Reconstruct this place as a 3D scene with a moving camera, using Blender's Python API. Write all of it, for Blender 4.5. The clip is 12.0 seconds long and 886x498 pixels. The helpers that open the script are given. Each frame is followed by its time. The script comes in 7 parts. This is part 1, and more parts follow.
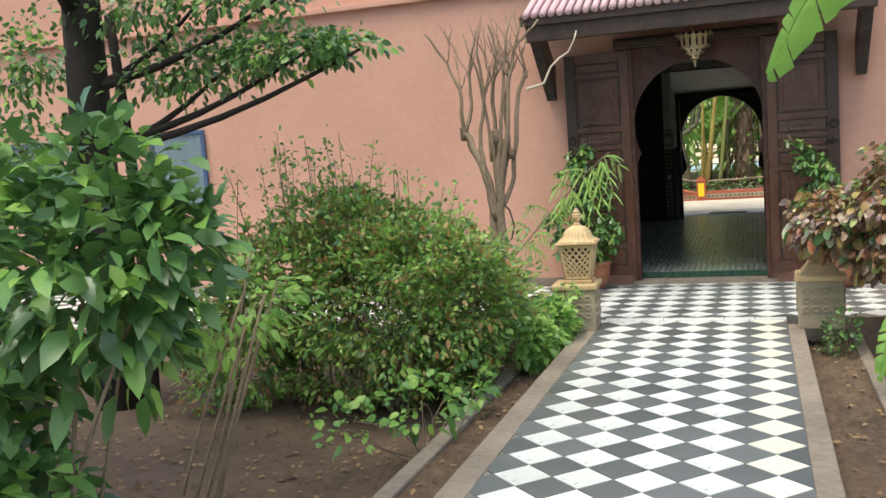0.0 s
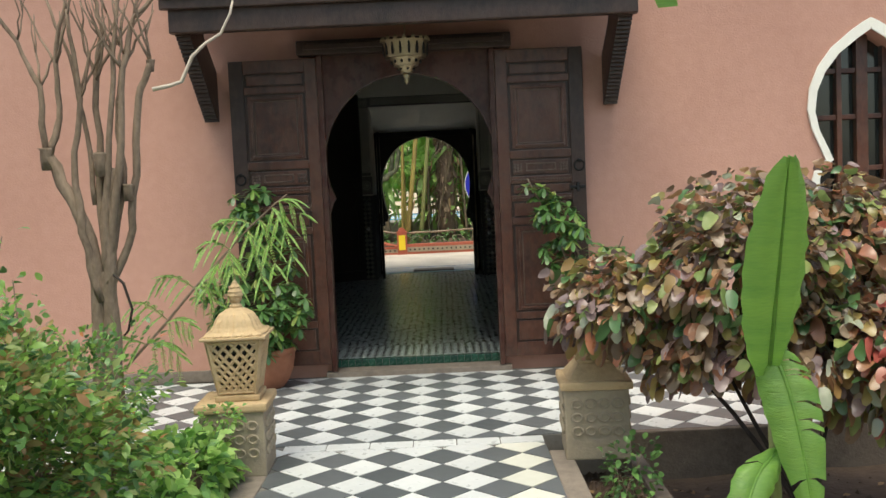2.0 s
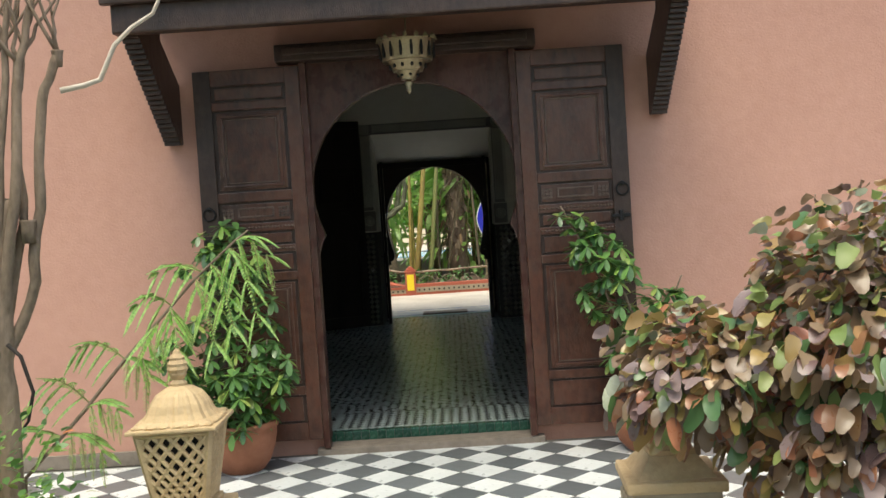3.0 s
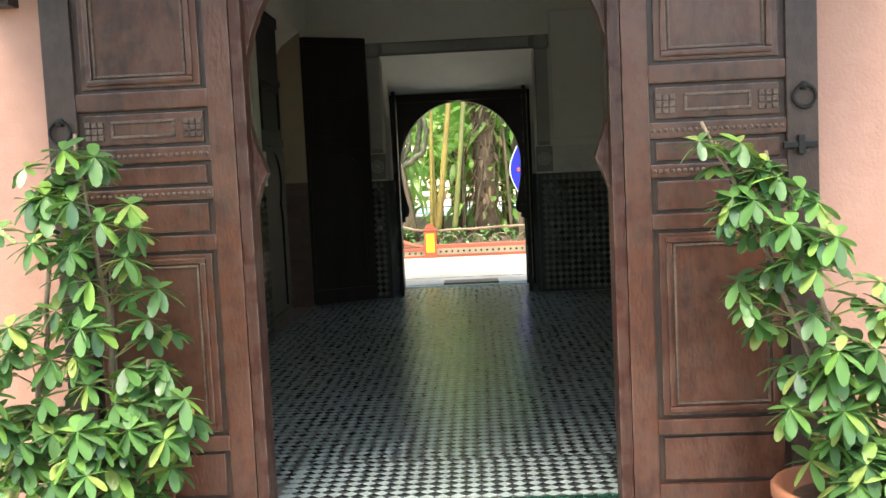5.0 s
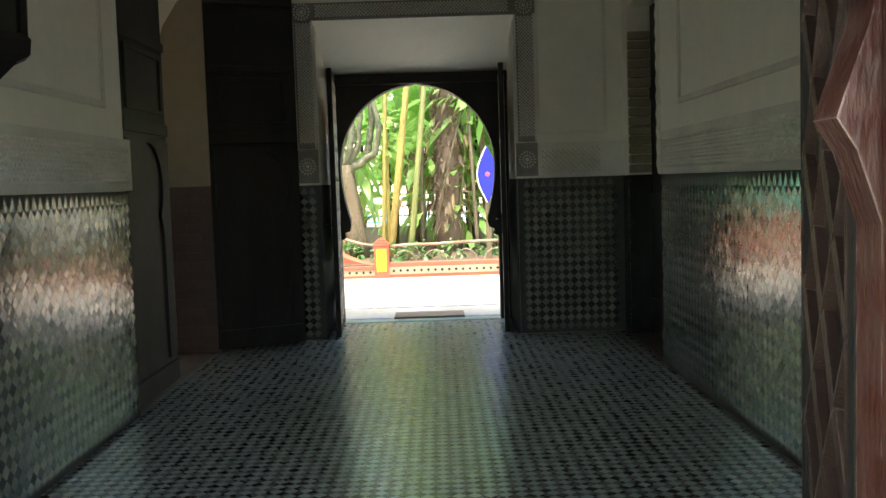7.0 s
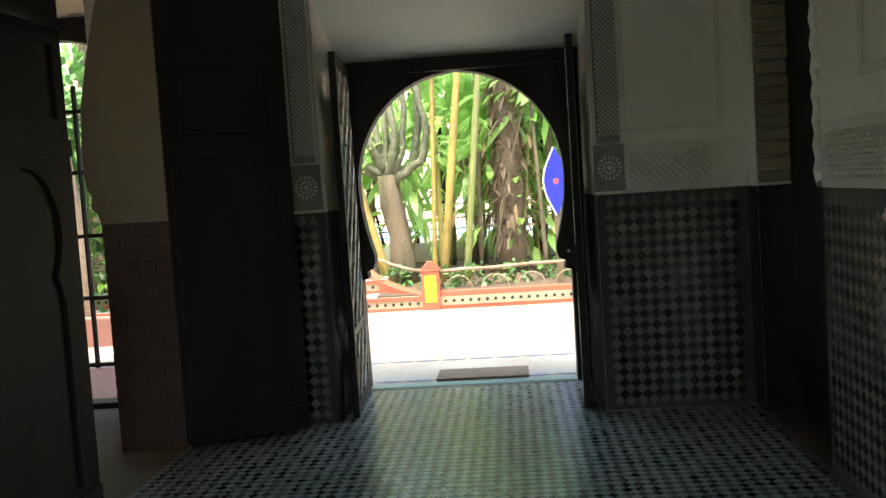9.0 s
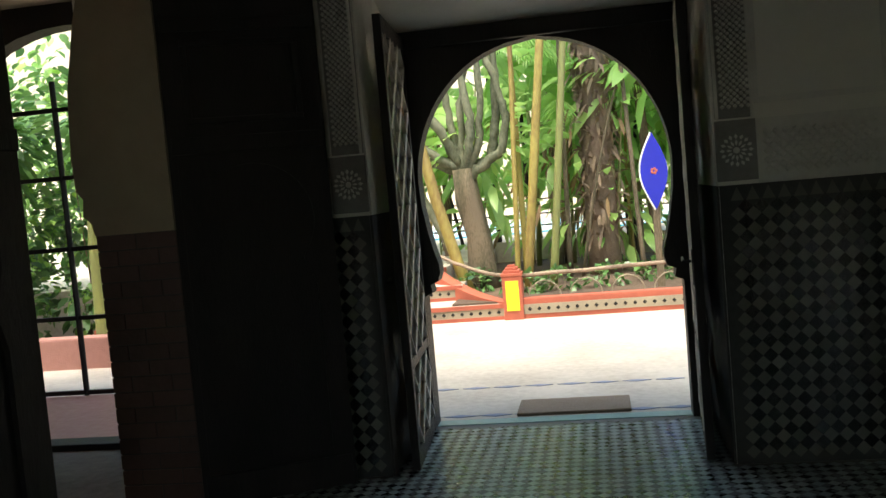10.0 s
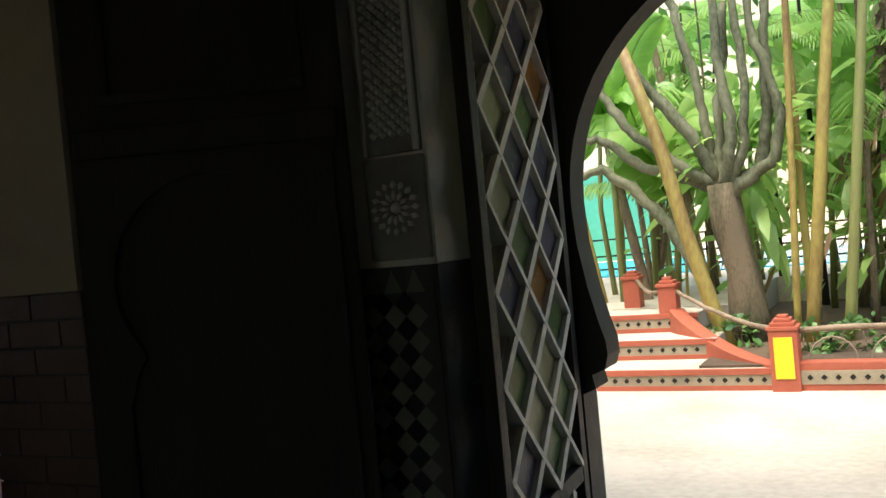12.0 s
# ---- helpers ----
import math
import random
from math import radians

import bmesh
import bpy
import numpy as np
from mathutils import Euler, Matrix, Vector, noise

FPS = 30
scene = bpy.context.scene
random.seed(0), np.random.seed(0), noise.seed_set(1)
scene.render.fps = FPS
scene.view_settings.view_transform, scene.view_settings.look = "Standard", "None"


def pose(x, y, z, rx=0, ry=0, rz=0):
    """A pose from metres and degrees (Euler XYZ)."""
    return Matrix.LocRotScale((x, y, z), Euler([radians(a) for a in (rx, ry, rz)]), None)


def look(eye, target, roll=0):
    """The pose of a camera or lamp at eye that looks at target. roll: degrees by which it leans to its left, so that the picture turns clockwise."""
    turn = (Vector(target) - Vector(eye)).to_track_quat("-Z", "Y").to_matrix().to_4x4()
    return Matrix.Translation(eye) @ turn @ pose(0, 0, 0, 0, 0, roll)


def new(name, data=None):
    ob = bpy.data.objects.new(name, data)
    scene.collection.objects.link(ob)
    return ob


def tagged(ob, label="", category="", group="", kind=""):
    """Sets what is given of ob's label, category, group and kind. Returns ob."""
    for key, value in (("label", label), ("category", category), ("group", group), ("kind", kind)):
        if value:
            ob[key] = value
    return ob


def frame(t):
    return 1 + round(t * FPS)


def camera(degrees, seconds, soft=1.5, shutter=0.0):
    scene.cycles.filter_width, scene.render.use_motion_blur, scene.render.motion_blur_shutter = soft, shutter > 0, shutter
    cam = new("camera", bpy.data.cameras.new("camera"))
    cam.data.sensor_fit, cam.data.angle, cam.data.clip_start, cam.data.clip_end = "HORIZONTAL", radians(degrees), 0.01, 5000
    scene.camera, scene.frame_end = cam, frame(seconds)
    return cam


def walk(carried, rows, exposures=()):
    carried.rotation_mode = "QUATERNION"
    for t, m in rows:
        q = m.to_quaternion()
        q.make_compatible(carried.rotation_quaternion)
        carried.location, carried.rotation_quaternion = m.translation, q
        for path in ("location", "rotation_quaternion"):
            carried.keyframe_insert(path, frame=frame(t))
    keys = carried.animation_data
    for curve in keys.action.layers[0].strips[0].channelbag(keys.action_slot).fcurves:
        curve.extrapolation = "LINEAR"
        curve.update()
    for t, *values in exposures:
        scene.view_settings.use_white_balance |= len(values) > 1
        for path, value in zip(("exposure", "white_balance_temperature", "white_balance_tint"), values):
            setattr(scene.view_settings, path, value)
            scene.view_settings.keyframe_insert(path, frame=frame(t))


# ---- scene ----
cam = camera(50.8, 12.0)
PATH = [
    (0, (0.065, 0.263, 1.723), (-0.577, 2.146, 1.516), -4.0),
    (0.5, (-0.094, 1.141, 1.652), (-0.447, 3.102, 1.479), -3.1),
    (1, (-0.237, 1.89, 1.613), (-0.302, 3.878, 1.411), -2.5),
    (1.5, (-0.258, 2.65, 1.63), (-0.25, 4.644, 1.468), -3.3),
    (2, (-0.287, 3.383, 1.638), (-0.292, 5.378, 1.496), -2.6),
    (2.5, (-0.271, 4.141, 1.63), (-0.231, 6.138, 1.518), -2.0),
    (3, (-0.316, 4.843, 1.601), (-0.338, 6.842, 1.538), -3.7),
    (3.2, (-0.309, 5.12, 1.593), (-0.324, 7.118, 1.499), -3.1),
    (4.8, (-0.375, 7.42, 1.512), (-0.419, 9.412, 1.336), -2.3),
    (5, (-0.375, 7.702, 1.493), (-0.454, 9.694, 1.339), -2.7),
    (5.5, (-0.35, 8.413, 1.48), (-0.375, 10.403, 1.288), -1.3),
    (6, (-0.313, 8.989, 1.485), (-0.371, 10.983, 1.331), -1.9),
    (6.5, (-0.389, 9.639, 1.447), (-0.415, 11.634, 1.309), -1.6),
    (8.3, (-0.312, 11.838, 1.62), (-0.256, 13.83, 1.446), -2.8),
    (8.5, (-0.29, 12.065, 1.595), (-0.299, 14.061, 1.469), -3.4),
    (9, (-0.229, 12.579, 1.61), (-0.375, 14.569, 1.472), -3.7),
    (9.5, (-0.212, 13.246, 1.596), (-0.526, 15.214, 1.436), -5.4),
    (10, (-0.265, 13.823, 1.599), (-0.597, 15.791, 1.464), -5.0),
    (10.5, (-0.257, 14.515, 1.599), (-0.666, 16.468, 1.465), -4.2),
    (11, (-0.222, 14.93, 1.591), (-0.956, 16.79, 1.564), -5.0),
    (11.5, (-0.121, 15.569, 1.57), (-0.848, 17.43, 1.484), -3.5),
    (12, (-0.198, 16.195, 1.562), (-1.115, 17.972, 1.529), -5.4),
]
walk(cam, [(t, look(eye, target, roll)) for t, eye, target, roll in PATH],
     exposures=[(t, e, 7000, 2) for t, e in ((0.0, 1.05), (0.8, 0.95), (1.5, 0.84), (2.5, 0.76), (3.2, 1.12), (4.8, 2.2), (5.5, 2.58), (6.5, 2.82), (8.5, 2.92), (9.5, 2.32), (10.5, 1.65), (12.0, 1.6))])

# ---- light: a bright, thinly overcast sky ----
world = bpy.data.worlds.new("sky")
scene.world = world
world.use_nodes = True
wn = world.node_tree.nodes
sky = wn.new("ShaderNodeTexSky")
sky.sky_type, sky.sun_disc = "NISHITA", False
sky.sun_elevation, sky.sun_rotation, sky.dust_density, sky.air_density = radians(71), radians(195), 3.0, 1.0
wn["Background"].inputs["Strength"].default_value = 0.15
world.node_tree.links.new(sky.outputs[0], wn["Background"].inputs["Color"])
sun_data = bpy.data.lights.new("sun", "SUN")
sun_data.energy, sun_data.angle, sun_data.color = 1.5, radians(40), (1.0, 0.95, 0.87)
sun = new("sun", sun_data)
sun.matrix_world = look((-1.6, -5.9, 18.0), (0, 0, 0))

# ---- materials ----
MATS = {}


def pbr(name, col, col2=None, scale=8.0, rough=0.6, bump=0.15, bscale=60.0, spread=0.0, metal=0.0, rand="", gloss=0.5, stain=0.35, stretch=(1, 1, 1), trans=0.0):
    """Surface with large stains, fine grain and relief. rand: 'island' or 'object' for piece-wise variation; trans: thin leaf light."""
    m = bpy.data.materials.new(name)
    m.use_nodes = True
    nt = m.node_tree
    n, ln = nt.nodes, nt.links
    b = n["Principled BSDF"]
    co = n.new("ShaderNodeTexCoord")
    mp = n.new("ShaderNodeMapping")
    mp.inputs["Scale"].default_value = stretch
    ln.new(co.outputs["Object"], mp.inputs["Vector"])
    big = n.new("ShaderNodeTexNoise")
    big.inputs["Scale"].default_value, big.inputs["Detail"].default_value = scale * 0.22, 5
    fine = n.new("ShaderNodeTexNoise")
    fine.inputs["Scale"].default_value, fine.inputs["Detail"].default_value = scale * 3, 6
    for t in (big, fine):
        ln.new(mp.outputs[0], t.inputs["Vector"])
    col2 = col2 or tuple(c * 0.72 for c in col)
    mix = n.new("ShaderNodeMix")
    mix.data_type = "RGBA"
    mix.inputs["A"].default_value, mix.inputs["B"].default_value = (*col, 1), (*col2, 1)
    add = n.new("ShaderNodeMath")
    add.operation = "MULTIPLY_ADD"
    ln.new(fine.outputs["Fac"], add.inputs[0])
    add.inputs[1].default_value, add.inputs[2].default_value = 0.5, -0.25
    s2 = n.new("ShaderNodeMath")
    s2.operation = "ADD"
    ln.new(add.outputs[0], s2.inputs[0])
    ln.new(big.outputs["Fac"], s2.inputs[1])
    ramp = n.new("ShaderNodeMapRange")
    ramp.inputs["From Min"].default_value, ramp.inputs["From Max"].default_value = 0.5 - stain * 0.5, 0.5 + stain
    ln.new(s2.outputs[0], ramp.inputs["Value"])
    fac = ramp.outputs[0]
    if rand:
        src = n.new("ShaderNodeNewGeometry").outputs["Random Per Island"] if rand == "island" else n.new("ShaderNodeObjectInfo").outputs["Random"]
        av = n.new("ShaderNodeMix")
        av.inputs["Factor"].default_value = 1 - spread
        ln.new(src, av.inputs["A"])
        ln.new(fac, av.inputs["B"])
        fac = av.outputs[0]
    ln.new(fac, mix.inputs["Factor"])
    ln.new(mix.outputs["Result"], b.inputs["Base Color"])
    b.inputs["Metallic"].default_value, b.inputs["Specular IOR Level"].default_value = metal, gloss
    rr = n.new("ShaderNodeMapRange")
    rr.inputs["To Min"].default_value, rr.inputs["To Max"].default_value = max(rough - 0.12, 0.04), min(rough + 0.12, 1)
    ln.new(fine.outputs["Fac"], rr.inputs["Value"])
    ln.new(rr.outputs[0], b.inputs["Roughness"])
    bt = n.new("ShaderNodeTexNoise")
    bt.inputs["Scale"].default_value, bt.inputs["Detail"].default_value = bscale, 4
    ln.new(mp.outputs[0], bt.inputs["Vector"])
    bp = n.new("ShaderNodeBump")
    bp.inputs["Strength"].default_value, bp.inputs["Distance"].default_value = bump, 0.01
    ln.new(bt.outputs["Fac"], bp.inputs["Height"])
    ln.new(bp.outputs[0], b.inputs["Normal"])
    if trans:
        tr = n.new("ShaderNodeBsdfTranslucent")
        ln.new(mix.outputs["Result"], tr.inputs["Color"])
        ms = n.new("ShaderNodeMixShader")
        ms.inputs[0].default_value = trans
        ln.new(b.outputs[0], ms.inputs[1])
        ln.new(tr.outputs[0], ms.inputs[2])
        ln.new(ms.outputs[0], n["Material Output"].inputs["Surface"])
    MATS[name] = m
    return m


CORAL = pbr("coral_render", (0.555, 0.308, 0.232), (0.455, 0.242, 0.18), 4, 0.85, 0.35, 70, stain=0.4)
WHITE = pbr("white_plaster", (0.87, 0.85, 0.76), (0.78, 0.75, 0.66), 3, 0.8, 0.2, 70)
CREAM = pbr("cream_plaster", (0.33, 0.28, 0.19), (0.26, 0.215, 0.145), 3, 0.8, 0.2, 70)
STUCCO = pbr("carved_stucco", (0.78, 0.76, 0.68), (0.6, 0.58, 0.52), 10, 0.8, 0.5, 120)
# darker stucco ground: the shade between the carved bosses is put into its colour
STUCCOD = pbr("recess_shade_stucco", (0.3, 0.29, 0.26), (0.2, 0.19, 0.17), 10, 0.9, 0.5, 120)
WOOD = pbr("dark_cedar", (0.052, 0.027, 0.019), (0.021, 0.012, 0.009), 5, 0.42, 0.35, 60, stretch=(3, 3, 0.8), stain=0.28)
WOODRED = pbr("worn_cedar", (0.108, 0.037, 0.02), (0.033, 0.012, 0.0078), 5, 0.34, 0.3, 45, stretch=(1.6, 1.6, 0.7), stain=0.2)
WOODDEEP = pbr("deep_red_cedar", (0.07, 0.02, 0.012), (0.024, 0.009, 0.006), 6, 0.4, 0.5, 40, stretch=(2, 2, 0.6), stain=0.25, gloss=0.35)
WOODWORN = pbr("rubbed_carved_cedar", (0.16, 0.105, 0.075), (0.05, 0.028, 0.02), 22, 0.5, 0.6, 90, stain=0.2)
WOODBLACK = pbr("black_stained_wood", (0.024, 0.02, 0.017), (0.011, 0.0095, 0.008), 6, 0.55, 0.4, 60, stretch=(4, 4, 0.7), gloss=0.3, stain=0.25)


def wear(m, chip, threshold, scale):
    """Rubbed, chipped edges: a paler layer where the surface turns sharply and in scattered flecks."""
    nt = m.node_tree
    n, ln = nt.nodes, nt.links
    b = n["Principled BSDF"]
    src = b.inputs["Base Color"].links[0].from_socket
    edge = n.new("ShaderNodeBevel")
    edge.samples = 4
    edge.inputs["Radius"].default_value = 0.006
    geo = n.new("ShaderNodeNewGeometry")
    dot = n.new("ShaderNodeVectorMath")
    dot.operation = "DOT_PRODUCT"
    ln.new(edge.outputs[0], dot.inputs[0])
    ln.new(geo.outputs["True Normal"], dot.inputs[1])
    inv = n.new("ShaderNodeMapRange")
    inv.inputs["From Min"].default_value, inv.inputs["From Max"].default_value = 0.97, 0.8
    ln.new(dot.outputs["Value"], inv.inputs["Value"])
    co = n.new("ShaderNodeTexCoord")
    spot = n.new("ShaderNodeTexNoise")
    spot.inputs["Scale"].default_value, spot.inputs["Detail"].default_value = scale, 6
    ln.new(co.outputs["Object"], spot.inputs["Vector"])
    cut = n.new("ShaderNodeMapRange")
    cut.inputs["From Min"].default_value, cut.inputs["From Max"].default_value = threshold - 0.04, threshold + 0.06
    ln.new(spot.outputs["Fac"], cut.inputs["Value"])
    half = n.new("ShaderNodeMath")
    half.operation = "MULTIPLY_ADD"
    ln.new(inv.outputs[0], half.inputs[0])
    half.inputs[1].default_value, half.inputs[2].default_value = 0.75, 0.055
    mul = n.new("ShaderNodeMath")
    mul.operation = "MULTIPLY"
    ln.new(half.outputs[0], mul.inputs[0])
    ln.new(cut.outputs[0], mul.inputs[1])
    mix = n.new("ShaderNodeMix")
    mix.data_type = "RGBA"
    mix.inputs["B"].default_value = (*chip, 1)
    ln.new(mul.outputs[0], mix.inputs["Factor"])
    ln.new(src, mix.inputs["A"])
    ln.new(mix.outputs["Result"], b.inputs["Base Color"])


wear(WOODRED, (0.34, 0.25, 0.19), 0.49, 11)
wear(WOODDEEP, (0.4, 0.3, 0.24), 0.45, 14)
wear(WOOD, (0.2, 0.14, 0.1), 0.52, 16)
TILEW = pbr("white_marble_tile", (0.74, 0.76, 0.75), (0.5, 0.52, 0.52), 5, 0.3, 0.04, 40, rand="object", spread=0.5)
TILEY = pbr("yellowed_marble_tile", (0.72, 0.72, 0.64), (0.58, 0.58, 0.5), 5, 0.32, 0.04, 40, rand="object", spread=0.5)
TILEB = pbr("slate_tile", (0.08, 0.09, 0.096), (0.17, 0.183, 0.192), 5, 0.33, 0.05, 40, rand="object", spread=0.55)
DIRTYCONC = pbr("earth_stained_concrete", (0.2, 0.155, 0.12), (0.085, 0.064, 0.05), 7, 0.9, 0.5, 60)
CONC = pbr("worn_concrete", (0.25, 0.208, 0.168), (0.145, 0.118, 0.096), 6, 0.85, 0.4, 80, stain=0.25)
SOIL = pbr("garden_soil", (0.125, 0.08, 0.052), (0.042, 0.029, 0.02), 4, 0.95, 0.9, 30)
CLAY = pbr("terracotta", (0.36, 0.14, 0.075), (0.25, 0.095, 0.05), 8, 0.75, 0.25, 60)
SAND = pbr("sandstone_ochre", (0.53, 0.385, 0.215), (0.37, 0.26, 0.14), 14, 0.8, 0.4, 90, stain=0.28)
SANDGREY = pbr("weathered_stone", (0.36, 0.3, 0.21), (0.24, 0.2, 0.15), 14, 0.85, 0.4, 90)
BRASS = pbr("aged_brass", (0.42, 0.35, 0.22), (0.25, 0.2, 0.13), 20, 0.4, 0.2, 90, metal=0.9)
IRON = pbr("black_iron", (0.02, 0.02, 0.02), (0.035, 0.03, 0.028), 20, 0.5, 0.2, 90, metal=0.6)
GREENT = pbr("green_glazed_tile", (0.01, 0.045, 0.032), (0.025, 0.095, 0.06), 9, 0.26, 0.1, 40, rand="object", spread=0.7)
TEAL = pbr("pale_teal_tile", (0.3, 0.45, 0.42), (0.22, 0.34, 0.32), 7, 0.35, 0.1, 40)
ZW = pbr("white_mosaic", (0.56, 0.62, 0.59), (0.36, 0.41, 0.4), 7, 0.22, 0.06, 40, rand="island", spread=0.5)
ZB = pbr("black_mosaic", (0.024, 0.027, 0.029), (0.06, 0.07, 0.07), 7, 0.28, 0.06, 40, rand="island", spread=0.6)
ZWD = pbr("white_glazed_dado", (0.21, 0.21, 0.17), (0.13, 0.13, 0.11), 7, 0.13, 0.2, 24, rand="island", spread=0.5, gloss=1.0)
ZBD = pbr("black_glazed_dado", (0.014, 0.016, 0.014), (0.03, 0.038, 0.033), 7, 0.13, 0.2, 24, rand="island", spread=0.6, gloss=1.0)
GROUT = pbr("grout", (0.2, 0.19, 0.17), (0.12, 0.115, 0.1), 9, 0.9, 0.3, 60)
ROOFT = pbr("mauve_roof_tile", (0.62, 0.42, 0.45), (0.5, 0.32, 0.35), 7, 0.6, 0.2, 60)
PAVE = pbr("pale_stone_paving", (0.57, 0.505, 0.43), (0.4, 0.345, 0.285), 6, 0.7, 0.3, 60, stain=0.25)
PAVEBLUE = pbr("blue_inlay", (0.16, 0.2, 0.32), (0.25, 0.27, 0.36), 9, 0.5, 0.1, 60)
REDP = pbr("red_painted_render", (0.43, 0.105, 0.06), (0.32, 0.08, 0.048), 6, 0.65, 0.2, 60)
PINKP = pbr("pink_tile_floor", (0.5, 0.24, 0.2), (0.4, 0.18, 0.15), 6, 0.5, 0.2, 60)
YELLOW = pbr("yellow_panel", (0.85, 0.65, 0.03), (0.75, 0.55, 0.03), 6, 0.5, 0.05, 60)
BLUE = pbr("cobalt_paint", (0.018, 0.025, 0.4), (0.014, 0.02, 0.33), 6, 0.4, 0.05, 60)
BLUEG = pbr("blue_board", (0.05, 0.09, 0.2), (0.04, 0.07, 0.15), 6, 0.5, 0.05, 60)
BOARDGLASS = pbr("grey_green_board", (0.13, 0.18, 0.22), (0.2, 0.26, 0.27), 2, 0.25, 0.05, 30)
MATTING = pbr("brown_doormat", (0.27, 0.2, 0.14), (0.19, 0.135, 0.095), 20, 0.95, 0.8, 150)
BARK = pbr("grey_brown_bark", (0.3, 0.22, 0.155), (0.12, 0.085, 0.058), 14, 0.9, 0.9, 40, stretch=(1, 1, 0.45), stain=0.25)
PALETWIG = pbr("bleached_twig", (0.66, 0.58, 0.48), (0.5, 0.42, 0.33), 14, 0.8, 0.4, 60)
BARKD = pbr("dark_bark", (0.03, 0.022, 0.018), (0.015, 0.012, 0.01), 12, 0.9, 0.8, 40, stretch=(1, 1, 0.35))
PALM = pbr("palm_bark", (0.34, 0.245, 0.165), (0.075, 0.05, 0.035), 16, 0.95, 1.0, 35, rand="island", spread=0.5)
BAMBOO = pbr("yellow_stalk", (0.36, 0.29, 0.075), (0.17, 0.09, 0.035), 9, 0.5, 0.3, 30, stretch=(1, 1, 0.4), stain=0.25)
STALKG = pbr("green_stalk", (0.24, 0.27, 0.08), (0.16, 0.13, 0.06), 8, 0.5, 0.3, 30, stretch=(1, 1, 0.3))
CACTUS = pbr("grey_green_cactus", (0.19, 0.19, 0.115), (0.05, 0.06, 0.028), 11, 0.75, 0.9, 30, stretch=(1, 1, 0.5), stain=0.22)
LGREEN = pbr("mid_green_leaf", (0.17, 0.33, 0.085), (0.075, 0.18, 0.05), 5, 0.42, 0.1, 40, rand="island", spread=0.8, trans=0.25, gloss=0.6)
LDARK = pbr("dark_green_leaf", (0.055, 0.135, 0.045), (0.12, 0.22, 0.075), 5, 0.34, 0.1, 40, rand="island", spread=0.8, trans=0.2, gloss=0.7)
LOLIVE = pbr("olive_green_leaf", (0.38, 0.42, 0.15), (0.22, 0.33, 0.1), 5, 0.4, 0.1, 40, rand="island", spread=0.85, trans=0.4)
LTIP = pbr("orange_brown_leaf_tip", (0.42, 0.2, 0.09), (0.34, 0.28, 0.1), 5, 0.4, 0.1, 40, rand="island", spread=0.9, trans=0.25)
LLIGHT = pbr("light_green_leaf", (0.38, 0.6, 0.13), (0.18, 0.37, 0.085), 5, 0.38, 0.1, 40, rand="island", spread=0.8, trans=0.45, gloss=0.6)
LVAR = pbr("variegated_leaf", (0.42, 0.46, 0.12), (0.1, 0.25, 0.07), 9, 0.3, 0.1, 40, rand="island", spread=0.35, trans=0.2, stain=0.9)
LRED = pbr("bronze_red_leaf", (0.44, 0.17, 0.1), (0.29, 0.19, 0.09), 5, 0.3, 0.1, 40, rand="island", spread=0.8, trans=0.28, gloss=0.8)
LSCARLET = pbr("scarlet_leaf", (0.6, 0.12, 0.1), (0.5, 0.24, 0.16), 5, 0.35, 0.1, 40, rand="island", spread=0.8, trans=0.3, gloss=0.7)
LBRONZE = pbr("grey_bronze_leaf", (0.37, 0.265, 0.17), (0.17, 0.105, 0.066), 5, 0.32, 0.1, 40, rand="island", spread=0.8, trans=0.28, gloss=0.7)
LORANGE = pbr("orange_leaf", (0.38, 0.2, 0.085), (0.34, 0.32, 0.1), 5, 0.32, 0.1, 40, rand="island", spread=0.9, trans=0.25, gloss=0.8)
LBANANA = pbr("banana_leaf", (0.28, 0.52, 0.09), (0.16, 0.36, 0.07), 7, 0.32, 0.5, 25, trans=0.5, stretch=(1, 1, 8), gloss=0.7)
PETAL = pbr("orange_petal", (0.6, 0.2, 0.05), (0.5, 0.12, 0.04), 5, 0.5, 0.1, 40, trans=0.2)
PETALW = pbr("white_petal", (0.8, 0.78, 0.74), (0.7, 0.68, 0.6), 5, 0.5, 0.1, 40, trans=0.2)
POOL = pbr("pool_water", (0.05, 0.4, 0.7), (0.07, 0.5, 0.75), 3, 0.15, 0.2, 20)
FARW = pbr("pale_far_wall", (0.75, 0.66, 0.5), (0.68, 0.56, 0.4), 1, 0.9, 0.1, 30)
GLASSES = []
for gname, gcol in (("green_glass", (0.22, 0.33, 0.14)), ("amber_glass", (0.5, 0.27, 0.09)), ("violet_glass", (0.2, 0.19, 0.25)), ("yellow_glass", (0.6, 0.58, 0.36))):
    gm = pbr(gname, gcol, tuple(c * 0.8 for c in gcol), 8, 0.25, 0.3, 60, trans=0.6)
    GLASSES.append(gm)
LATTICE = pbr("pale_painted_wood", (0.66, 0.6, 0.5), (0.46, 0.41, 0.33), 8, 0.6, 0.3, 60)
DADOGROUT = pbr("dado_grout", (0.06, 0.062, 0.055), (0.04, 0.04, 0.036), 9, 0.8, 0.3, 60)
PINKWALL = pbr("dusty_pink_plaster", (0.5, 0.34, 0.29), (0.4, 0.26, 0.22), 4, 0.85, 0.3, 60)
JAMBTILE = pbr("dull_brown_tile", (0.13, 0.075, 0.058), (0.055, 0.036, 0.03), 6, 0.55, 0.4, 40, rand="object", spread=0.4)
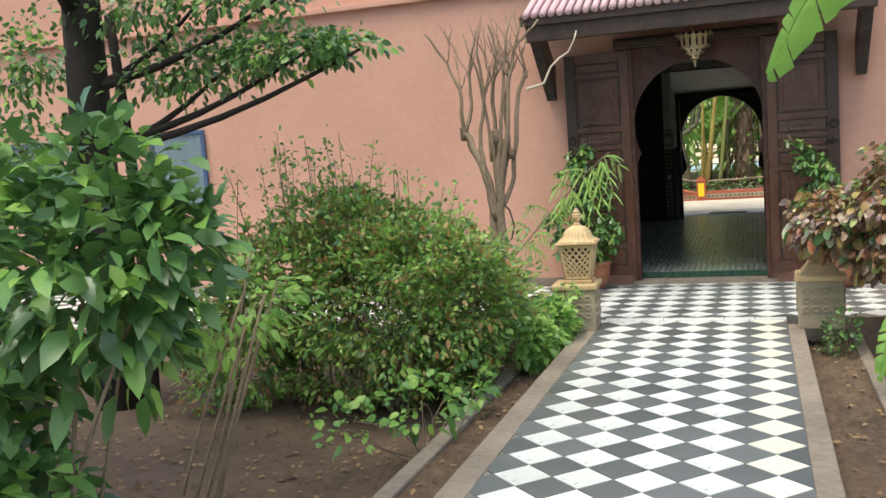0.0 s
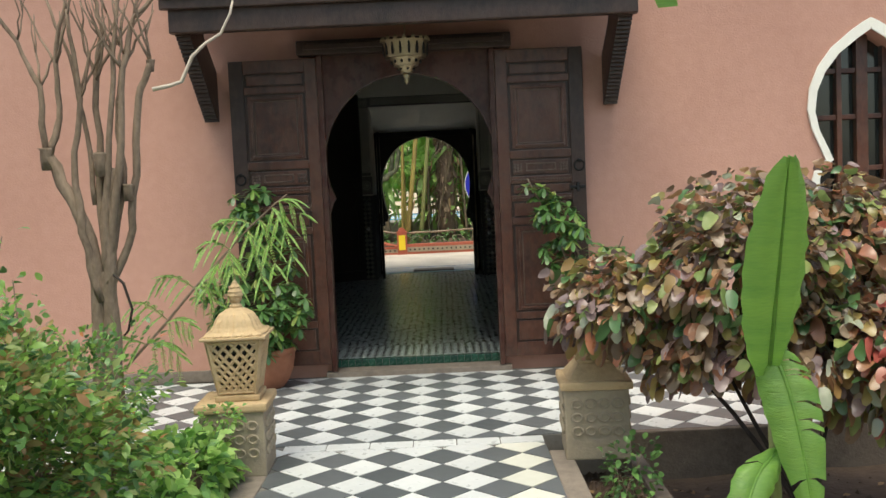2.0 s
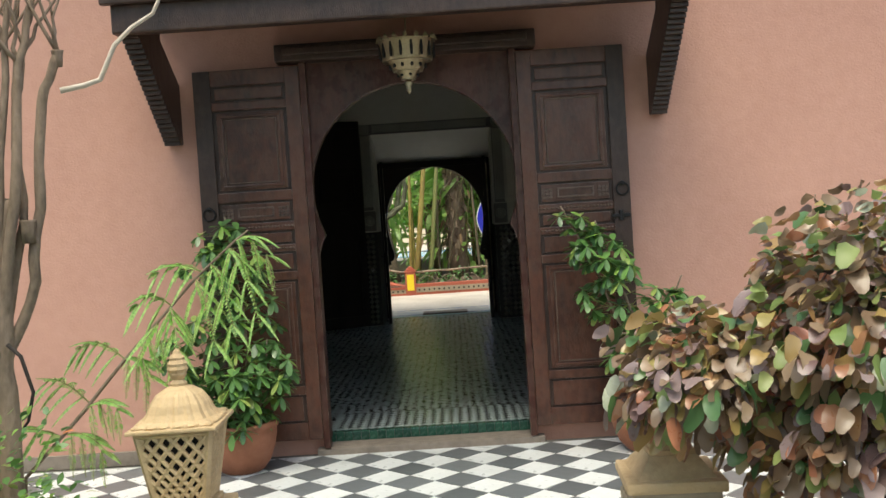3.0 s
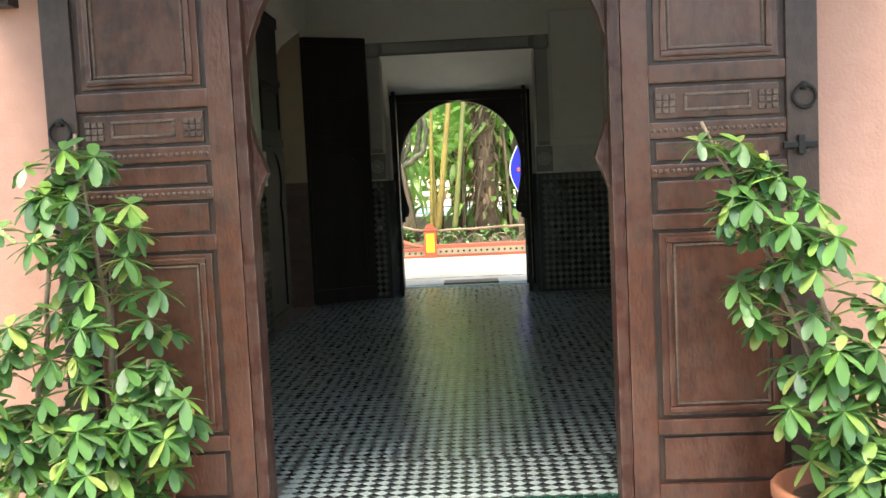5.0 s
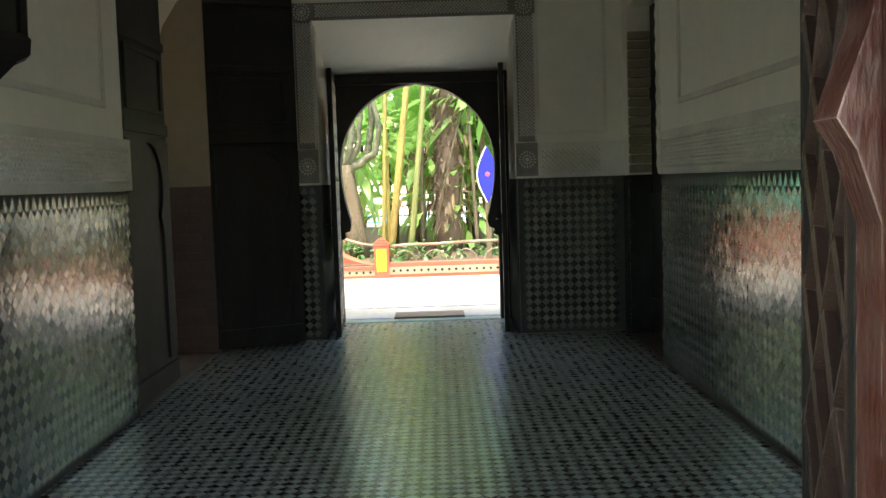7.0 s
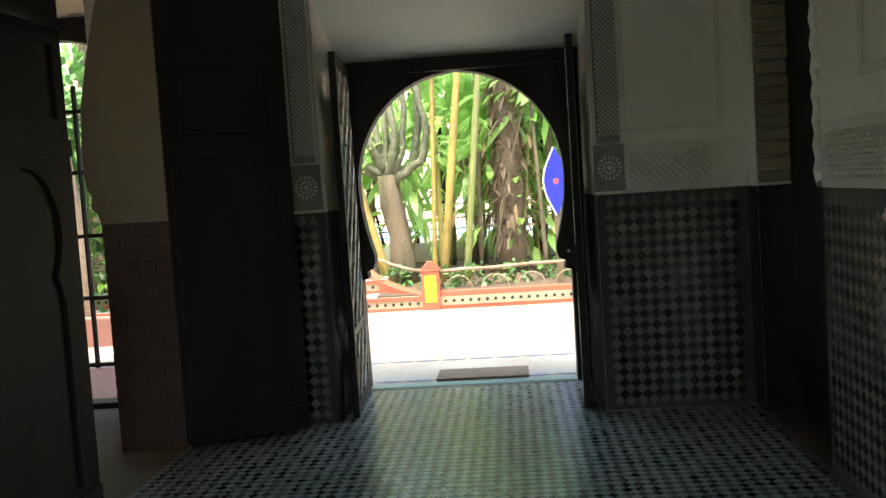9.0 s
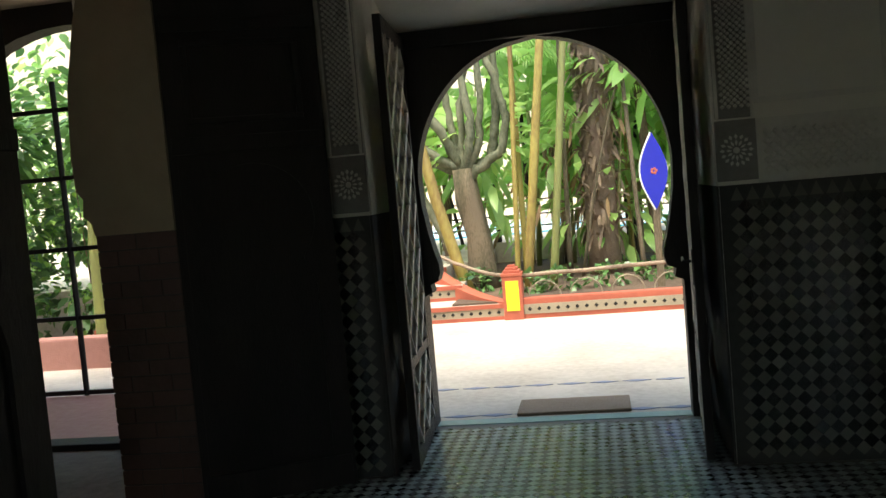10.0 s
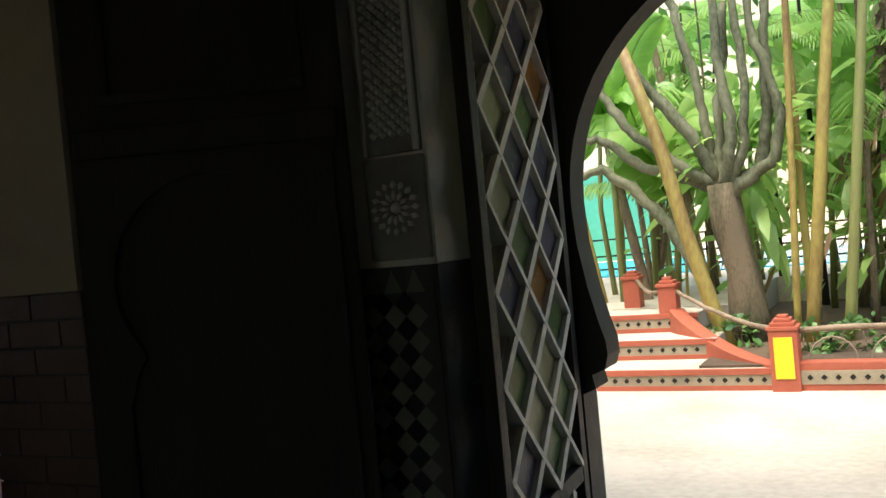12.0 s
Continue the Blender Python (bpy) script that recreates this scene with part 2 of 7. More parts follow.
DARKGLASS = pbr("dark_window_glass", (0.012, 0.016, 0.016), (0.02, 0.026, 0.024), 2, 0.08, 0.03, 10, gloss=0.8)
BARKM = pbr("mossy_brown_bark", (0.18, 0.135, 0.085), (0.045, 0.045, 0.02), 18, 0.9, 1.0, 40, stretch=(1, 1, 0.35), stain=0.22)
# greyed sage and plum: the sky's sheen on copperleaf is put into these colours
LSAGE = pbr("sheen_green_leaf", (0.42, 0.44, 0.33), (0.23, 0.26, 0.15), 5, 0.3, 0.1, 40, rand="island", spread=0.8, trans=0.2, gloss=0.6)
LPLUM = pbr("sheen_plum_leaf", (0.33, 0.25, 0.24), (0.16, 0.09, 0.08), 5, 0.3, 0.1, 40, rand="island", spread=0.8, trans=0.2, gloss=0.7)
BSTEM = pbr("mottled_banana_stem", (0.3, 0.3, 0.11), (0.12, 0.08, 0.045), 9, 0.55, 0.4, 30, stretch=(2, 2, 0.5), stain=0.25)
# brighter copy of the light green leaf, with sunshine put into its colour
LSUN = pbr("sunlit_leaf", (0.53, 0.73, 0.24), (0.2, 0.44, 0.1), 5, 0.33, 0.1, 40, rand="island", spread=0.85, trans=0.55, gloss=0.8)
DRY = pbr("dry_leaf", (0.34, 0.22, 0.11), (0.2, 0.12, 0.06), 6, 0.8, 0.3, 40, rand="island", spread=0.8, trans=0.2)


# ---- builders ----
def part(name, bm, material, parent=None, label="", smooth=False):
    """Links a bmesh as one mesh object, under a thing or a part if one is given."""
    me = bpy.data.meshes.new(name)
    bm.normal_update()
    bm.to_mesh(me)
    bm.free()
    return link(name, me, material, parent, label, smooth)


def link(name, me, material, parent=None, label="", smooth=False):
    if not me.materials:
        me.materials.append(material)
    if smooth:
        me.shade_smooth()
    ob = new(name, me)
    ob.parent = parent
    if label:
        tagged(ob, label)
    return ob


def thing(name, label, category, group="", kind="", at=(0, 0, 0), turn=0):
    """An Empty at the base of a thing; its parts are built round the origin."""
    ob = new(name)
    ob.empty_display_size = 0.05
    ob.matrix_basis = pose(*at, 0, 0, turn)
    return tagged(ob, label, category, group, kind)


def box(bm, x0, x1, y0, y1, z0, z1, bevel=0.0, taper=1.0):
    vs = []
    for z, k in ((z0, taper), (z1, 1.0)):
        cx, cy = (x0 + x1) / 2, (y0 + y1) / 2
        for x, y in ((x0, y0), (x1, y0), (x1, y1), (x0, y1)):
            vs.append(bm.verts.new((cx + (x - cx) * k, cy + (y - cy) * k, z)))
    fs = [bm.faces.new([vs[i] for i in q]) for q in ((3, 2, 1, 0), (4, 5, 6, 7), (0, 1, 5, 4), (1, 2, 6, 5), (2, 3, 7, 6), (3, 0, 4, 7))]
    if bevel:
        es = {e for f in fs for e in f.edges}
        bmesh.ops.bevel(bm, geom=list(es), offset=bevel, segments=2, affect="EDGES", profile=0.6)
    return bm


def B(*a, **k):
    return box(bmesh.new(), *a, **k)


def tube(bm, pts, r0, r1=None, sides=8, wob=0.0, rng=None):
    """A tapered tube along points."""
    r1 = r0 if r1 is None else r1
    pts = [Vector(p) for p in pts]
    rings = []
    side = None
    for i, p in enumerate(pts):
        d = (pts[min(i + 1, len(pts) - 1)] - pts[max(i - 1, 0)]).normalized()
        if side is None:
            side = d.orthogonal().normalized()
        side = (side - d * side.dot(d)).normalized()
        up = d.cross(side)
        r = r0 + (r1 - r0) * i / (len(pts) - 1)
        ring = []
        for k in range(sides):
            a = 2 * math.pi * k / sides
            q = r * (1 + (rng.uniform(-wob, wob) if rng else 0))
            ring.append(bm.verts.new(p + side * math.cos(a) * q + up * math.sin(a) * q))
        rings.append(ring)
    for a, b in zip(rings, rings[1:]):
        for k in range(sides):
            bm.faces.new((a[k], a[(k + 1) % sides], b[(k + 1) % sides], b[k]))
    bm.faces.new(rings[0][::-1])
    bm.faces.new(rings[-1])
    return bm


def lathe(bm, prof, sides=24, cx=0, cy=0):
    """A body of revolution from (radius, height) pairs."""
    rings = [[bm.verts.new((cx + r * math.cos(2 * math.pi * k / sides), cy + r * math.sin(2 * math.pi * k / sides), z)) for k in range(sides)] for r, z in prof]
    for a, b in zip(rings, rings[1:]):
        for k in range(sides):
            bm.faces.new((a[k], a[(k + 1) % sides], b[(k + 1) % sides], b[k]))
    bm.faces.new(rings[0][::-1])
    bm.faces.new(rings[-1])
    return bm


def prism(bm, ring, axis, a, b):
    """A closed outline in the plane across an axis ('x': (y, z), 'y': (x, z), 'z': (x, y)), drawn out from a to b."""
    def put(p, v):
        return {"x": (v, *p), "y": (p[0], v, p[1]), "z": (*p, v)}[axis]
    lo, hi = ([bm.verts.new(put(p, v)) for p in ring] for v in (a, b))
    bm.faces.new(lo)
    bm.faces.new(hi[::-1])
    for i in range(len(ring)):
        j = (i + 1) % len(ring)
        bm.faces.new((lo[j], lo[i], hi[i], hi[j]))
    bmesh.ops.recalc_face_normals(bm, faces=bm.faces)
    return bm


def horseshoe(cx, base, half, spring, r, rise=1.0, steps=24, point=0.0):
    """The outline of a horseshoe arch, from the left foot over the top to the right foot, with spurs at the springing."""
    cz = spring + math.sqrt(max(r * r - (half - 0.045) ** 2, 0.0)) * rise
    a0 = math.asin((spring - cz) / (r * rise))
    out = [(cx - half, base), (cx - half, spring - 0.16), (cx - half + 0.03, spring - 0.07), (cx - half + 0.055, spring - 0.03)]
    for i in range(steps + 1):
        a = math.pi - a0 + (a0 * 2 - math.pi) * i / steps
        z = cz + r * rise * math.sin(a)
        k = max(math.sin(a), 0)
        out.append((cx + r * math.cos(a), z + point * k ** 8))
    return out + [(2 * cx - x, z) for x, z in out[3::-1]]


def arch_panel(bm, outline, x0, x1, z0, z1, axis, a, b):
    """A flat panel x0..x1, z0..z1 with an arched opening through it, drawn out along an axis from a to b."""
    cx = (outline[0][0] + outline[-1][0]) / 2
    cz = sum(p[1] for p in outline[len(outline) // 4: 3 * len(outline) // 4]) / max(1, len(outline[len(outline) // 4: 3 * len(outline) // 4])) - 0.1

    def far(p):
        dx, dz = p[0] - cx, p[1] - cz
        if dz <= 0:
            return (x0 if dx < 0 else x1, p[1])
        k = min(((x0 - cx) / dx if dx < 0 else (x1 - cx) / dx) if abs(dx) > 1e-6 else 1e9, (z1 - cz) / dz)
        return (cx + dx * k, cz + dz * k)
    pts = list(outline)
    for corner in (x0, x1):
        for i in range(len(pts) - 1):
            c = [(q[0] - cx) * (z1 - cz) - (q[1] - cz) * (corner - cx) for q in (pts[i], pts[i + 1])]
            if c[0] * c[1] < 0 and pts[i][1] > cz and (pts[i][0] - cx) * (corner - cx) > 0:
                t = c[0] / (c[0] - c[1])
                pts.insert(i + 1, tuple(pts[i][k] + (pts[i + 1][k] - pts[i][k]) * t for k in (0, 1)))
                break

    def put(p, v):
        return (p[0], v, p[1]) if axis == "y" else (v, p[0], p[1])
    rows = [[(bm.verts.new(put(p, v)), bm.verts.new(put(far(p), v))) for p in pts] for v in (a, b)]
    for i in range(len(pts) - 1):
        for r in rows:
            bm.faces.new((r[i][0], r[i + 1][0], r[i + 1][1], r[i][1]))
        for k in (0, 1):
            bm.faces.new((rows[0][i][k], rows[0][i + 1][k], rows[1][i + 1][k], rows[1][i][k]))
    for i in (0, -1):
        bm.faces.new((rows[0][i][0], rows[0][i][1], rows[1][i][1], rows[1][i][0]))
    bmesh.ops.recalc_face_normals(bm, faces=bm.faces)
    return bm


# a leaf along +y: midrib and two wings, folded a little
LEAF_V = np.array([(0, 0, 0), (0, .38, .02), (0, .72, 0), (0, 1, -.1), (-.5, .33, .1), (-.42, .7, .06), (.5, .33, .1), (.42, .7, .06)])
LEAF_F = [(0, 4, 1), (4, 5, 2, 1), (5, 3, 2), (0, 1, 6), (1, 2, 7, 6), (2, 3, 7)]


# a blunt leaf, widest past its middle
BLUNT_V = np.array([(0, 0, 0), (0, .38, .02), (0, .75, 0), (0, 1, -.05), (-.26, .3, .05), (-.5, .72, .03), (.26, .3, .05), (.5, .72, .03)])
# a broad, nearly round leaf
ROUND_V = np.array([(0, 0, 0), (0, .35, .05), (0, .72, .03), (0, 1, -.12), (-.55, .3, .02), (-.48, .72, -.04), (.55, .3, .02), (.48, .72, -.04)])


# rounded leaves with a smoother rim
OVAL_V = np.array([(0, 0, 0), (0, .3, -.03), (0, .65, -.03), (0, 1, -.08), (-.24, .14, .03), (-.44, .4, .06), (-.46, .7, .04), (-.27, .93, -.03), (.24, .14, .03), (.44, .4, .06), (.46, .7, .04), (.27, .93, -.03)])
DISC_V = np.array([(0, 0, 0), (0, .3, -.05), (0, .65, -.04), (0, 1, -.16), (-.4, .08, .03), (-.56, .38, .05), (-.48, .72, -.02), (-.25, .94, -.1), (.4, .08, .03), (.56, .38, .05), (.48, .72, -.02), (.25, .94, -.1)])
# broad leaf with upturned, wavy sides and a hanging tip
CURL_V = np.array([(0, 0, 0), (0, .3, -.08), (0, .65, -.08), (0, 1, -.2), (-.36, .08, .06), (-.52, .38, .16), (-.46, .72, .02), (-.28, .93, -.12), (.34, .08, .1), (.55, .36, .08), (.47, .74, .1), (.29, .94, -.16)])
OVAL_F = [(0, 4, 5, 1), (1, 5, 6, 2), (2, 6, 7, 3), (0, 1, 9, 8), (1, 2, 10, 9), (2, 3, 11, 10)]


def leaf_mesh(name, pos, axis, length, width, rng, droop=0.0, flat=0.5, shape=LEAF_V):
    """One mesh of many leaves: positions, directions along which they grow, lengths and widths."""
    pos, axis = np.asarray(pos, float), np.asarray(axis, float)
    n = len(pos)
    axis = axis / np.linalg.norm(axis, axis=1)[:, None]
    up = np.tile((0.0, 0.0, 1.0), (n, 1)) + rng.normal(0, flat, (n, 3))
    side = np.cross(axis, up)
    side /= np.linalg.norm(side, axis=1)[:, None] + 1e-9
    up = np.cross(side, axis)
    length = np.broadcast_to(length, n)[:, None, None]
    width = np.broadcast_to(width, n)[:, None, None]
    t = shape[None]
    v = pos[:, None] + side[:, None] * t[..., :1] * width + axis[:, None] * t[..., 1:2] * length + up[:, None] * t[..., 2:] * width
    v[..., 2] -= droop * length[..., 0] * t[..., 1] ** 2
    me = bpy.data.meshes.new(name)
    off = len(shape)
    faces = LEAF_F if off == 8 else OVAL_F
    me.from_pydata(v.reshape(-1, 3).tolist(), [], [tuple(i + k * off for i in f) for k in range(n) for f in faces])
    me.shade_smooth()
    return me


def cloud(rng, n, centre, radii, shell=0.55, lump=0.35, freq=1.6):
    """Points in an uneven ellipsoid, thicker near its skin, with gaps; and the way out from its middle."""
    out, ways = [], []
    centre, radii = Vector(centre), Vector(radii)
    while len(out) < n:
        d = Vector(rng.normal(size=3)).normalized()
        k = 1 + lump * noise.noise(Vector((d.x, d.y, d.z)) * freq + centre * 0.7)
        r = (shell + (1 - shell) * rng.random()) * k
        if r > 1.17:
            continue
        p = Vector((d.x * radii.x, d.y * radii.y, d.z * radii.z)) * r + centre
        if noise.noise(p * 4.2) < -0.22:
            continue
        out.append(p)
        ways.append(d)
    return np.array(out), np.array(ways)


def curve_pts(a, b, bend, n=6):
    """Points on a bowed line from a to b."""
    a, b, bend = Vector(a), Vector(b), Vector(bend)
    return [a.lerp(b, i / n) + bend * math.sin(math.pi * i / n) for i in range(n + 1)]


def shrub(name, label, at, lobes, leaf, width, mats, counts, seed, stems=6, stem_mat=None, droop=0.3, lift=0.3, group="", category="shrub", stem_r=0.014, shape=LEAF_V, flat=0.5):
    """A shrub: stems from the ground into its lobes, and a crown of many separate leaves."""
    rng = np.random.default_rng(seed)
    root = thing(name, label, category, group, at=at)
    for i in range(stems):
        c, r = lobes[i % len(lobes)]
        end = Vector(c) + Vector(rng.normal(0, 0.3, 3)) * min(r)
        a = rng.uniform(0, 6.28)
        part("stem", tube(bmesh.new(), curve_pts((0.07 * math.cos(a), 0.07 * math.sin(a), 0), end, rng.normal(0, 0.06, 3)), stem_r, stem_r * 0.35, 6), stem_mat or BARK, root, smooth=True)
    vol = np.array([r[0] * r[1] * r[2] for c, r in lobes]) ** 0.67
    for m, n in zip(mats, counts):
        P, A = [], []
        for (c, r), w in zip(lobes, vol / vol.sum()):
            p, d = cloud(rng, max(4, int(n * w)), c, r)
            P.append(p), A.append(d)
        P, A = np.concatenate(P), np.concatenate(A)
        A = A + rng.normal(0, 0.55, A.shape) + (0, 0, lift)
        s = leaf * rng.uniform(0.6, 1.25, len(P))
        link("foliage", leaf_mesh("foliage", P, A, s, s * width, rng, droop, flat, shape), m, root)
    return root


def diamond_mesh(name, d, h, gap=0.004):
    r = d / 2 - gap
    bm = bmesh.new()
    lo = [bm.verts.new((x, y, -h)) for x, y in ((r, 0), (0, r), (-r, 0), (0, -r))]
    hi = [bm.verts.new((x * 0.985, y * 0.985, 0)) for x, y in ((r, 0), (0, r), (-r, 0), (0, -r))]
    bm.faces.new(hi)
    for i in range(4):
        bm.faces.new((lo[i], lo[(i + 1) % 4], hi[(i + 1) % 4], hi[i]))
    me = bpy.data.meshes.new(name)
    bm.to_mesh(me)
    bm.free()
    return me


# ---- setting ----
F = 0.11            # hall floor
SOUTH, NORTH = 11.42, 18.5
GX0, GX1, GCX = -1.31, 0.195, -0.557
WEST, EAST, CEIL = -2.25, 1.26, 3.7


def structure(name, bm, material, label=""):
    return tagged(part(name, bm, material), label or name.replace("_", " "), kind="structure")


def soil_z(x, y):
    """Height of the soil, a little higher in the narrow strips along the path."""
    z = -0.3 + 0.05 * noise.noise(Vector((x * 0.9, y * 0.9, 0))) + 0.03 * noise.noise(Vector((x * 3, y * 3, 5)))
    return z * 0.3 - 0.075 if (-1.9 < x < -1.5 or 0.405 < x < 0.82) and y < 8.95 else z


def ground_sheet():
    fine_x = sorted([-12 + 0.25 * i for i in range(72)] + [-1.91, -1.89, -1.6, -1.51, -1.49, 0.4, 0.41, 0.6, 0.81, 0.83])
    fine_y = [-6 + 0.25 * i for i in range(65)]
    xs = [-400, -100, -30] + fine_x + [6, 12, 30, 100, 400]
    ys = [-400, -100, -30] + fine_y + [14, 20, 30, 100, 400]
    v = [(x, y, soil_z(x, y) if -12 <= x <= 6 and -6 <= y < 10 else -0.35) for y in ys for x in xs]
    w = len(xs)
    f = [(j * w + i, j * w + i + 1, (j + 1) * w + i + 1, (j + 1) * w + i) for j in range(len(ys) - 1) for i in range(w - 1)]
    me = bpy.data.meshes.new("ground")
    me.from_pydata(v, [], f)
    tagged(link("ground", me, SOIL, smooth=True), "bare brown garden soil with fallen leaves", kind="structure")


ground_sheet()

# facade towards the garden, with the gate and one arched window through it


def keyhole(cx, base, inset):
    """Half of a pointed keyhole arch on a short neck, mirrored about cx."""
    half = [(0.52, base), (0.52, 1.52), (0.5, 1.59), (0.4, 1.68), (0.44, 1.78), (0.515, 1.95), (0.55, 2.12), (0.53, 2.3), (0.46, 2.47), (0.34, 2.63), (0.18, 2.76), (0.07, 2.835)]
    pts = [(x - inset, base if z == base else z - inset * max(0, (z - 1.7) / 1.17)) for x, z in half]
    return [(cx - x, z) for x, z in pts] + [(cx, 2.87 - inset * 1.15)] + [(cx + x, z) for x, z in pts[::-1]]


WIN = keyhole(3.4, 0.75, 0.065)
bm = bmesh.new()
box(bm, -14, GX0, SOUTH, 11.6, -0.4, 3.58)
box(bm, GX1, 2.6, SOUTH, 11.6, -0.4, 3.58)
# the reveal splays wider on the hall side
prism(bm, [(-14, 11.6), (GX0, 11.6), (GX0 - 0.28, 11.85), (-14, 11.85)], "z", -0.4, 3.58)
prism(bm, [(GX1, 11.6), (2.6, 11.6), (2.6, 11.85), (GX1 + 0.28, 11.85)], "z", -0.4, 3.58)
prism(bm, [(GX0, SOUTH), (GX1, SOUTH), (GX1, 11.6), (GX1 + 0.28, 11.85), (GX0 - 0.28, 11.85), (GX0, 11.6)], "z", 2.75, 3.58)
box(bm, 2.6, 4.34, SOUTH, 11.85, -0.4, 0.75)
box(bm, 4.34, 14, SOUTH, 11.85, -0.4, 3.58)
arch_panel(bm, WIN, 2.6, 4.34, 0.75, 3.58, "y", SOUTH, 11.85)
structure("wall_south", bm, CORAL, "coral rendered garden facade, lightly stained")
structure("wall_upper", B(-14, 14, 11.5, 11.85, 3.64, 4.4), CORAL, "coral rendered upper wall")
structure("trim", B(-14, 14, 11.34, 11.85, 3.58, 3.64, bevel=0.008), CORAL, "thin coral string course")
bm = B(-14, -2.06, 11.395, SOUTH, 0.0, 0.1, bevel=0.004)
box(bm, 0.94, 14, 11.395, SOUTH, 0.0, 0.1, bevel=0.004)
structure("baseboard", bm, CONC, "grey stone skirting along the facade")

# hall
bm = bmesh.new()
box(bm, WEST - 0.6, WEST, 11.85, 15.9, -0.2, CEIL)
box(bm, WEST - 0.6, WEST - 0.085, 15.9, 16.88, -0.2, 3.12)
box(bm, WEST - 0.6, WEST, 15.9, 16.88, 3.12, CEIL)
box(bm, WEST - 0.6, WEST, 16.88, 18.02, 3.15, CEIL)
box(bm, WEST - 0.41, WEST, 18.02, NORTH, -0.2, CEIL)
structure("wall_west", bm, WHITE, "pale plaster hall wall")
bm = bmesh.new()
box(bm, EAST, EAST + 0.4, 11.85, 17.12, -0.2, CEIL)
box(bm, EAST, EAST + 0.4, 17.12, 18.3, 2.9, CEIL)
box(bm, EAST, EAST + 0.4, 18.3, NORTH, -0.2, CEIL)
structure("wall_east", bm, WHITE, "pale plaster hall wall with an open doorway")
bm = bmesh.new()
box(bm, WEST - 0.6, -1.42, NORTH, 19.8, -0.2, 4.2)
box(bm, 0.32, 14, NORTH, 19.8, -0.2, 4.2)
box(bm, -1.42, 0.32, NORTH, 19.8, 2.9, 4.2)
structure("wall_north", bm, WHITE, "pale plaster wall round the inner gate")
bm = bmesh.new()
box(bm, WEST, EAST, 11.85, 11.9, 2.75, CEIL)
box(bm, WEST, GX0 - 0.28, 11.85, 11.9, F, 2.75)
box(bm, GX1 + 0.28, EAST, 11.85, 11.9, F, 2.75)
structure("wall_inner", bm, WHITE, "pale plaster on the inside of the facade")
structure("ceiling", B(WEST - 0.6, EAST + 0.4, 11.9, NORTH, CEIL, CEIL + 0.2), WHITE, "pale plaster ceiling")
structure("roof", B(-14, 14, 11.85, 19.8, 4.2, 4.4), CORAL, "flat coral rendered roof")
structure("floor", B(WEST - 0.02, EAST + 0.02, 11.56, 19.56, -0.3, F - 0.004), GROUT, "black and white mosaic hall floor")
side_door = thing("side_door", "near-black closed wooden door in a deep doorway", "door")
part("board", B(EAST + 0.2, EAST + 0.26, 17.12, 18.3, F, 2.9), WOODBLACK, side_door)
for z in (0.3, 1.2, 2.1):
    part("rail", B(EAST + 0.18, EAST + 0.2, 17.14, 18.28, z, z + 0.12, bevel=0.006), WOODBLACK, side_door)
structure("floor_doorway", B(EAST, EAST + 0.3, 17.0, 18.4, -0.2, F - 0.003), JAMBTILE, "dark floor of the side doorway")
structure("jamb_dado", B(EAST - 0.01, EAST + 0.002, 18.3, NORTH - 0.013, F, 1.48), ZBD, "dark tiled strip beside the doorway")
structure("jamb_dado", B(EAST + 0.002, EAST + 0.2, 18.288, 18.302, F, 1.48), ZBD, "dark tiled jamb")
# plaster panel over the arched frame of the inner gate
structure("lunette", prism(bmesh.new(), [(NORTH + 0.002, 2.9), (19.42, 2.53), (19.52, 2.53), (19.52, 2.95), (NORTH + 0.002, 2.95)], "x", -1.42, 0.32), WHITE, "white plaster panel above the inner gate")

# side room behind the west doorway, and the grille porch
# the gap high in the west wall is an added, unseen opening for daylight
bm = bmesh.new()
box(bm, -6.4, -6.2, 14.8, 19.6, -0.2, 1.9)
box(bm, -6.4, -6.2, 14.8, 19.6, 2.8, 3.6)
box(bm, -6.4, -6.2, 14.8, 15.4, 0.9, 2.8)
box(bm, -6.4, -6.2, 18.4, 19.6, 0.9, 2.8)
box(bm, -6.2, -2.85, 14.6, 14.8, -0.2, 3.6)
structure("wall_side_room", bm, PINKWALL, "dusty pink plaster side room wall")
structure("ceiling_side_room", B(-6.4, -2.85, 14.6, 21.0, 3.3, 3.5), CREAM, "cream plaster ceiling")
structure("floor_side_room", B(-6.4, -2.27, 14.6, 19.3, -0.2, F - 0.002), CONC, "grey worn floor of the side room")
structure("sill", B(-6.2, -2.85, 19.24, 19.42, F - 0.1, F + 0.04, bevel=0.01), IRON, "dark iron sill")
structure("floor_porch", B(-6.4, -2.7, 19.42, 20.9, -0.2, F + 0.01), PINKP, "pink tiled porch floor")
bm = B(-6.4, -5.75, 19.6, 20.748, -0.2, 3.3)
structure("wall_porch", bm, PINKWALL, "pinkish brown porch wall")
GR = horseshoe(-4.3, 0.11, 1.2, 1.8, 1.23, 0.8, 22)
structure("wall_grille", arch_panel(bmesh.new(), GR, -6.1, -2.9, 0.11, 3.3, "y", 20.75, 20.95), WOODBLACK, "dark arched surround of the garden grille")
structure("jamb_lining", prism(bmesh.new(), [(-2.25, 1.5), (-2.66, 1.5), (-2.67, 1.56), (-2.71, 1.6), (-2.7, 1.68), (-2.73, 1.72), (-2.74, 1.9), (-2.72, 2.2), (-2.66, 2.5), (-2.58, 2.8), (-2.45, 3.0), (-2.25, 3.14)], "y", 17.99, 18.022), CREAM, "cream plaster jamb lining")
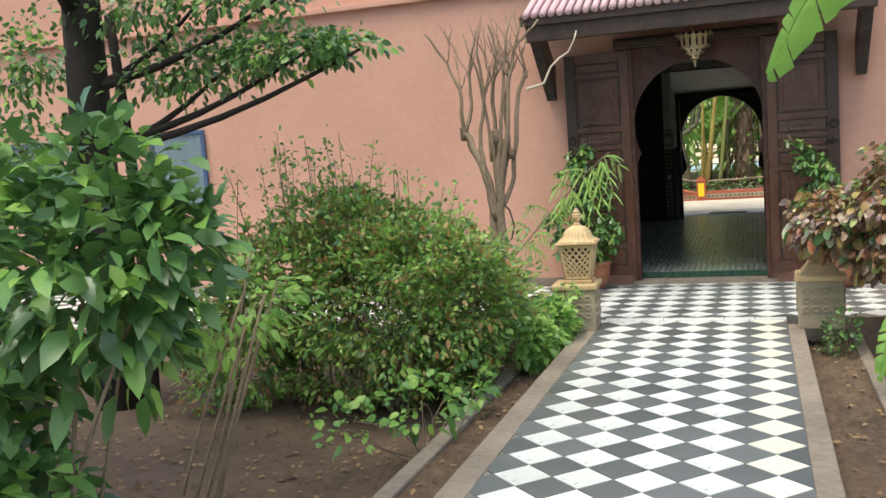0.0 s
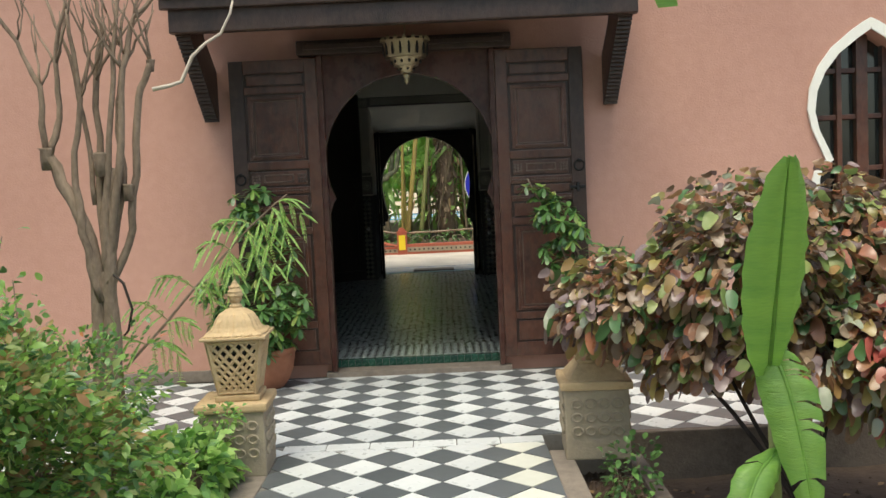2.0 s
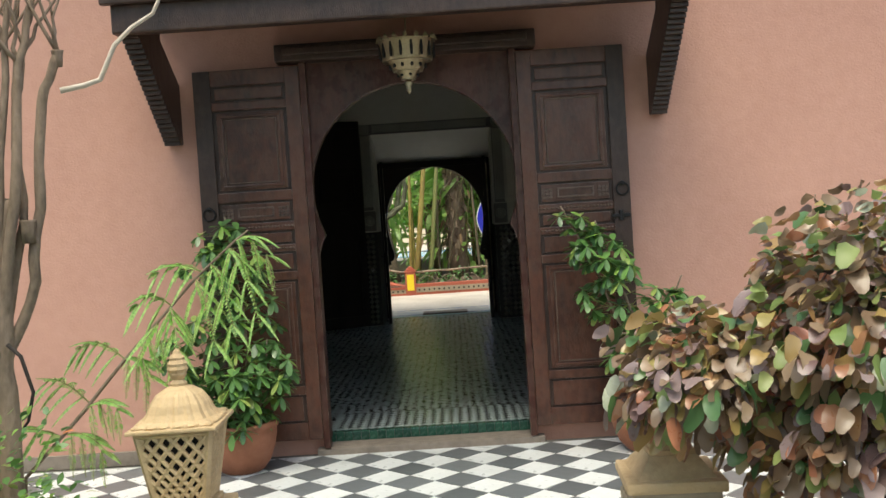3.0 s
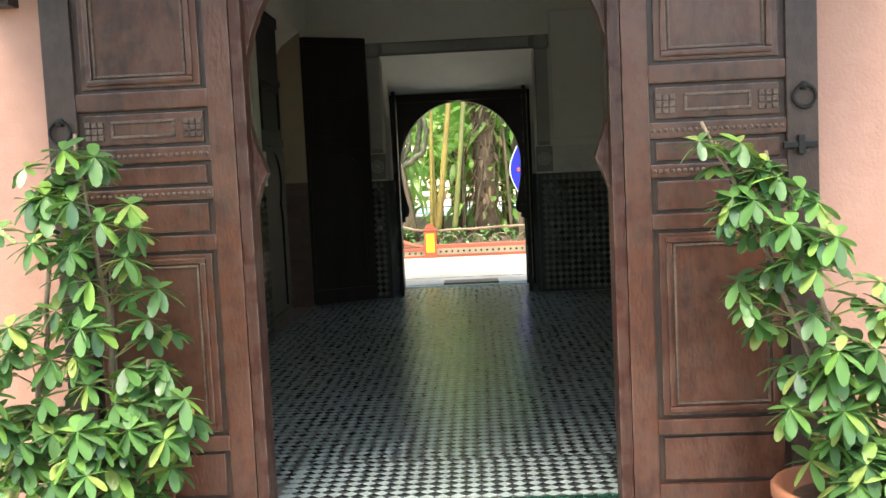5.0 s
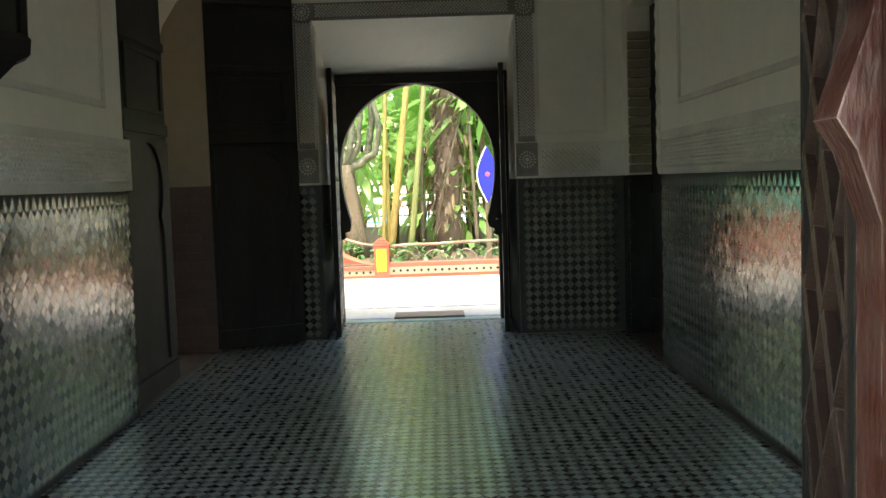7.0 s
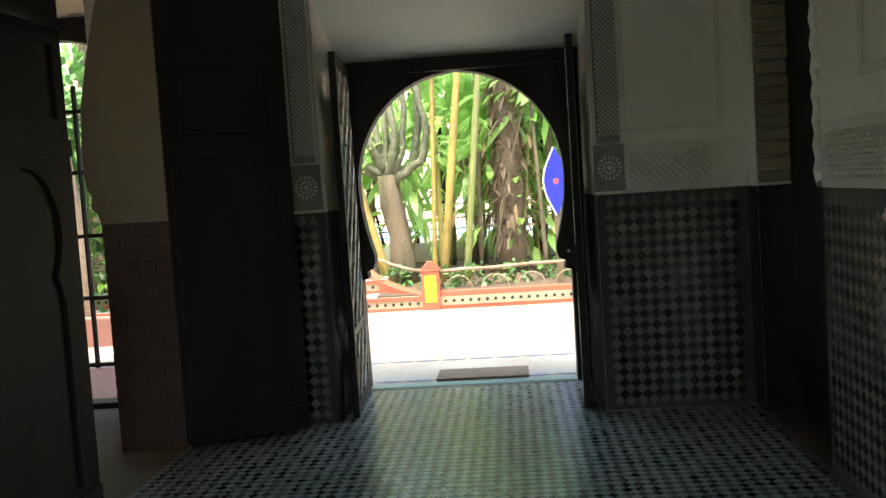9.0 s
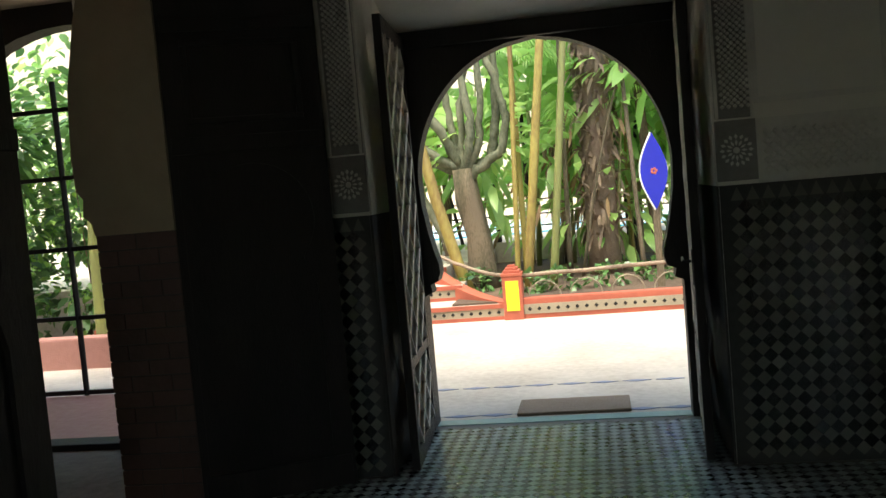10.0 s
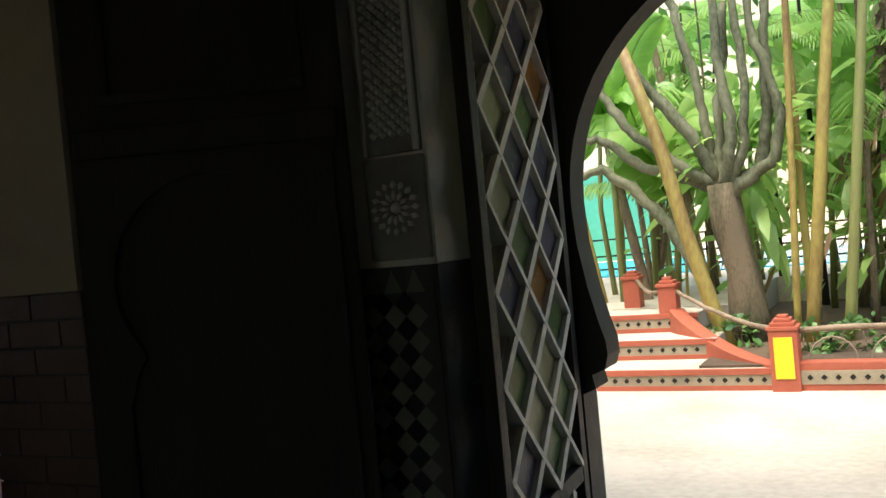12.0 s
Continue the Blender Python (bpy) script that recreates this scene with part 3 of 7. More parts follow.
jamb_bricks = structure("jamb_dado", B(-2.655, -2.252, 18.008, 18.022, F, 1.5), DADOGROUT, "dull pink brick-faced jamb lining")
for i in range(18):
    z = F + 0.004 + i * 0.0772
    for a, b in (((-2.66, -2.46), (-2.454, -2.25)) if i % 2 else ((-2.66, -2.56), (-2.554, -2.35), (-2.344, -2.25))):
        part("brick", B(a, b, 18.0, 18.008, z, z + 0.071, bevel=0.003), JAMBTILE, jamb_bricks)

# garden path, court and kerbs
structure("path", B(-1.37, 0.28, -4, 9.1, -0.35, -0.006), GROUT, "chequered garden path")
bm = B(-1.53, -1.37, -4, 8.9, -0.35, 0.004, bevel=0.01)
box(bm, 0.28, 0.41, -4, 8.9, -0.35, 0.004, bevel=0.01)
structure("path_border", bm, CONC, "worn concrete border of the path")
bm = B(-12, -1.37, 8.93, SOUTH, -0.4, -0.006)
box(bm, -1.37, 0.28, 9.1, SOUTH, -0.4, -0.006)
box(bm, 0.28, 9, 9.27, SOUTH, -0.4, -0.006)
structure("court", bm, GROUT, "chequered forecourt along the facade")
bm = B(-12, -1.71, 8.87, 8.93, -0.4, 0.004, bevel=0.01)
box(bm, 0.74, 9, 9.21, 9.27, -0.4, 0.004, bevel=0.01)
structure("court_kerb", bm, DIRTYCONC, "concrete kerb of the forecourt")
bm = B(-2.0, -1.88, -4, 8.85, -0.4, -0.13, bevel=0.02)
structure("kerb", bm, CONC, "worn concrete bed edging")
bm = B(0.8, 0.9, -4, 9.2, -0.4, -0.13, bevel=0.02)
structure("kerb", bm, CONC, "worn concrete bed edging")
# threshold
structure("threshold", B(GX0 - 0.05, GX1 + 0.05, 11.34, 11.56, -0.2, 0.045, bevel=0.008), CONC, "worn stone threshold step")

# outside beyond the inner gate
structure("pavement", B(-14, 14, 19.58, 23.75, -0.3, F), PAVE, "pale sunlit stone paving")
bm = B(-30, -1.9, 25.4, 60, -0.3, 0.62)
box(bm, -1.9, 30, 28.6, 60, -0.3, 0.62)
structure("terrace", bm, PAVE, "pale poolside terrace")
structure("planting_bed", B(-1.9, 14, 23.8, 28.6, -0.3, 0.3), SOIL, "dark planted bed")
bm = B(-30, 30, 44, 44.5, 0, 9)
structure("backdrop", bm, FARW, "pale far building wall")
structure("hedge_wall", B(-12, -4.6, 36, 36.2, 0.62, 2.6), pbr("green_screen", (0.1, 0.42, 0.28), (0.08, 0.34, 0.23), 3, 0.8, 0.2, 30), "green fabric screen")
structure("water", B(-9, 9, 30.5, 35, 0.6, 0.645), POOL, "blue swimming pool water")

# ---- the outer gate ----
gate = thing("arched_gateway", "dark cedar horseshoe arched gate surround, worn", "gate")
OUT = horseshoe(GCX, F, 0.705, 1.57, 0.72, 1.0, 32)
part("arch_panel", arch_panel(bmesh.new(), OUT, GX0, GX1, F, 2.75, "y", 11.40, 11.47), WOODDEEP, gate)
for x, s in ((GX0, -1), (GX1, 1)):
    part("reveal_lining", prism(bmesh.new(), [(x - s * 0.004, 11.47), (x + s * 0.001, 11.47), (x + s * 0.001, 11.6), (x + s * 0.279, 11.85), (x + s * 0.27, 11.856), (x - s * 0.004, 11.604)], "z", F, 2.75), WOOD, gate)
part("lintel", B(-1.46, 0.335, 11.27, 11.42, 2.75, 2.87, bevel=0.012), WOOD, gate)
part("lintel_moulding", B(-1.40, 0.275, 11.24, 11.27, 2.79, 2.84, bevel=0.008), WOOD, gate)
for x0, x1 in ((GX0 + 0.002, GX0 + 0.05), (GX1 - 0.05, GX1 - 0.002)):
    part("jamb_post", B(x0, x1, 11.33, 11.40, 0.05, 2.75, bevel=0.01), WOODDEEP, gate)


def ring_mesh(r, w, n=20):
    bm = bmesh.new()
    pts = [(r * math.cos(2 * math.pi * i / n), 0, r * math.sin(2 * math.pi * i / n)) for i in range(n + 1)]
    return tube(bm, pts, w, w, 6)


def moulding(x0, x1, z0, z1, w, depth):
    """A raised picture-frame moulding round a panel, its face at -depth."""
    bm = bmesh.new()
    for a in ((x0, x1, z0, z0 + w), (x0, x1, z1 - w, z1), (x0, x0 + w, z0 + w, z1 - w), (x1 - w, x1, z0 + w, z1 - w)):
        box(bm, a[0], a[1], -depth, 0.0, a[2], a[3], bevel=min(w, depth) * 0.3)
    return bm


def gate_leaf(x, mirror):
    """A panelled leaf folded back against the facade; its local x runs from hinge to free edge."""
    leaf = thing("gate_leaf", "tall dark cedar gate leaf with carved panels, standing open", "door", "outer gate leaves", at=(x, 11.385, 0.12))
    k = -1 if mirror else 1
    W, H = 0.74, 2.61

    def span(a, b):
        return (a, b) if k > 0 else (-b, -a)
    x0, x1 = span(0, W)
    part("board", B(x0, x1, -0.03, 0.0, 0, H), WOOD, leaf)
    rails = [0, 0.12, 0.32, 0.38, 1.13, 1.19, 1.33, 1.38, 1.48, 1.54, 1.69, 1.76, 2.33, 2.39, 2.5, H]
    for a, b in ((0, 0.1), (0.62, W)):
        q = span(a, b)
        part("stile", B(q[0], q[1], -0.055, -0.03, 0, H, bevel=0.006), WOODRED if a == 0 else WOOD, leaf)
    for a, b in zip(rails[0::2], rails[1::2]):
        q = span(0.1, 0.62)
        part("rail", B(q[0], q[1], -0.052, -0.03, a, b, bevel=0.006), WOODRED, leaf)
    for a, b in zip(rails[1::2], rails[2::2]):
        q = span(0.125, 0.595)
        holder = part("panel", B(q[0], q[1], -0.042, -0.03, a + 0.015, b - 0.015, bevel=0.005), WOODRED, leaf)
        if b - a > 0.3:
            q = span(0.15, 0.57)
            part("moulding", moulding(q[0], q[1], a + 0.03, b - 0.03, 0.022, 0.056), WOODRED, holder)
            q = span(0.178, 0.542)
            part("inner_moulding", moulding(q[0], q[1], a + 0.058, b - 0.058, 0.01, 0.05), WOODWORN, holder)
        elif 0.13 < b - a < 0.17 and a > 1.4:
            for c in (0.165, 0.555):
                c *= k
                bmr = bmesh.new()
                for i in range(3):
                    for j in range(3):
                        box(bmr, c - 0.038 + 0.026 * i, c - 0.016 + 0.026 * i, -0.05, -0.04, a + 0.035 + 0.026 * j, a + 0.057 + 0.026 * j, bevel=0.004)
                part("rosette", bmr, WOODWORN, holder)
            q = span(0.235, 0.49)
            part("cartouche", moulding(q[0], q[1], a + 0.04, b - 0.04, 0.012, 0.05), WOODWORN, holder)
    knocker = part("knocker", ring_mesh(0.042, 0.007), IRON, leaf, "black iron ring knocker")
    knocker.location = (k * 0.685, -0.066, 1.615)
    boss = part("boss", lathe(bmesh.new(), [(0.018, 0), (0.016, 0.012), (0.006, 0.018)], 10), IRON, leaf)
    boss.matrix_basis = pose(k * 0.685, -0.055, 1.655, 90, 0, 0)
    q = span(0.6, 0.73)
    bml = B(q[0], q[1], -0.075, -0.055, 1.42, 1.445, bevel=0.004)
    q = span(0.655, 0.68)
    box(bml, q[0], q[1], -0.08, -0.055, 1.395, 1.47, bevel=0.004)
    part("latch", bml, IRON, leaf, "black iron bolt")
    bead = bpy.data.meshes.new("bead")
    bmb = lathe(bmesh.new(), [(0.009, 0), (0.007, 0.006), (0.002, 0.009)], 8)
    bmb.to_mesh(bead)
    bmb.free()
    for z in (1.355, 1.51):
        for i in range(22):
            ob = link("bead", bead, WOODWORN, leaf)
            ob.matrix_basis = pose(k * (0.115 + 0.0232 * i), -0.051, z, 90, 0, 0)
    return leaf


gate_leaf(GX1, False)
gate_leaf(GX0, True)

# canopy over the gate
canopy = thing("canopy", "dark timber porch canopy with mauve ribbed tiles", "canopy")
CX0, CX1, CY = -2.3, 1.25, 10.52
part("front_beam", B(CX0, CX1, CY, CY + 0.09, 2.85, 3.06, bevel=0.012), WOOD, canopy)
part("fascia", B(CX0 - 0.05, CX1 + 0.05, CY - 0.05, CY, 3.02, 3.10, bevel=0.01), WOOD, canopy)
part("wall_beam", B(CX0, CX1, 11.3, 11.417, 3.1, 3.25, bevel=0.012), WOOD, canopy)
bm = bmesh.new()
prism(bm, [(CY - 0.06, 3.09), (11.41, 3.5), (11.41, 3.53), (CY - 0.06, 3.12)], "x", CX0 - 0.05, CX1 + 0.05)
part("roof_board", bm, WOOD, canopy)
for i in range(38):
    x = CX0 + 0.03 + i * (CX1 - CX0 - 0.06) / 37
    part("roof_tile", tube(bmesh.new(), [(x, CY - 0.09, 3.125), (x, 10.9, 3.335), (x, 11.41, 3.545)], 0.04, 0.036, 8), ROOFT, canopy, smooth=True)
for i in range(9):
    x = CX0 + 0.2 + i * (CX1 - CX0 - 0.4) / 8
    bm = bmesh.new()
    prism(bm, [(CY + 0.09, 3.04), (11.4, 3.40), (11.4, 3.48), (CY + 0.09, 3.1)], "x", x - 0.035, x + 0.035)
    part("rafter", bm, WOOD, canopy)
for x in (-2.215, 1.165):
    bm = bmesh.new()
    prism(bm, [(11.417, 2.24), (11.417, 2.66), (11.05, 2.9), (11.05, 2.98), (CY + 0.02, 2.98), (CY + 0.02, 2.9), (10.8, 2.7), (11.1, 2.46), (11.34, 2.24)], "x", x - 0.05, x + 0.05)
    br = part("bracket", bm, WOOD, canopy)
    for i in range(24):
        f = i / 23
        y, z = 11.335 - f * 0.77, 2.25 + f * 0.63
        part("scallop", B(x - 0.056, x + 0.056, y - 0.016, y + 0.014, z - 0.016, z + 0.014, bevel=0.006), WOOD, br)


def hanging_lamp():
    lamp = thing("hanging_lamp", "pierced brass crown lantern hanging under the canopy", "lamp", at=(-0.54, 11.1, 2.45))
    part("chain", tube(bmesh.new(), [(0, 0, 0.34), (0, 0, 0.65)], 0.006, 0.006, 6), BRASS, lamp)
    for r0, r1, z0, z1 in ((0.165, 0.188, 0.215, 0.35), (0.1, 0.135, 0.15, 0.215), (0.05, 0.08, 0.095, 0.15)):
        bm = bmesh.new()
        lathe(bm, [(r0, z0), (r0 * 1.02, z0 + 0.01), (r1, z1), (r1 - 0.012, z1), (r0 - 0.012, z0 + 0.005)], 28)
        tier = part("tier", bm, BRASS, lamp, smooth=False)
        n = int(r1 * 90)
        for i in range(n):
            a = 2 * math.pi * i / n
            x, y = r1 * math.cos(a), r1 * math.sin(a)
            part("crest", prism(bmesh.new(), [(x - 0.017, z1 - 0.002), (x + 0.017, z1 - 0.002), (x + 0.012, z1 + 0.02), (x, z1 + 0.04), (x - 0.012, z1 + 0.02)], "y", y - 0.004, y + 0.004), BRASS, tier)
        # no holes are cut: black lumps stand in for the shade in the piercings
        bm = bmesh.new()
        for i in range(n):
            a = 2 * math.pi * (i + 0.5) / n
            rm = (r0 + r1) / 2 + 0.004
            lathe(bm, [(0.008, z0 + 0.02), (0.012, z0 + (z1 - z0) * 0.5), (0.008, z1 - 0.02)], 5, rm * math.cos(a), rm * math.sin(a))
        tagged(part("piercing", bm, IRON, tier), kind="stuff")
    part("finial", lathe(bmesh.new(), [(0.012, 0.1), (0.03, 0.07), (0.012, 0.045), (0.02, 0.03), (0.003, 0.0)], 12), BRASS, lamp, smooth=True)


hanging_lamp()

# arched window
window = thing("window_1", "white-trimmed keyhole window with dark wooden glazing", "window", kind="structure")
big = keyhole(3.4, 0.69, 0.0)
bm = bmesh.new()
n = len(big)
va = [[bm.verts.new((p[0], y, p[1])) for p in ring] for ring, y in ((WIN, 11.41), (big, 11.41), (WIN, 11.39), (big, 11.39))]
for i in range(n - 1):
    bm.faces.new((va[2][i], va[2][i + 1], va[3][i + 1], va[3][i]))
    bm.faces.new((va[1][i], va[1][i + 1], va[3][i + 1], va[3][i]))
    bm.faces.new((va[0][i], va[0][i + 1], va[2][i + 1], va[2][i]))
part("trim", bm, WHITE, window)
part("pane", B(2.86, 3.94, 11.66, 11.68, 0.72, 2.95), DARKGLASS, window)
for x in (2.95, 3.2, 3.4, 3.6, 3.85):
    w = 0.022 if x != 3.4 else 0.05
    part("mullion", B(x - w, x + w, 11.58, 11.66, 0.72, 2.88, bevel=0.006), WOODRED, window)
for z in (0.8, 1.15, 1.6, 2.05, 2.45):
    part("glazing_bar", B(2.87, 3.93, 11.60, 11.65, z - 0.022, z + 0.022, bevel=0.006), WOODRED, window)
part("window_sill", B(2.8, 4.0, 11.36, 11.6, 0.68, 0.73, bevel=0.01), WHITE, window)


# ---- inner gate ----
inner = thing("inner_gateway", "dark wooden horseshoe arch of the inner gate", "gate")
INN = [(0.775, F), (0.775, 0.93), (0.725, 0.95), (0.735, 1.0), (0.685, 1.02), (0.67, 1.07), (0.672, 1.12), (0.695, 1.2), (0.722, 1.32), (0.748, 1.48)] + [(0.755 * math.cos(math.pi * k / 32), 1.63 + 0.795 * math.sin(math.pi * k / 32)) for k in range(16)]
INN = [(-0.57 - x, z) for x, z in INN] + [(-0.57, 2.435)] + [(-0.57 + x, z) for x, z in INN[::-1]]
part("arch_panel", arch_panel(bmesh.new(), INN, -1.42, 0.32, F + 0.002, 2.53, "y", 19.42, 19.57), WOODBLACK, inner)
part("top_rail", B(-1.42, 0.32, 19.37, 19.42, 2.43, 2.53, bevel=0.008), WOODBLACK, inner)


def lattice_leaf(x, y, turn, mirror, W, group, label, bars, panes):
    """A leaf with diagonal lattice over small coloured panes, swung into the hall."""
    leaf = thing("lattice_leaf", label, "door", group, at=(x, y, F + 0.01), turn=turn)
    H = 2.38
    for a, b in ((0, 0.06), (W - 0.06, W)):
        part("stile", B(a, b, -0.022, 0.022, 0, H, bevel=0.004), WOODBLACK, leaf)
    for a, b in ((0, 0.1), (0.52, 0.58), (H - 0.09, H)):
        part("rail", B(0.06, W - 0.06, -0.02, 0.02, a, b, bevel=0.004), WOODBLACK, leaf)
    rng = random.Random(4 if mirror else 9)
    dx, dz = 0.29, 0.27
    for z0, z1 in ((0.1, 0.52), (0.58, H - 0.09)):
        bm = bmesh.new()
        for s in (1, -1):
            for i in range(-14, 22):
                c = i * dx
                pts = []
                for z in (z0, z1):
                    pts.append((0.06 + c + s * (z - z0) * dx / dz, z))
                (xa, za), (xb, zb) = pts
                lo, hi = 0.06, W - 0.06
                t0, t1 = 0.0, 1.0
                for bound, sign in ((lo, 1), (hi, -1)):
                    fa, fb = sign * (xa - bound), sign * (xb - bound)
                    if fa < 0 and fb < 0:
                        t0, t1 = 1, 0
                    elif fa < 0:
                        t0 = max(t0, fa / (fa - fb))
                    elif fb < 0:
                        t1 = min(t1, fa / (fa - fb))
                if t1 - t0 < 0.02:
                    continue
                p, q = ((xa + (xb - xa) * t, za + (zb - za) * t) for t in (t0, t1))
                for v in (-0.012, 0.012):
                    tube(bm, [(p[0], v, p[1]), (q[0], v, q[1])], 0.017, 0.017, 4)
        part("lattice", bm, bars, leaf)
        for i in range(-1, 12):
            for j in range(int((z1 - z0) / (dz)) * 2 + 2):
                cx = 0.06 + (i + 0.5 * (j % 2) + 0.5) * dx
                cz = z0 + j * dz / 2
                ring = [(cx - dx * 0.48, cz), (cx, cz - dz * 0.48), (cx + dx * 0.48, cz), (cx, cz + dz * 0.48)]
                if cx - dx * 0.3 < 0.06 or cx + dx * 0.3 > W - 0.06 or cz - dz * 0.4 < z0 or cz + dz * 0.4 > z1:
                    continue
                part("pane", prism(bmesh.new(), ring, "y", -0.003, 0.003), panes[rng.choice((0, 0, 1, 2, 2, 3))], leaf)
    handle = part("handle", tube(bmesh.new(), [(W - 0.03, -0.03, 1.0), (W - 0.03, -0.07, 1.0), (W - 0.14, -0.07, 1.01)], 0.008, 0.007, 8), IRON, leaf, "black iron lever handle")
    part("lock_plate", B(W - 0.05, W - 0.012, -0.028, -0.022, 0.88, 1.06, bevel=0.002), IRON, leaf)
    return leaf


PALE = "pale lattice door leaf with small coloured panes, standing open"
lattice_leaf(-1.36, 19.38, -86, False, 0.85, "inner gate leaves", PALE, LATTICE, GLASSES)
lattice_leaf(0.26, 19.38, -94, True, 0.85, "inner gate leaves", PALE, LATTICE, GLASSES)
# the outer gate has a second, latticed pair folded into the hall
DARK = "dark brown lattice door leaf folded open into the hall"
lattice_leaf(GX0, 11.53, 116, False, 0.72, "hall lattice leaves", DARK, WOODRED, (WOODBLACK, WOODBLACK, IRON, WOODBLACK))
lattice_leaf(GX1, 11.53, 74, True, 0.72, "hall lattice leaves", DARK, WOOD, (WOODBLACK, WOODBLACK, IRON, WOODBLACK))


def panel_leaf(at, turn, label, W=0.76):
    """A tall plank leaf of the west doorway with an arched panel in its face (towards -y)."""
    leaf = thing("hall_door_leaf", label, "door", "west doorway leaves", at=at, turn=turn)
    H = 2.96
    part("board", B(0, W, 0.0, 0.05, 0, H, bevel=0.006), WOODBLACK, leaf)
    o = horseshoe(W / 2, 0.2, 0.27, 1.2, 0.285, 1.0, 20)
    part("arched_panel", arch_panel(bmesh.new(), o, 0.04, W - 0.04, 0.2, 1.68, "y", -0.02, 0.0), WOODBLACK, leaf)
    for z0, z1 in ((1.72, 1.8), (2.3, 2.36), (H - 0.1, H), (0.02, 0.16)):
        part("rail", B(0.02, W - 0.02, -0.022, 0.0, z0, z1, bevel=0.006), WOODBLACK, leaf)
    part("moulding", moulding(0.1, W - 0.1, 1.86, 2.26, 0.03, 0.02), WOODBLACK, leaf)
    return leaf


panel_leaf((-2.252, 18.008, F + 0.02), 26, "near-black arched-panel door leaf open across the back wall")
panel_leaf((-2.275, 15.92, F + 0.02), 90, "near-black wooden door leaf folded back along the wall", 0.95)

# iron grille of the porch
grille = thing("garden_grille", "black iron grille closing the garden arch", "grille", at=(0, 20.85, F))
for i in range(7):
    x = -5.85 + i * 0.44
    part("bar", tube(bmesh.new(), [(x, 0, 0.02), (x, 0, 2.6)], 0.024, 0.024, 6), IRON, grille)
for z in (0.03, 0.65, 1.22, 1.8, 2.35):
    part("rail", B(-5.9, -3.2, -0.018, 0.018, z, z + 0.035), IRON, grille)


# ---- carved stucco in the hall ----
def bosses(owner, place, nu, nv, pitch, depth, material, name="carving"):
    """Low carved relief: a net of small four-sided bosses and round knots."""
    v, f = [], []
    for j in range(nv):
        for i in range(nu):
            for odd in (0, 1):
                u, w = (i + 0.5 * odd + 0.5) * pitch, (j + 0.5 * odd + 0.5) * pitch
                r = pitch * (0.34 if odd else 0.42)
                if u + r > nu * pitch or w + r > nv * pitch:
                    continue
                q = len(v)
                k = 6 if odd else 4
                ring = [(u + r * math.cos(2 * math.pi * a / k), w + r * math.sin(2 * math.pi * a / k)) for a in range(k)]
                v += [place(*p, 0) for p in ring] + [place(u + (p[0] - u) * 0.6, w + (p[1] - w) * 0.6, depth) for p in ring]
                f += [(q + a, q + (a + 1) % k, q + k + (a + 1) % k, q + k + a) for a in range(k)] + [tuple(q + k + a for a in range(k))]
    me = bpy.data.meshes.new(name)
    me.from_pydata(v, [], f)
    return tagged(link(name, me, material, owner), kind="stuff")


sf = thing("stucco_frame", "carved grey stucco frame round the inner gate", "stucco frame")
for x0, x1 in ((-1.6, -1.42), (0.32, 0.5)):
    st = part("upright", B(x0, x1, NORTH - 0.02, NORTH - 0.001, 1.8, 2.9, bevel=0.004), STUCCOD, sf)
    for xe in (x0, x1 - 0.016):
        part("edge_fillet", B(xe, xe + 0.016, NORTH - 0.034, NORTH - 0.02, 1.8, 2.9, bevel=0.003), STUCCO, st)
    bosses(st, lambda u, w, h, a=x0: (a + 0.022 + u, NORTH - 0.02 - h, 1.84 + w), 5, 35, 0.03, 0.016, STUCCO)
    for z in (1.5, 2.9):
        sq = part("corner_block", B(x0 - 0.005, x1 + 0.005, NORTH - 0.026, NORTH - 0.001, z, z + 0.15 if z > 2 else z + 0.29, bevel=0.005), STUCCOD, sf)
        zc = z + (0.075 if z > 2 else 0.145)
        bmr = bmesh.new()
        for rad0, rad1, cnt, w in ((0.022, 0.05, 12, 0.006), (0.054, 0.078, 16, 0.0085)):
            for i in range(cnt):
                a = 2 * math.pi * i / cnt
                ca, sa, xm = math.cos(a), math.sin(a), (x0 + x1) / 2
                rm = (rad0 + rad1) / 2
                ring = [(xm + ca * u - sa * v, sa * u + ca * v) for u, v in ((rad0, 0), (rm, w), (rad1, 0), (rm, -w))]
                prism(bmr, ring, "z", 0, 0.012)
        lathe(bmr, [(0.016, 0), (0.011, 0.014)], 10, (x0 + x1) / 2, 0)
        bmesh.ops.transform(bmr, matrix=pose(0, NORTH - 0.026, zc, 90, 0, 0), verts=bmr.verts)
        tagged(part("rosette", bmr, STUCCO, sq), kind="stuff")
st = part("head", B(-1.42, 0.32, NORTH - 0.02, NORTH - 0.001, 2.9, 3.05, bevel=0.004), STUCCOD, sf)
bosses(st, lambda u, w, h: (-1.40 + u, NORTH - 0.02 - h, 2.92 + w), 56, 4, 0.03, 0.016, STUCCO)

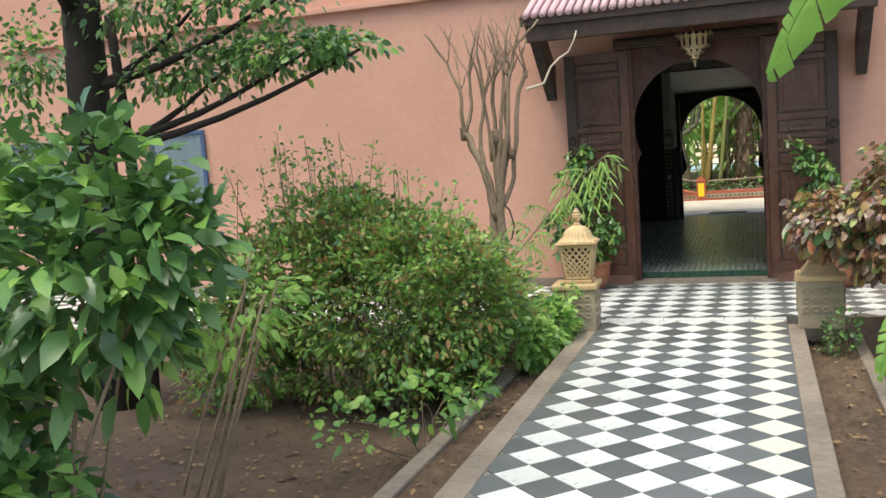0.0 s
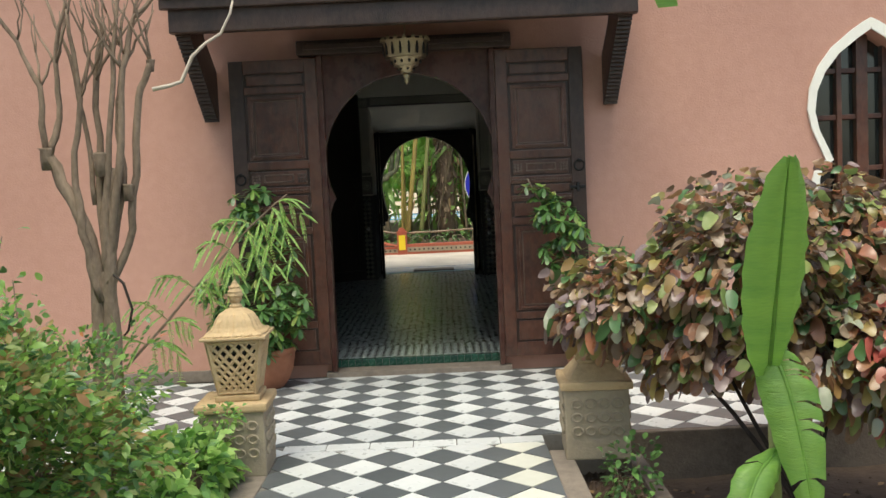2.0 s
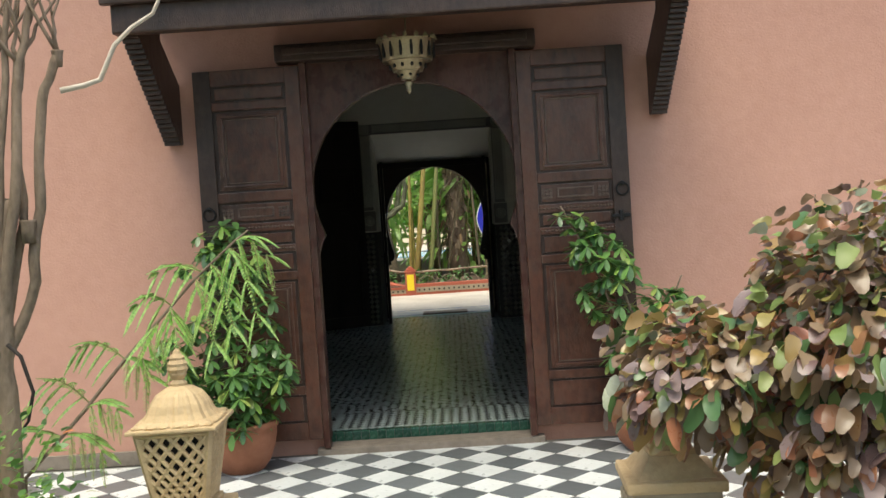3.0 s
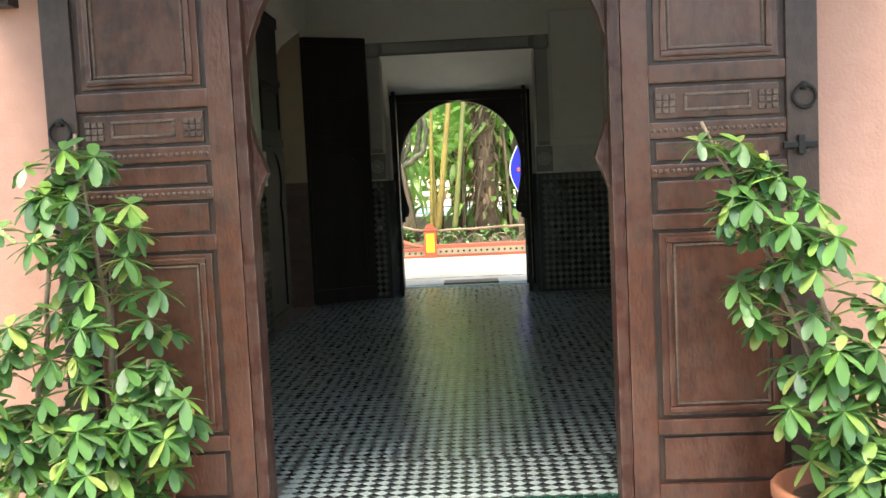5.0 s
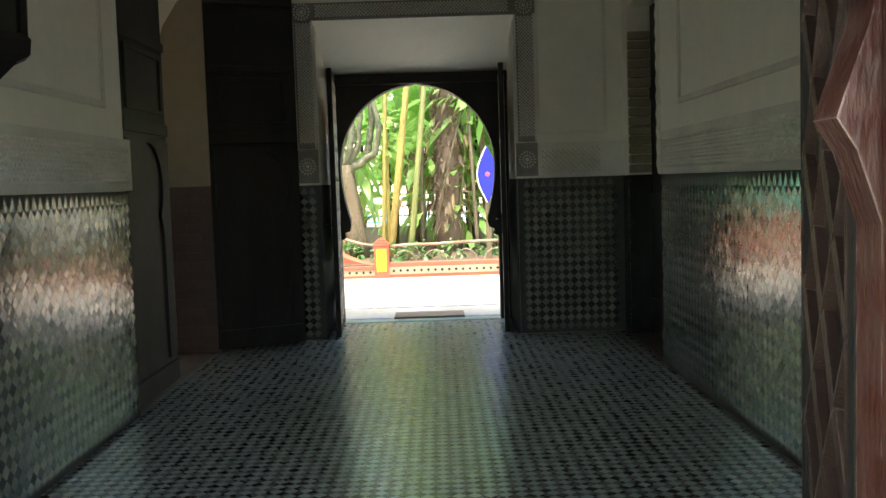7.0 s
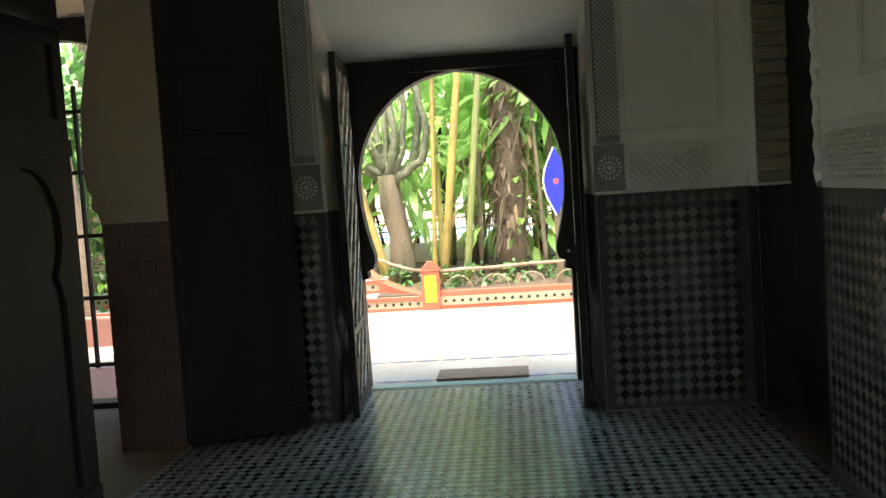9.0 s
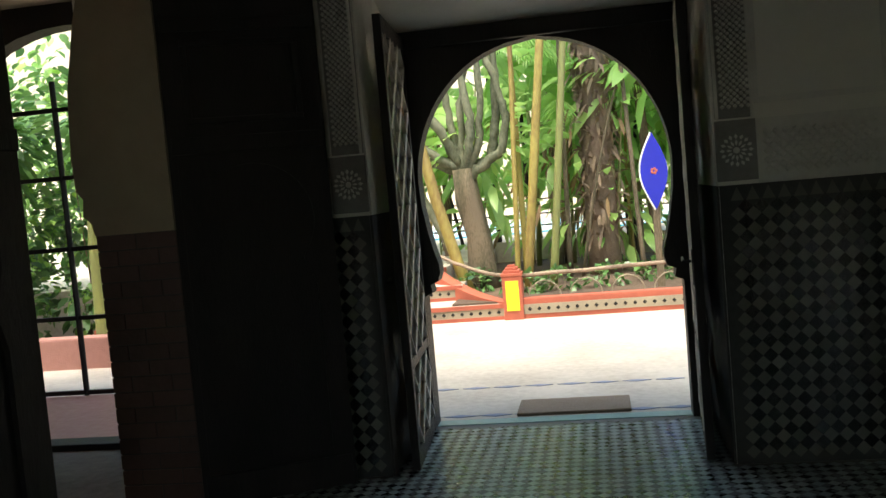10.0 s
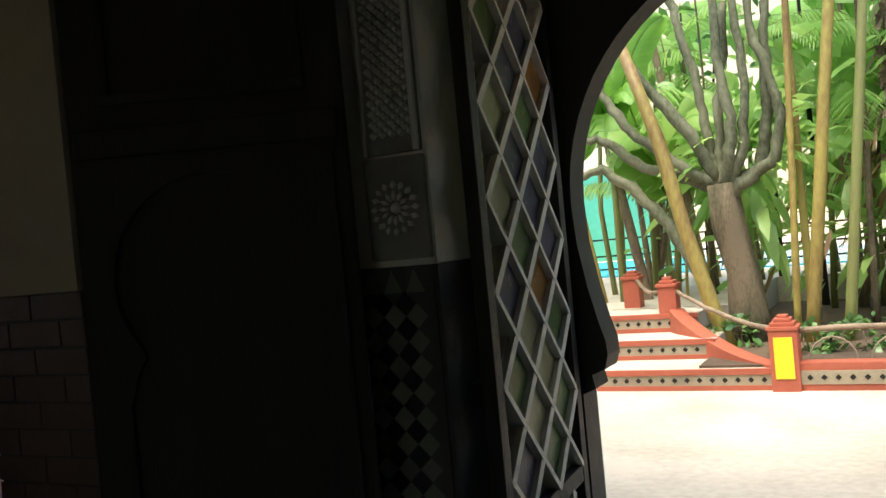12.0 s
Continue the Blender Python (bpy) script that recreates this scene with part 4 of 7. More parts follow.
for nm, place, b, n in (
        ("stucco_band_west", lambda u, w, h: (WEST + 0.014 + h, 11.95 + u, 1.52 + w), (WEST, WEST + 0.014, 11.9, 15.98), 110),
        ("stucco_band_east", lambda u, w, h: (EAST - 0.014 - h, 17.0 - u, 1.52 + w), (EAST - 0.014, EAST, 11.9, 17.1), 138),
        ("stucco_band_north", lambda u, w, h: (0.53 + u, NORTH - 0.014 - h, 1.52 + w), (0.505, EAST, NORTH - 0.014, NORTH), 15)):
    band = structure(nm, B(*b, 1.483, 1.79, bevel=0.003), STUCCO, "carved grey stucco band above the tiles")
    bosses(band, place, int(n * 0.8), 5, 0.045, 0.016, STUCCO)
for x, y0, y1 in ((WEST + 0.008, 12.2, 15.6), (EAST - 0.008, 12.4, 16.6)):
    bm = bmesh.new()
    for a in ((y0, y1, 1.95, 1.99), (y0, y1, 3.3, 3.34), (y0, y0 + 0.04, 1.99, 3.3), (y1 - 0.04, y1, 1.99, 3.3)):
        box(bm, x - 0.007, x + 0.007, a[0], a[1], a[2], a[3], bevel=0.003)
    structure("trim", bm, STUCCO, "raised plaster panel moulding")
bm = bmesh.new()
for a in ((0.5, 1.12, 1.86, 1.89), (0.5, 1.12, 3.3, 3.33), (0.5, 0.53, 1.89, 3.3), (1.09, 1.12, 1.89, 3.3)):
    box(bm, a[0], a[1], NORTH - 0.012, NORTH - 0.001, a[2], a[3], bevel=0.003)
structure("trim", bm, STUCCO, "raised plaster panel moulding")
# ribbed plaster of the east doorway's far jamb
jamb = thing("ribbed_jamb", "ribbed plaster jamb of the side doorway", "door jamb")
for i in range(15):
    z = 1.5 + i * 0.08
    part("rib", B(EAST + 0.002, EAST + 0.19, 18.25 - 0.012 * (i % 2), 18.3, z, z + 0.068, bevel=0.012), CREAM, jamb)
part("scallop_edge", tube(bmesh.new(), [(EAST + 0.02, 17.15 + 0.035 * (i % 2), 1.5 + i * 0.06) for i in range(24)], 0.045, 0.045, 8), WHITE, jamb)

for x0, x1 in ((-1.42, -1.408), (0.308, 0.32)):
    structure("reveal_dado", B(x0, x1, NORTH, 19.41, F, 1.48), DADOGROUT, "dark tiled reveal of the inner gate")
    structure("reveal_stucco", B(x0, x1, NORTH, 18.95, 1.483, 2.86, bevel=0.002), STUCCO, "carved stucco reveal of the inner gate")
# wall lantern in the hall
lan = thing("wall_lantern", "black iron lantern with glass sides on the hall wall", "lantern", at=(-2.02, 13.74, 1.80))
part("bottom_cup", lathe(bmesh.new(), [(0.004, 0), (0.02, 0.05), (0.03, 0.08), (0.1, 0.15), (0.14, 0.17), (0.145, 0.22), (0.13, 0.24)], 6), IRON, lan)
part("pane", lathe(bmesh.new(), [(0.115, 0.24), (0.125, 0.62)], 6), DARKGLASS, lan)
for k in range(6):
    a = math.pi * 2 * k / 6
    part("post", tube(bmesh.new(), [(0.125 * math.cos(a), 0.125 * math.sin(a), 0.22), (0.137 * math.cos(a), 0.137 * math.sin(a), 0.64)], 0.011, 0.011, 6), IRON, lan)
part("top", lathe(bmesh.new(), [(0.16, 0.62), (0.165, 0.68), (0.08, 0.8), (0.03, 0.84), (0.03, 0.9), (0.005, 0.95)], 6), IRON, lan)
part("wall_bracket", tube(bmesh.new(), [(0, 0, 0.93), (-0.04, 0, 1.02), (-0.12, 0, 1.02), (-0.19, 0, 0.9)], 0.012, 0.012, 8), IRON, lan)
lan.scale = (1.2, 1.2, 1.1)

# ---- forecourt ----
def pedestal(at, label, h, material, turn=0):
    p = thing("pedestal", label, "pedestal", "gate pedestals", at=at, turn=turn)
    part("shaft", B(-0.16, 0.16, -0.16, 0.16, 0, h - 0.05, bevel=0.01), material, p)
    part("cap", B(-0.18, 0.18, -0.18, 0.18, h - 0.05, h, bevel=0.014), SAND, p)
    p.scale = (1.16, 1.16, 1.0)
    ring = ring_mesh(0.024, 0.0085, 12)
    me = bpy.data.meshes.new("roundel")
    ring.to_mesh(me)
    ring.free()
    for k in range(4):
        face = pose(0, 0, 0, 0, 0, 90 * k)
        for i in range(4):
            for j in range(3):
                ob = link("roundel", me, material, p)
                ob.matrix_basis = face @ pose(-0.1 + i * 0.067, -0.163, h - 0.13 - j * 0.08)
    return p


pedestal((-1.56, 8.82, 0.0), "pale carved stone pedestal under the lantern", 0.43, SANDGREY, 2)
pedestal((0.555, 8.86, 0.0), "weathered carved stone pedestal under the urn", 0.46, SANDGREY, -3)


def garden_lantern(at):
    l = thing("garden_lantern", "ochre ceramic lantern with pierced lattice sides and ribbed lid", "lantern", at=at, turn=2)
    part("foot", B(-0.13, 0.13, -0.13, 0.13, 0, 0.035, bevel=0.01), SAND, l)
    # solid black core paints the shade seen through the pierced sides
    part("core", B(-0.13, 0.13, -0.13, 0.13, 0.035, 0.37, taper=0.66), WOODBLACK, l, "black block standing in for the shade inside")
    for k in range(4):
        m = pose(0, 0, 0, 0, 0, 90 * k)
        face = bmesh.new()

        def pt(u, z, y=0.0):
            r = 0.1 + (z - 0.035) / 0.335 * 0.052
            return (u * r, -r - y, z)
        bars = [((-1, 0.035), (-1, 0.37), 0.016), ((-1, 0.05), (1, 0.05), 0.014), ((-1, 0.355), (1, 0.355), 0.016)]
        for i in range(-5, 12):
            for s in (1, -1):
                a, b = (-1 + i * 0.4, 0.05), (-1 + i * 0.4 + s * 2.0, 0.355)
                lo, hi = 0.0, 1.0
                for bound, sg in ((-0.95, 1), (0.95, -1)):
                    fa, fb = sg * (a[0] - bound), sg * (b[0] - bound)
                    if fa < 0 and fb < 0:
                        lo, hi = 1, 0
                    elif fa < 0:
                        lo = max(lo, fa / (fa - fb))
                    elif fb < 0:
                        hi = min(hi, fa / (fa - fb))
                if hi - lo > 0.05:
                    bars.append((tuple(a[c] + (b[c] - a[c]) * lo for c in (0, 1)), tuple(a[c] + (b[c] - a[c]) * hi for c in (0, 1)), 0.0115))
        for a, b, r in bars:
            tube(face, [pt(*a), pt(*b)], r, r, 5)
        bmesh.ops.transform(face, matrix=m, verts=face.verts)
        part("lattice_side", face, SAND, l)
    part("eave", B(-0.188, 0.188, -0.188, 0.188, 0.365, 0.382, bevel=0.006), SAND, l)
    bm = bmesh.new()
    n = 72
    prof = [(0.18, 0.38), (0.172, 0.39), (0.15, 0.405), (0.132, 0.43), (0.118, 0.465), (0.094, 0.5), (0.06, 0.525), (0.034, 0.535)]
    rings = []
    for r, z in prof:
        ring = []
        for k in range(n):
            a = 2 * math.pi * k / n
            q = (max(abs(math.cos(a)), abs(math.sin(a))) ** -1) ** (0.75 if r > 0.165 else 0.3)
            rr = r * q * (1 + 0.085 * abs(math.sin(a * 10)) * (0.06 < r < 0.175) - 0.03)
            ring.append(bm.verts.new((rr * math.cos(a), rr * math.sin(a), z)))
        rings.append(ring)
    for a, b in zip(rings, rings[1:]):
        for k in range(n):
            bm.faces.new((a[k], a[(k + 1) % n], b[(k + 1) % n], b[k]))
    bm.faces.new(rings[-1])
    for i in range(28):
        a = 2 * math.pi * (i + 0.5) / 28
        q = max(abs(math.cos(a)), abs(math.sin(a))) ** -0.75
        lathe(bm, [(0.017, 0.383), (0.016, 0.392), (0.009, 0.398)], 8, 0.163 * q * math.cos(a), 0.163 * q * math.sin(a))
    part("lid", bm, SAND, l)
    part("finial", lathe(bmesh.new(), [(0.036, 0.53), (0.038, 0.545), (0.024, 0.56), (0.034, 0.575), (0.038, 0.583), (0.036, 0.59), (0.046, 0.605), (0.041, 0.618), (0.044, 0.63), (0.032, 0.645), (0.034, 0.655), (0.018, 0.672), (0.014, 0.684), (0.002, 0.694)], 9), SAND, l)


garden_lantern((-1.53, 8.82, 0.43))
urn = thing("stone_urn", "ochre ribbed square stone urn on a sloping plinth", "urn", at=(0.555, 8.86, 0.46))
part("plinth", B(-0.1, 0.1, -0.1, 0.1, 0, 0.085, taper=1.65), SAND, urn)
for r, z0, z1 in ((0.098, 0.085, 0.105), (0.085, 0.105, 0.125)):
    part("step", B(-r, r, -r, r, z0, z1, bevel=0.005), SAND, urn)
part("bowl", B(-0.125, 0.125, -0.125, 0.125, 0.125, 0.39, taper=0.6), SAND, urn)
for k in range(4):
    for i in range(7):
        u = -0.9 + 0.3 * i
        bm = tube(bmesh.new(), [(u * 0.075, -0.078, 0.128), (u * 0.122, -0.127, 0.385)], 0.008, 0.011, 6)
        bmesh.ops.transform(bm, matrix=pose(0, 0, 0, 0, 0, 90 * k), verts=bm.verts)
        part("rib", bm, SAND, urn)
part("rim", B(-0.145, 0.145, -0.145, 0.145, 0.385, 0.42, bevel=0.01), SAND, urn)


def flower_pot(at, label, r=0.24, h=0.34):
    p = thing("flower_pot", label, "flower pot", "gate flower pots", at=at)
    part("body", lathe(bmesh.new(), [(r * 0.52, 0), (r * 0.6, 0.012), (r * 0.78, h * 0.2), (r * 0.92, h * 0.45), (r * 0.99, h * 0.7), (r * 1.0, h - 0.055), (r * 1.05, h - 0.045), (r * 1.06, h - 0.01), (r * 1.03, h), (r * 0.94, h), (r * 0.9, h - 0.05)], 28), CLAY, p, smooth=True)
    part("potting_soil", lathe(bmesh.new(), [(r * 0.9, h - 0.055), (r * 0.5, h - 0.04), (0.01, h - 0.035)], 20), SOIL, p)
    return p


flower_pot((-1.82, 11.07, 0.0), "large terracotta pot beside the gate leaf")
flower_pot((0.90, 11.0, 0.0), "large terracotta pot with weathered rim beside the gate", 0.25, 0.33)


def umbrella_plant(at, stems, seed, label, n_leaf=9):
    """Whorls of long leaflets along swaying stems."""
    rng = np.random.default_rng(seed)
    root = thing("umbrella_plant", label, "potted plant", "umbrella plants", at=at)
    P, A, S, Q, K = [], [], [], [], []
    for pts, count, spread in stems:
        pts = [Vector(p) for p in pts]
        path = []
        for a, b in zip(pts, pts[1:]):
            path += [a.lerp(b, i / 5) + Vector(rng.normal(0, 0.008, 3)) for i in range(5)]
        path.append(pts[-1])
        part("stem", tube(bmesh.new(), path, 0.014, 0.006, 7), BARK, root, smooth=True)
        for c in range(count):
            f = 0.12 + 0.88 * (c + 0.7) / count
            base = path[min(int(f * (len(path) - 1)), len(path) - 1)]
            a = rng.uniform(0, 6.28)
            out = Vector((math.cos(a), math.sin(a) * 0.75 - 0.35, rng.uniform(-0.1, 0.5))).normalized()
            reach = spread * rng.uniform(0.45, 1.1) * (1.0 if f < 0.9 else 0.5)
            hub = base + out * reach
            Q.append((base, hub))
            axis = (out * 0.6 + Vector((0, -0.5, 0.7))).normalized()
            s1 = axis.orthogonal().normalized()
            s2 = axis.cross(s1)
            n = rng.integers(n_leaf - 2, n_leaf + 1)
            for i in range(n):
                b = 2 * math.pi * i / n + rng.uniform(-0.15, 0.15)
                P.append(hub), A.append(s1 * math.cos(b) + s2 * math.sin(b) - axis * 0.15 + Vector((0, 0, -0.1)))
                S.append(rng.uniform(0.072, 0.11)), K.append(rng.random())
    for a, b in Q:
        part("leaf_stalk", tube(bmesh.new(), [a, a.lerp(b, 0.5) + Vector((0, 0, 0.02)), b], 0.0035, 0.0025, 4), STALKG, root)
    P, A, S, K = np.array(P), np.array(A), np.array(S), np.array(K)
    for lo, hi, m in ((0, 0.46, LGREEN), (0.46, 0.82, LDARK), (0.82, 0.93, LVAR), (0.93, 1.0, LLIGHT)):
        k = (K >= lo) & (K < hi)
        link("foliage", leaf_mesh("foliage", P[k], A[k], S[k], S[k] * 0.47, rng, 0.1, 0.12, OVAL_V), m, root)
    return root


umbrella_plant((-1.82, 11.07, 0.29), [([(0, 0, 0), (0.1, -0.05, 0.5), (0.06, -0.03, 1.0), (0.0, -0.02, 1.42)], 57, 0.22), ([(-0.03, 0, 0), (-0.2, -0.05, 0.4), (-0.1, -0.08, 0.9), (-0.12, -0.04, 1.25)], 44, 0.18),
                                      ([(0.05, -0.03, 0), (0.22, -0.1, 0.25), (0.24, -0.1, 0.6)], 30, 0.16), ([(-0.08, 0, 0), (-0.3, -0.1, 0.3), (-0.4, -0.12, 0.66)], 30, 0.15), ([(0, -0.1, 0), (0.02, -0.2, 0.2), (0.08, -0.22, 0.4)], 23, 0.15)], 5, "variegated umbrella plant climbing beside the gate leaf")
umbrella_plant((0.90, 11.0, 0.28), [([(0, 0, 0), (-0.08, -0.03, 0.4), (-0.26, -0.04, 0.85), (-0.5, -0.05, 1.36)], 52, 0.17), ([(0.02, 0, 0), (-0.02, -0.05, 0.5), (-0.2, -0.06, 0.9), (-0.28, -0.04, 1.25)], 40, 0.19),
                                     ([(0.04, -0.04, 0), (0.16, -0.06, 0.35), (0.26, -0.06, 0.86)], 34, 0.14), ([(0, -0.08, 0), (0.0, -0.14, 0.12), (0.02, -0.15, 0.25)], 13, 0.1)], 6, "variegated umbrella plant leaning across the gate leaf")

# ---- garden plants ----
shrub("broadleaf_bush", "broad-leaved green bush with drooping leaves", (-2.55, 3.0, -0.3),
      [((-0.15, 0.1, 1.68), (0.62, 0.5, 0.5)), ((0.33, 0.1, 1.62), (0.34, 0.34, 0.42)), ((-0.5, -0.1, 1.1), (0.6, 0.5, 0.7)), ((-0.42, 0.0, 0.55), (0.5, 0.45, 0.5)), ((-0.9, 0.3, 1.6), (0.5, 0.5, 0.45)), ((0.28, 0.15, 1.98), (0.38, 0.3, 0.28)), ((0.5, 0.15, 1.75), (0.26, 0.3, 0.3)), ((-0.75, -0.2, 0.25), (0.6, 0.45, 0.4)), ((-0.1, -0.1, 0.75), (0.4, 0.3, 0.4))],
      0.13, 0.52, (LGREEN, LDARK, LLIGHT), (1900, 1700, 700), 11, 9, droop=0.3, lift=0.15)
rngs = np.random.default_rng(21)
sap = thing("sapling", "slender bare-stemmed green sapling", "sapling", at=(-2.75, 4.2, -0.32))
for i in range(7):
    x = rngs.uniform(-0.25, 0.25)
    part("stem", tube(bmesh.new(), curve_pts((x * 0.5, rngs.uniform(-0.1, 0.1), 0), (x + rngs.uniform(0.0, 0.55), rngs.uniform(0, 0.4), rngs.uniform(1.1, 1.6)), rngs.normal(0, 0.04, 3)), 0.012 if i else 0.024, 0.006, 6), BARK, sap, smooth=True)
p, a = cloud(rngs, 260, (0.2, 0.2, 1.35), (0.5, 0.35, 0.3))
link("foliage", leaf_mesh("foliage", p, a, 0.07, 0.04, rngs, 0.3), LLIGHT, sap)

shrub("dense_shrub", "dense small-leaved shrub with reddish tips", (-2.7, 7.0, -0.3),
      [((0, 0.1, 0.85), (1.15, 0.8, 0.62)), ((-0.35, 0.2, 1.3), (0.85, 0.5, 0.42)), ((0.6, 0.3, 0.8), (0.5, 0.5, 0.48)), ((-0.95, 0.1, 0.95), (0.7, 0.6, 0.6)), ((0.4, -0.1, 1.2), (0.6, 0.4, 0.35)), ((-0.1, 0.2, 0.25), (1.05, 0.6, 0.26)), ((-0.5, 0.3, 1.5), (0.7, 0.35, 0.3)), ((-1.35, -0.1, 0.55), (0.6, 0.5, 0.55))],
      0.06, 0.5, (LGREEN, LDARK, LTIP, LLIGHT, LOLIVE), (6500, 2600, 4300, 9500, 9500), 12, 20, droop=0.15, lift=0.25)


def airy_sprays(at, sprays, seed):
    """Long thin shoots above a shrub, each with small leaves in pairs along it."""
    rng = np.random.default_rng(seed)
    root = thing("tall_shoots", "long thin leafy shoots rising from the shrub", "shrub", at=at)
    P, A, S = [], [], []
    for base, tip in sprays:
        pts = curve_pts(base, tip, Vector(rng.normal(0, 0.06, 3)), 10)
        part("shoot", tube(bmesh.new(), pts, 0.009, 0.003, 5), BARK, root, smooth=True)
        way = (Vector(tip) - Vector(base)).normalized()
        for i in range(80):
            q = pts[min(10, 2 + i // 10)].lerp(pts[min(10, 3 + i // 10)], (i % 10) / 10)
            P.append(q + Vector(rng.normal(0, 0.06, 3))), A.append(way * 0.5 + Vector(rng.normal(0, 0.8, 3))), S.append(rng.uniform(0.04, 0.075))
    P, A, S = np.array(P), np.array(A), np.array(S)
    for k, m in enumerate((LLIGHT, LGREEN, LOLIVE)):
        link("foliage", leaf_mesh("foliage", P[k::3], A[k::3], S[k::3], S[k::3] * 0.48, rng, 0.2), m, root)


rng_s = np.random.default_rng(5)
airy_sprays((-2.9, 7.2, -0.3), [((x * 0.7, 0, 0.05), (x + rng_s.uniform(-0.15, 0.2), rng_s.uniform(-0.2, 0.3), 1.75 + 0.45 * math.sin(3 + x * 2.2) * 0.6 + rng_s.uniform(0, 0.35))) for x in np.linspace(-1.2, 0.75, 30)], 91)
shrub("border_plant", "low bright green border plant with white flowers", (-1.74, 8.2, -0.3),
      [((0, 0, 0.48), (0.28, 0.35, 0.22)), ((0.02, 0.35, 0.4), (0.25, 0.25, 0.2)), ((-0.05, -0.4, 0.4), (0.25, 0.3, 0.2))], 0.085, 0.6, (LSUN, LGREEN, PETALW), (1300, 350, 14), 13, 8, droop=0.25, stem_r=0.006, category="border plant")
shrub("border_plant", "low leafy sprigs at the bed edging", (-2.05, 5.8, -0.3), [((0, 0, 0.42), (0.32, 0.4, 0.2)), ((0.12, 0.7, 0.35), (0.22, 0.4, 0.18)), ((-0.3, -0.5, 0.4), (0.25, 0.25, 0.15))], 0.085, 0.6, (LGREEN, LLIGHT), (110, 110), 14, 9, droop=0.25, stem_r=0.006, category="border plant")
shrub("border_plant", "small leafy sprigs at the foot of the pedestal", (0.68, 8.35, -0.3), [((0, 0.05, 0.3), (0.18, 0.22, 0.25))], 0.05, 0.6, (LGREEN, LDARK), (130, 90), 15, 6, droop=0.25, stem_r=0.005, category="border plant")
shrub("border_plant", "trailing green sprig in front of the lantern pedestal", (-1.6, 8.5, -0.3), [((0.02, 0, 0.7), (0.14, 0.1, 0.08))], 0.035, 0.6, (LGREEN, LLIGHT), (70, 60), 16, 4, droop=0.3, stem_r=0.004, category="border plant")
shrub("flowering_shrub", "feathery shrub with small orange flowers", (-2.45, 8.0, -0.3), [((0, 0, 0.75), (0.6, 0.5, 0.5)), ((0.3, 0.2, 0.95), (0.4, 0.35, 0.35)), ((-0.5, 0.3, 1.05), (0.5, 0.4, 0.5))], 0.055, 0.45, (LGREEN, LDARK, PETAL, LLIGHT, LOLIVE), (1900, 900, 60, 1100, 900), 17, 9, droop=0.2)
for k, (x, y, s) in enumerate(((1.66, 8.25, 0), (2.3, 7.7, 1))):
    lobes = [((-0.22, 0.2, 1.4), (0.74, 0.5, 0.5)), ((-0.95, 0.35, 1.24), (0.42, 0.35, 0.28)), ((0.15, 0.35, 1.55), (0.5, 0.4, 0.36)), ((0.1, 0.0, 1.0), (0.6, 0.45, 0.35)), ((-0.55, 0.2, 1.02), (0.4, 0.35, 0.28))] if not s else [((0.2, 0.3, 1.2), (0.7, 0.5, 0.5)), ((0.5, 0.3, 1.0), (0.6, 0.5, 0.5)), ((-0.2, 0.2, 0.95), (0.4, 0.4, 0.36))]
    shrub("copperleaf_shrub", "bronze and red copperleaf shrub on bare stems", (x, y, -0.3), lobes, 0.076, 0.85, (LBRONZE, LRED, LORANGE, LDARK, LSAGE, LPLUM, LSCARLET, LOLIVE), (2300, 1250, 1050, 750, 420, 1400, 40, 600) if not s else (900, 900, 700, 350, 250, 500, 1000, 300), 31 + k, 6, BARKD, droop=0.55, lift=0.05, group="copperleaf shrubs", stem_r=0.018, shape=CURL_V, flat=0.9)


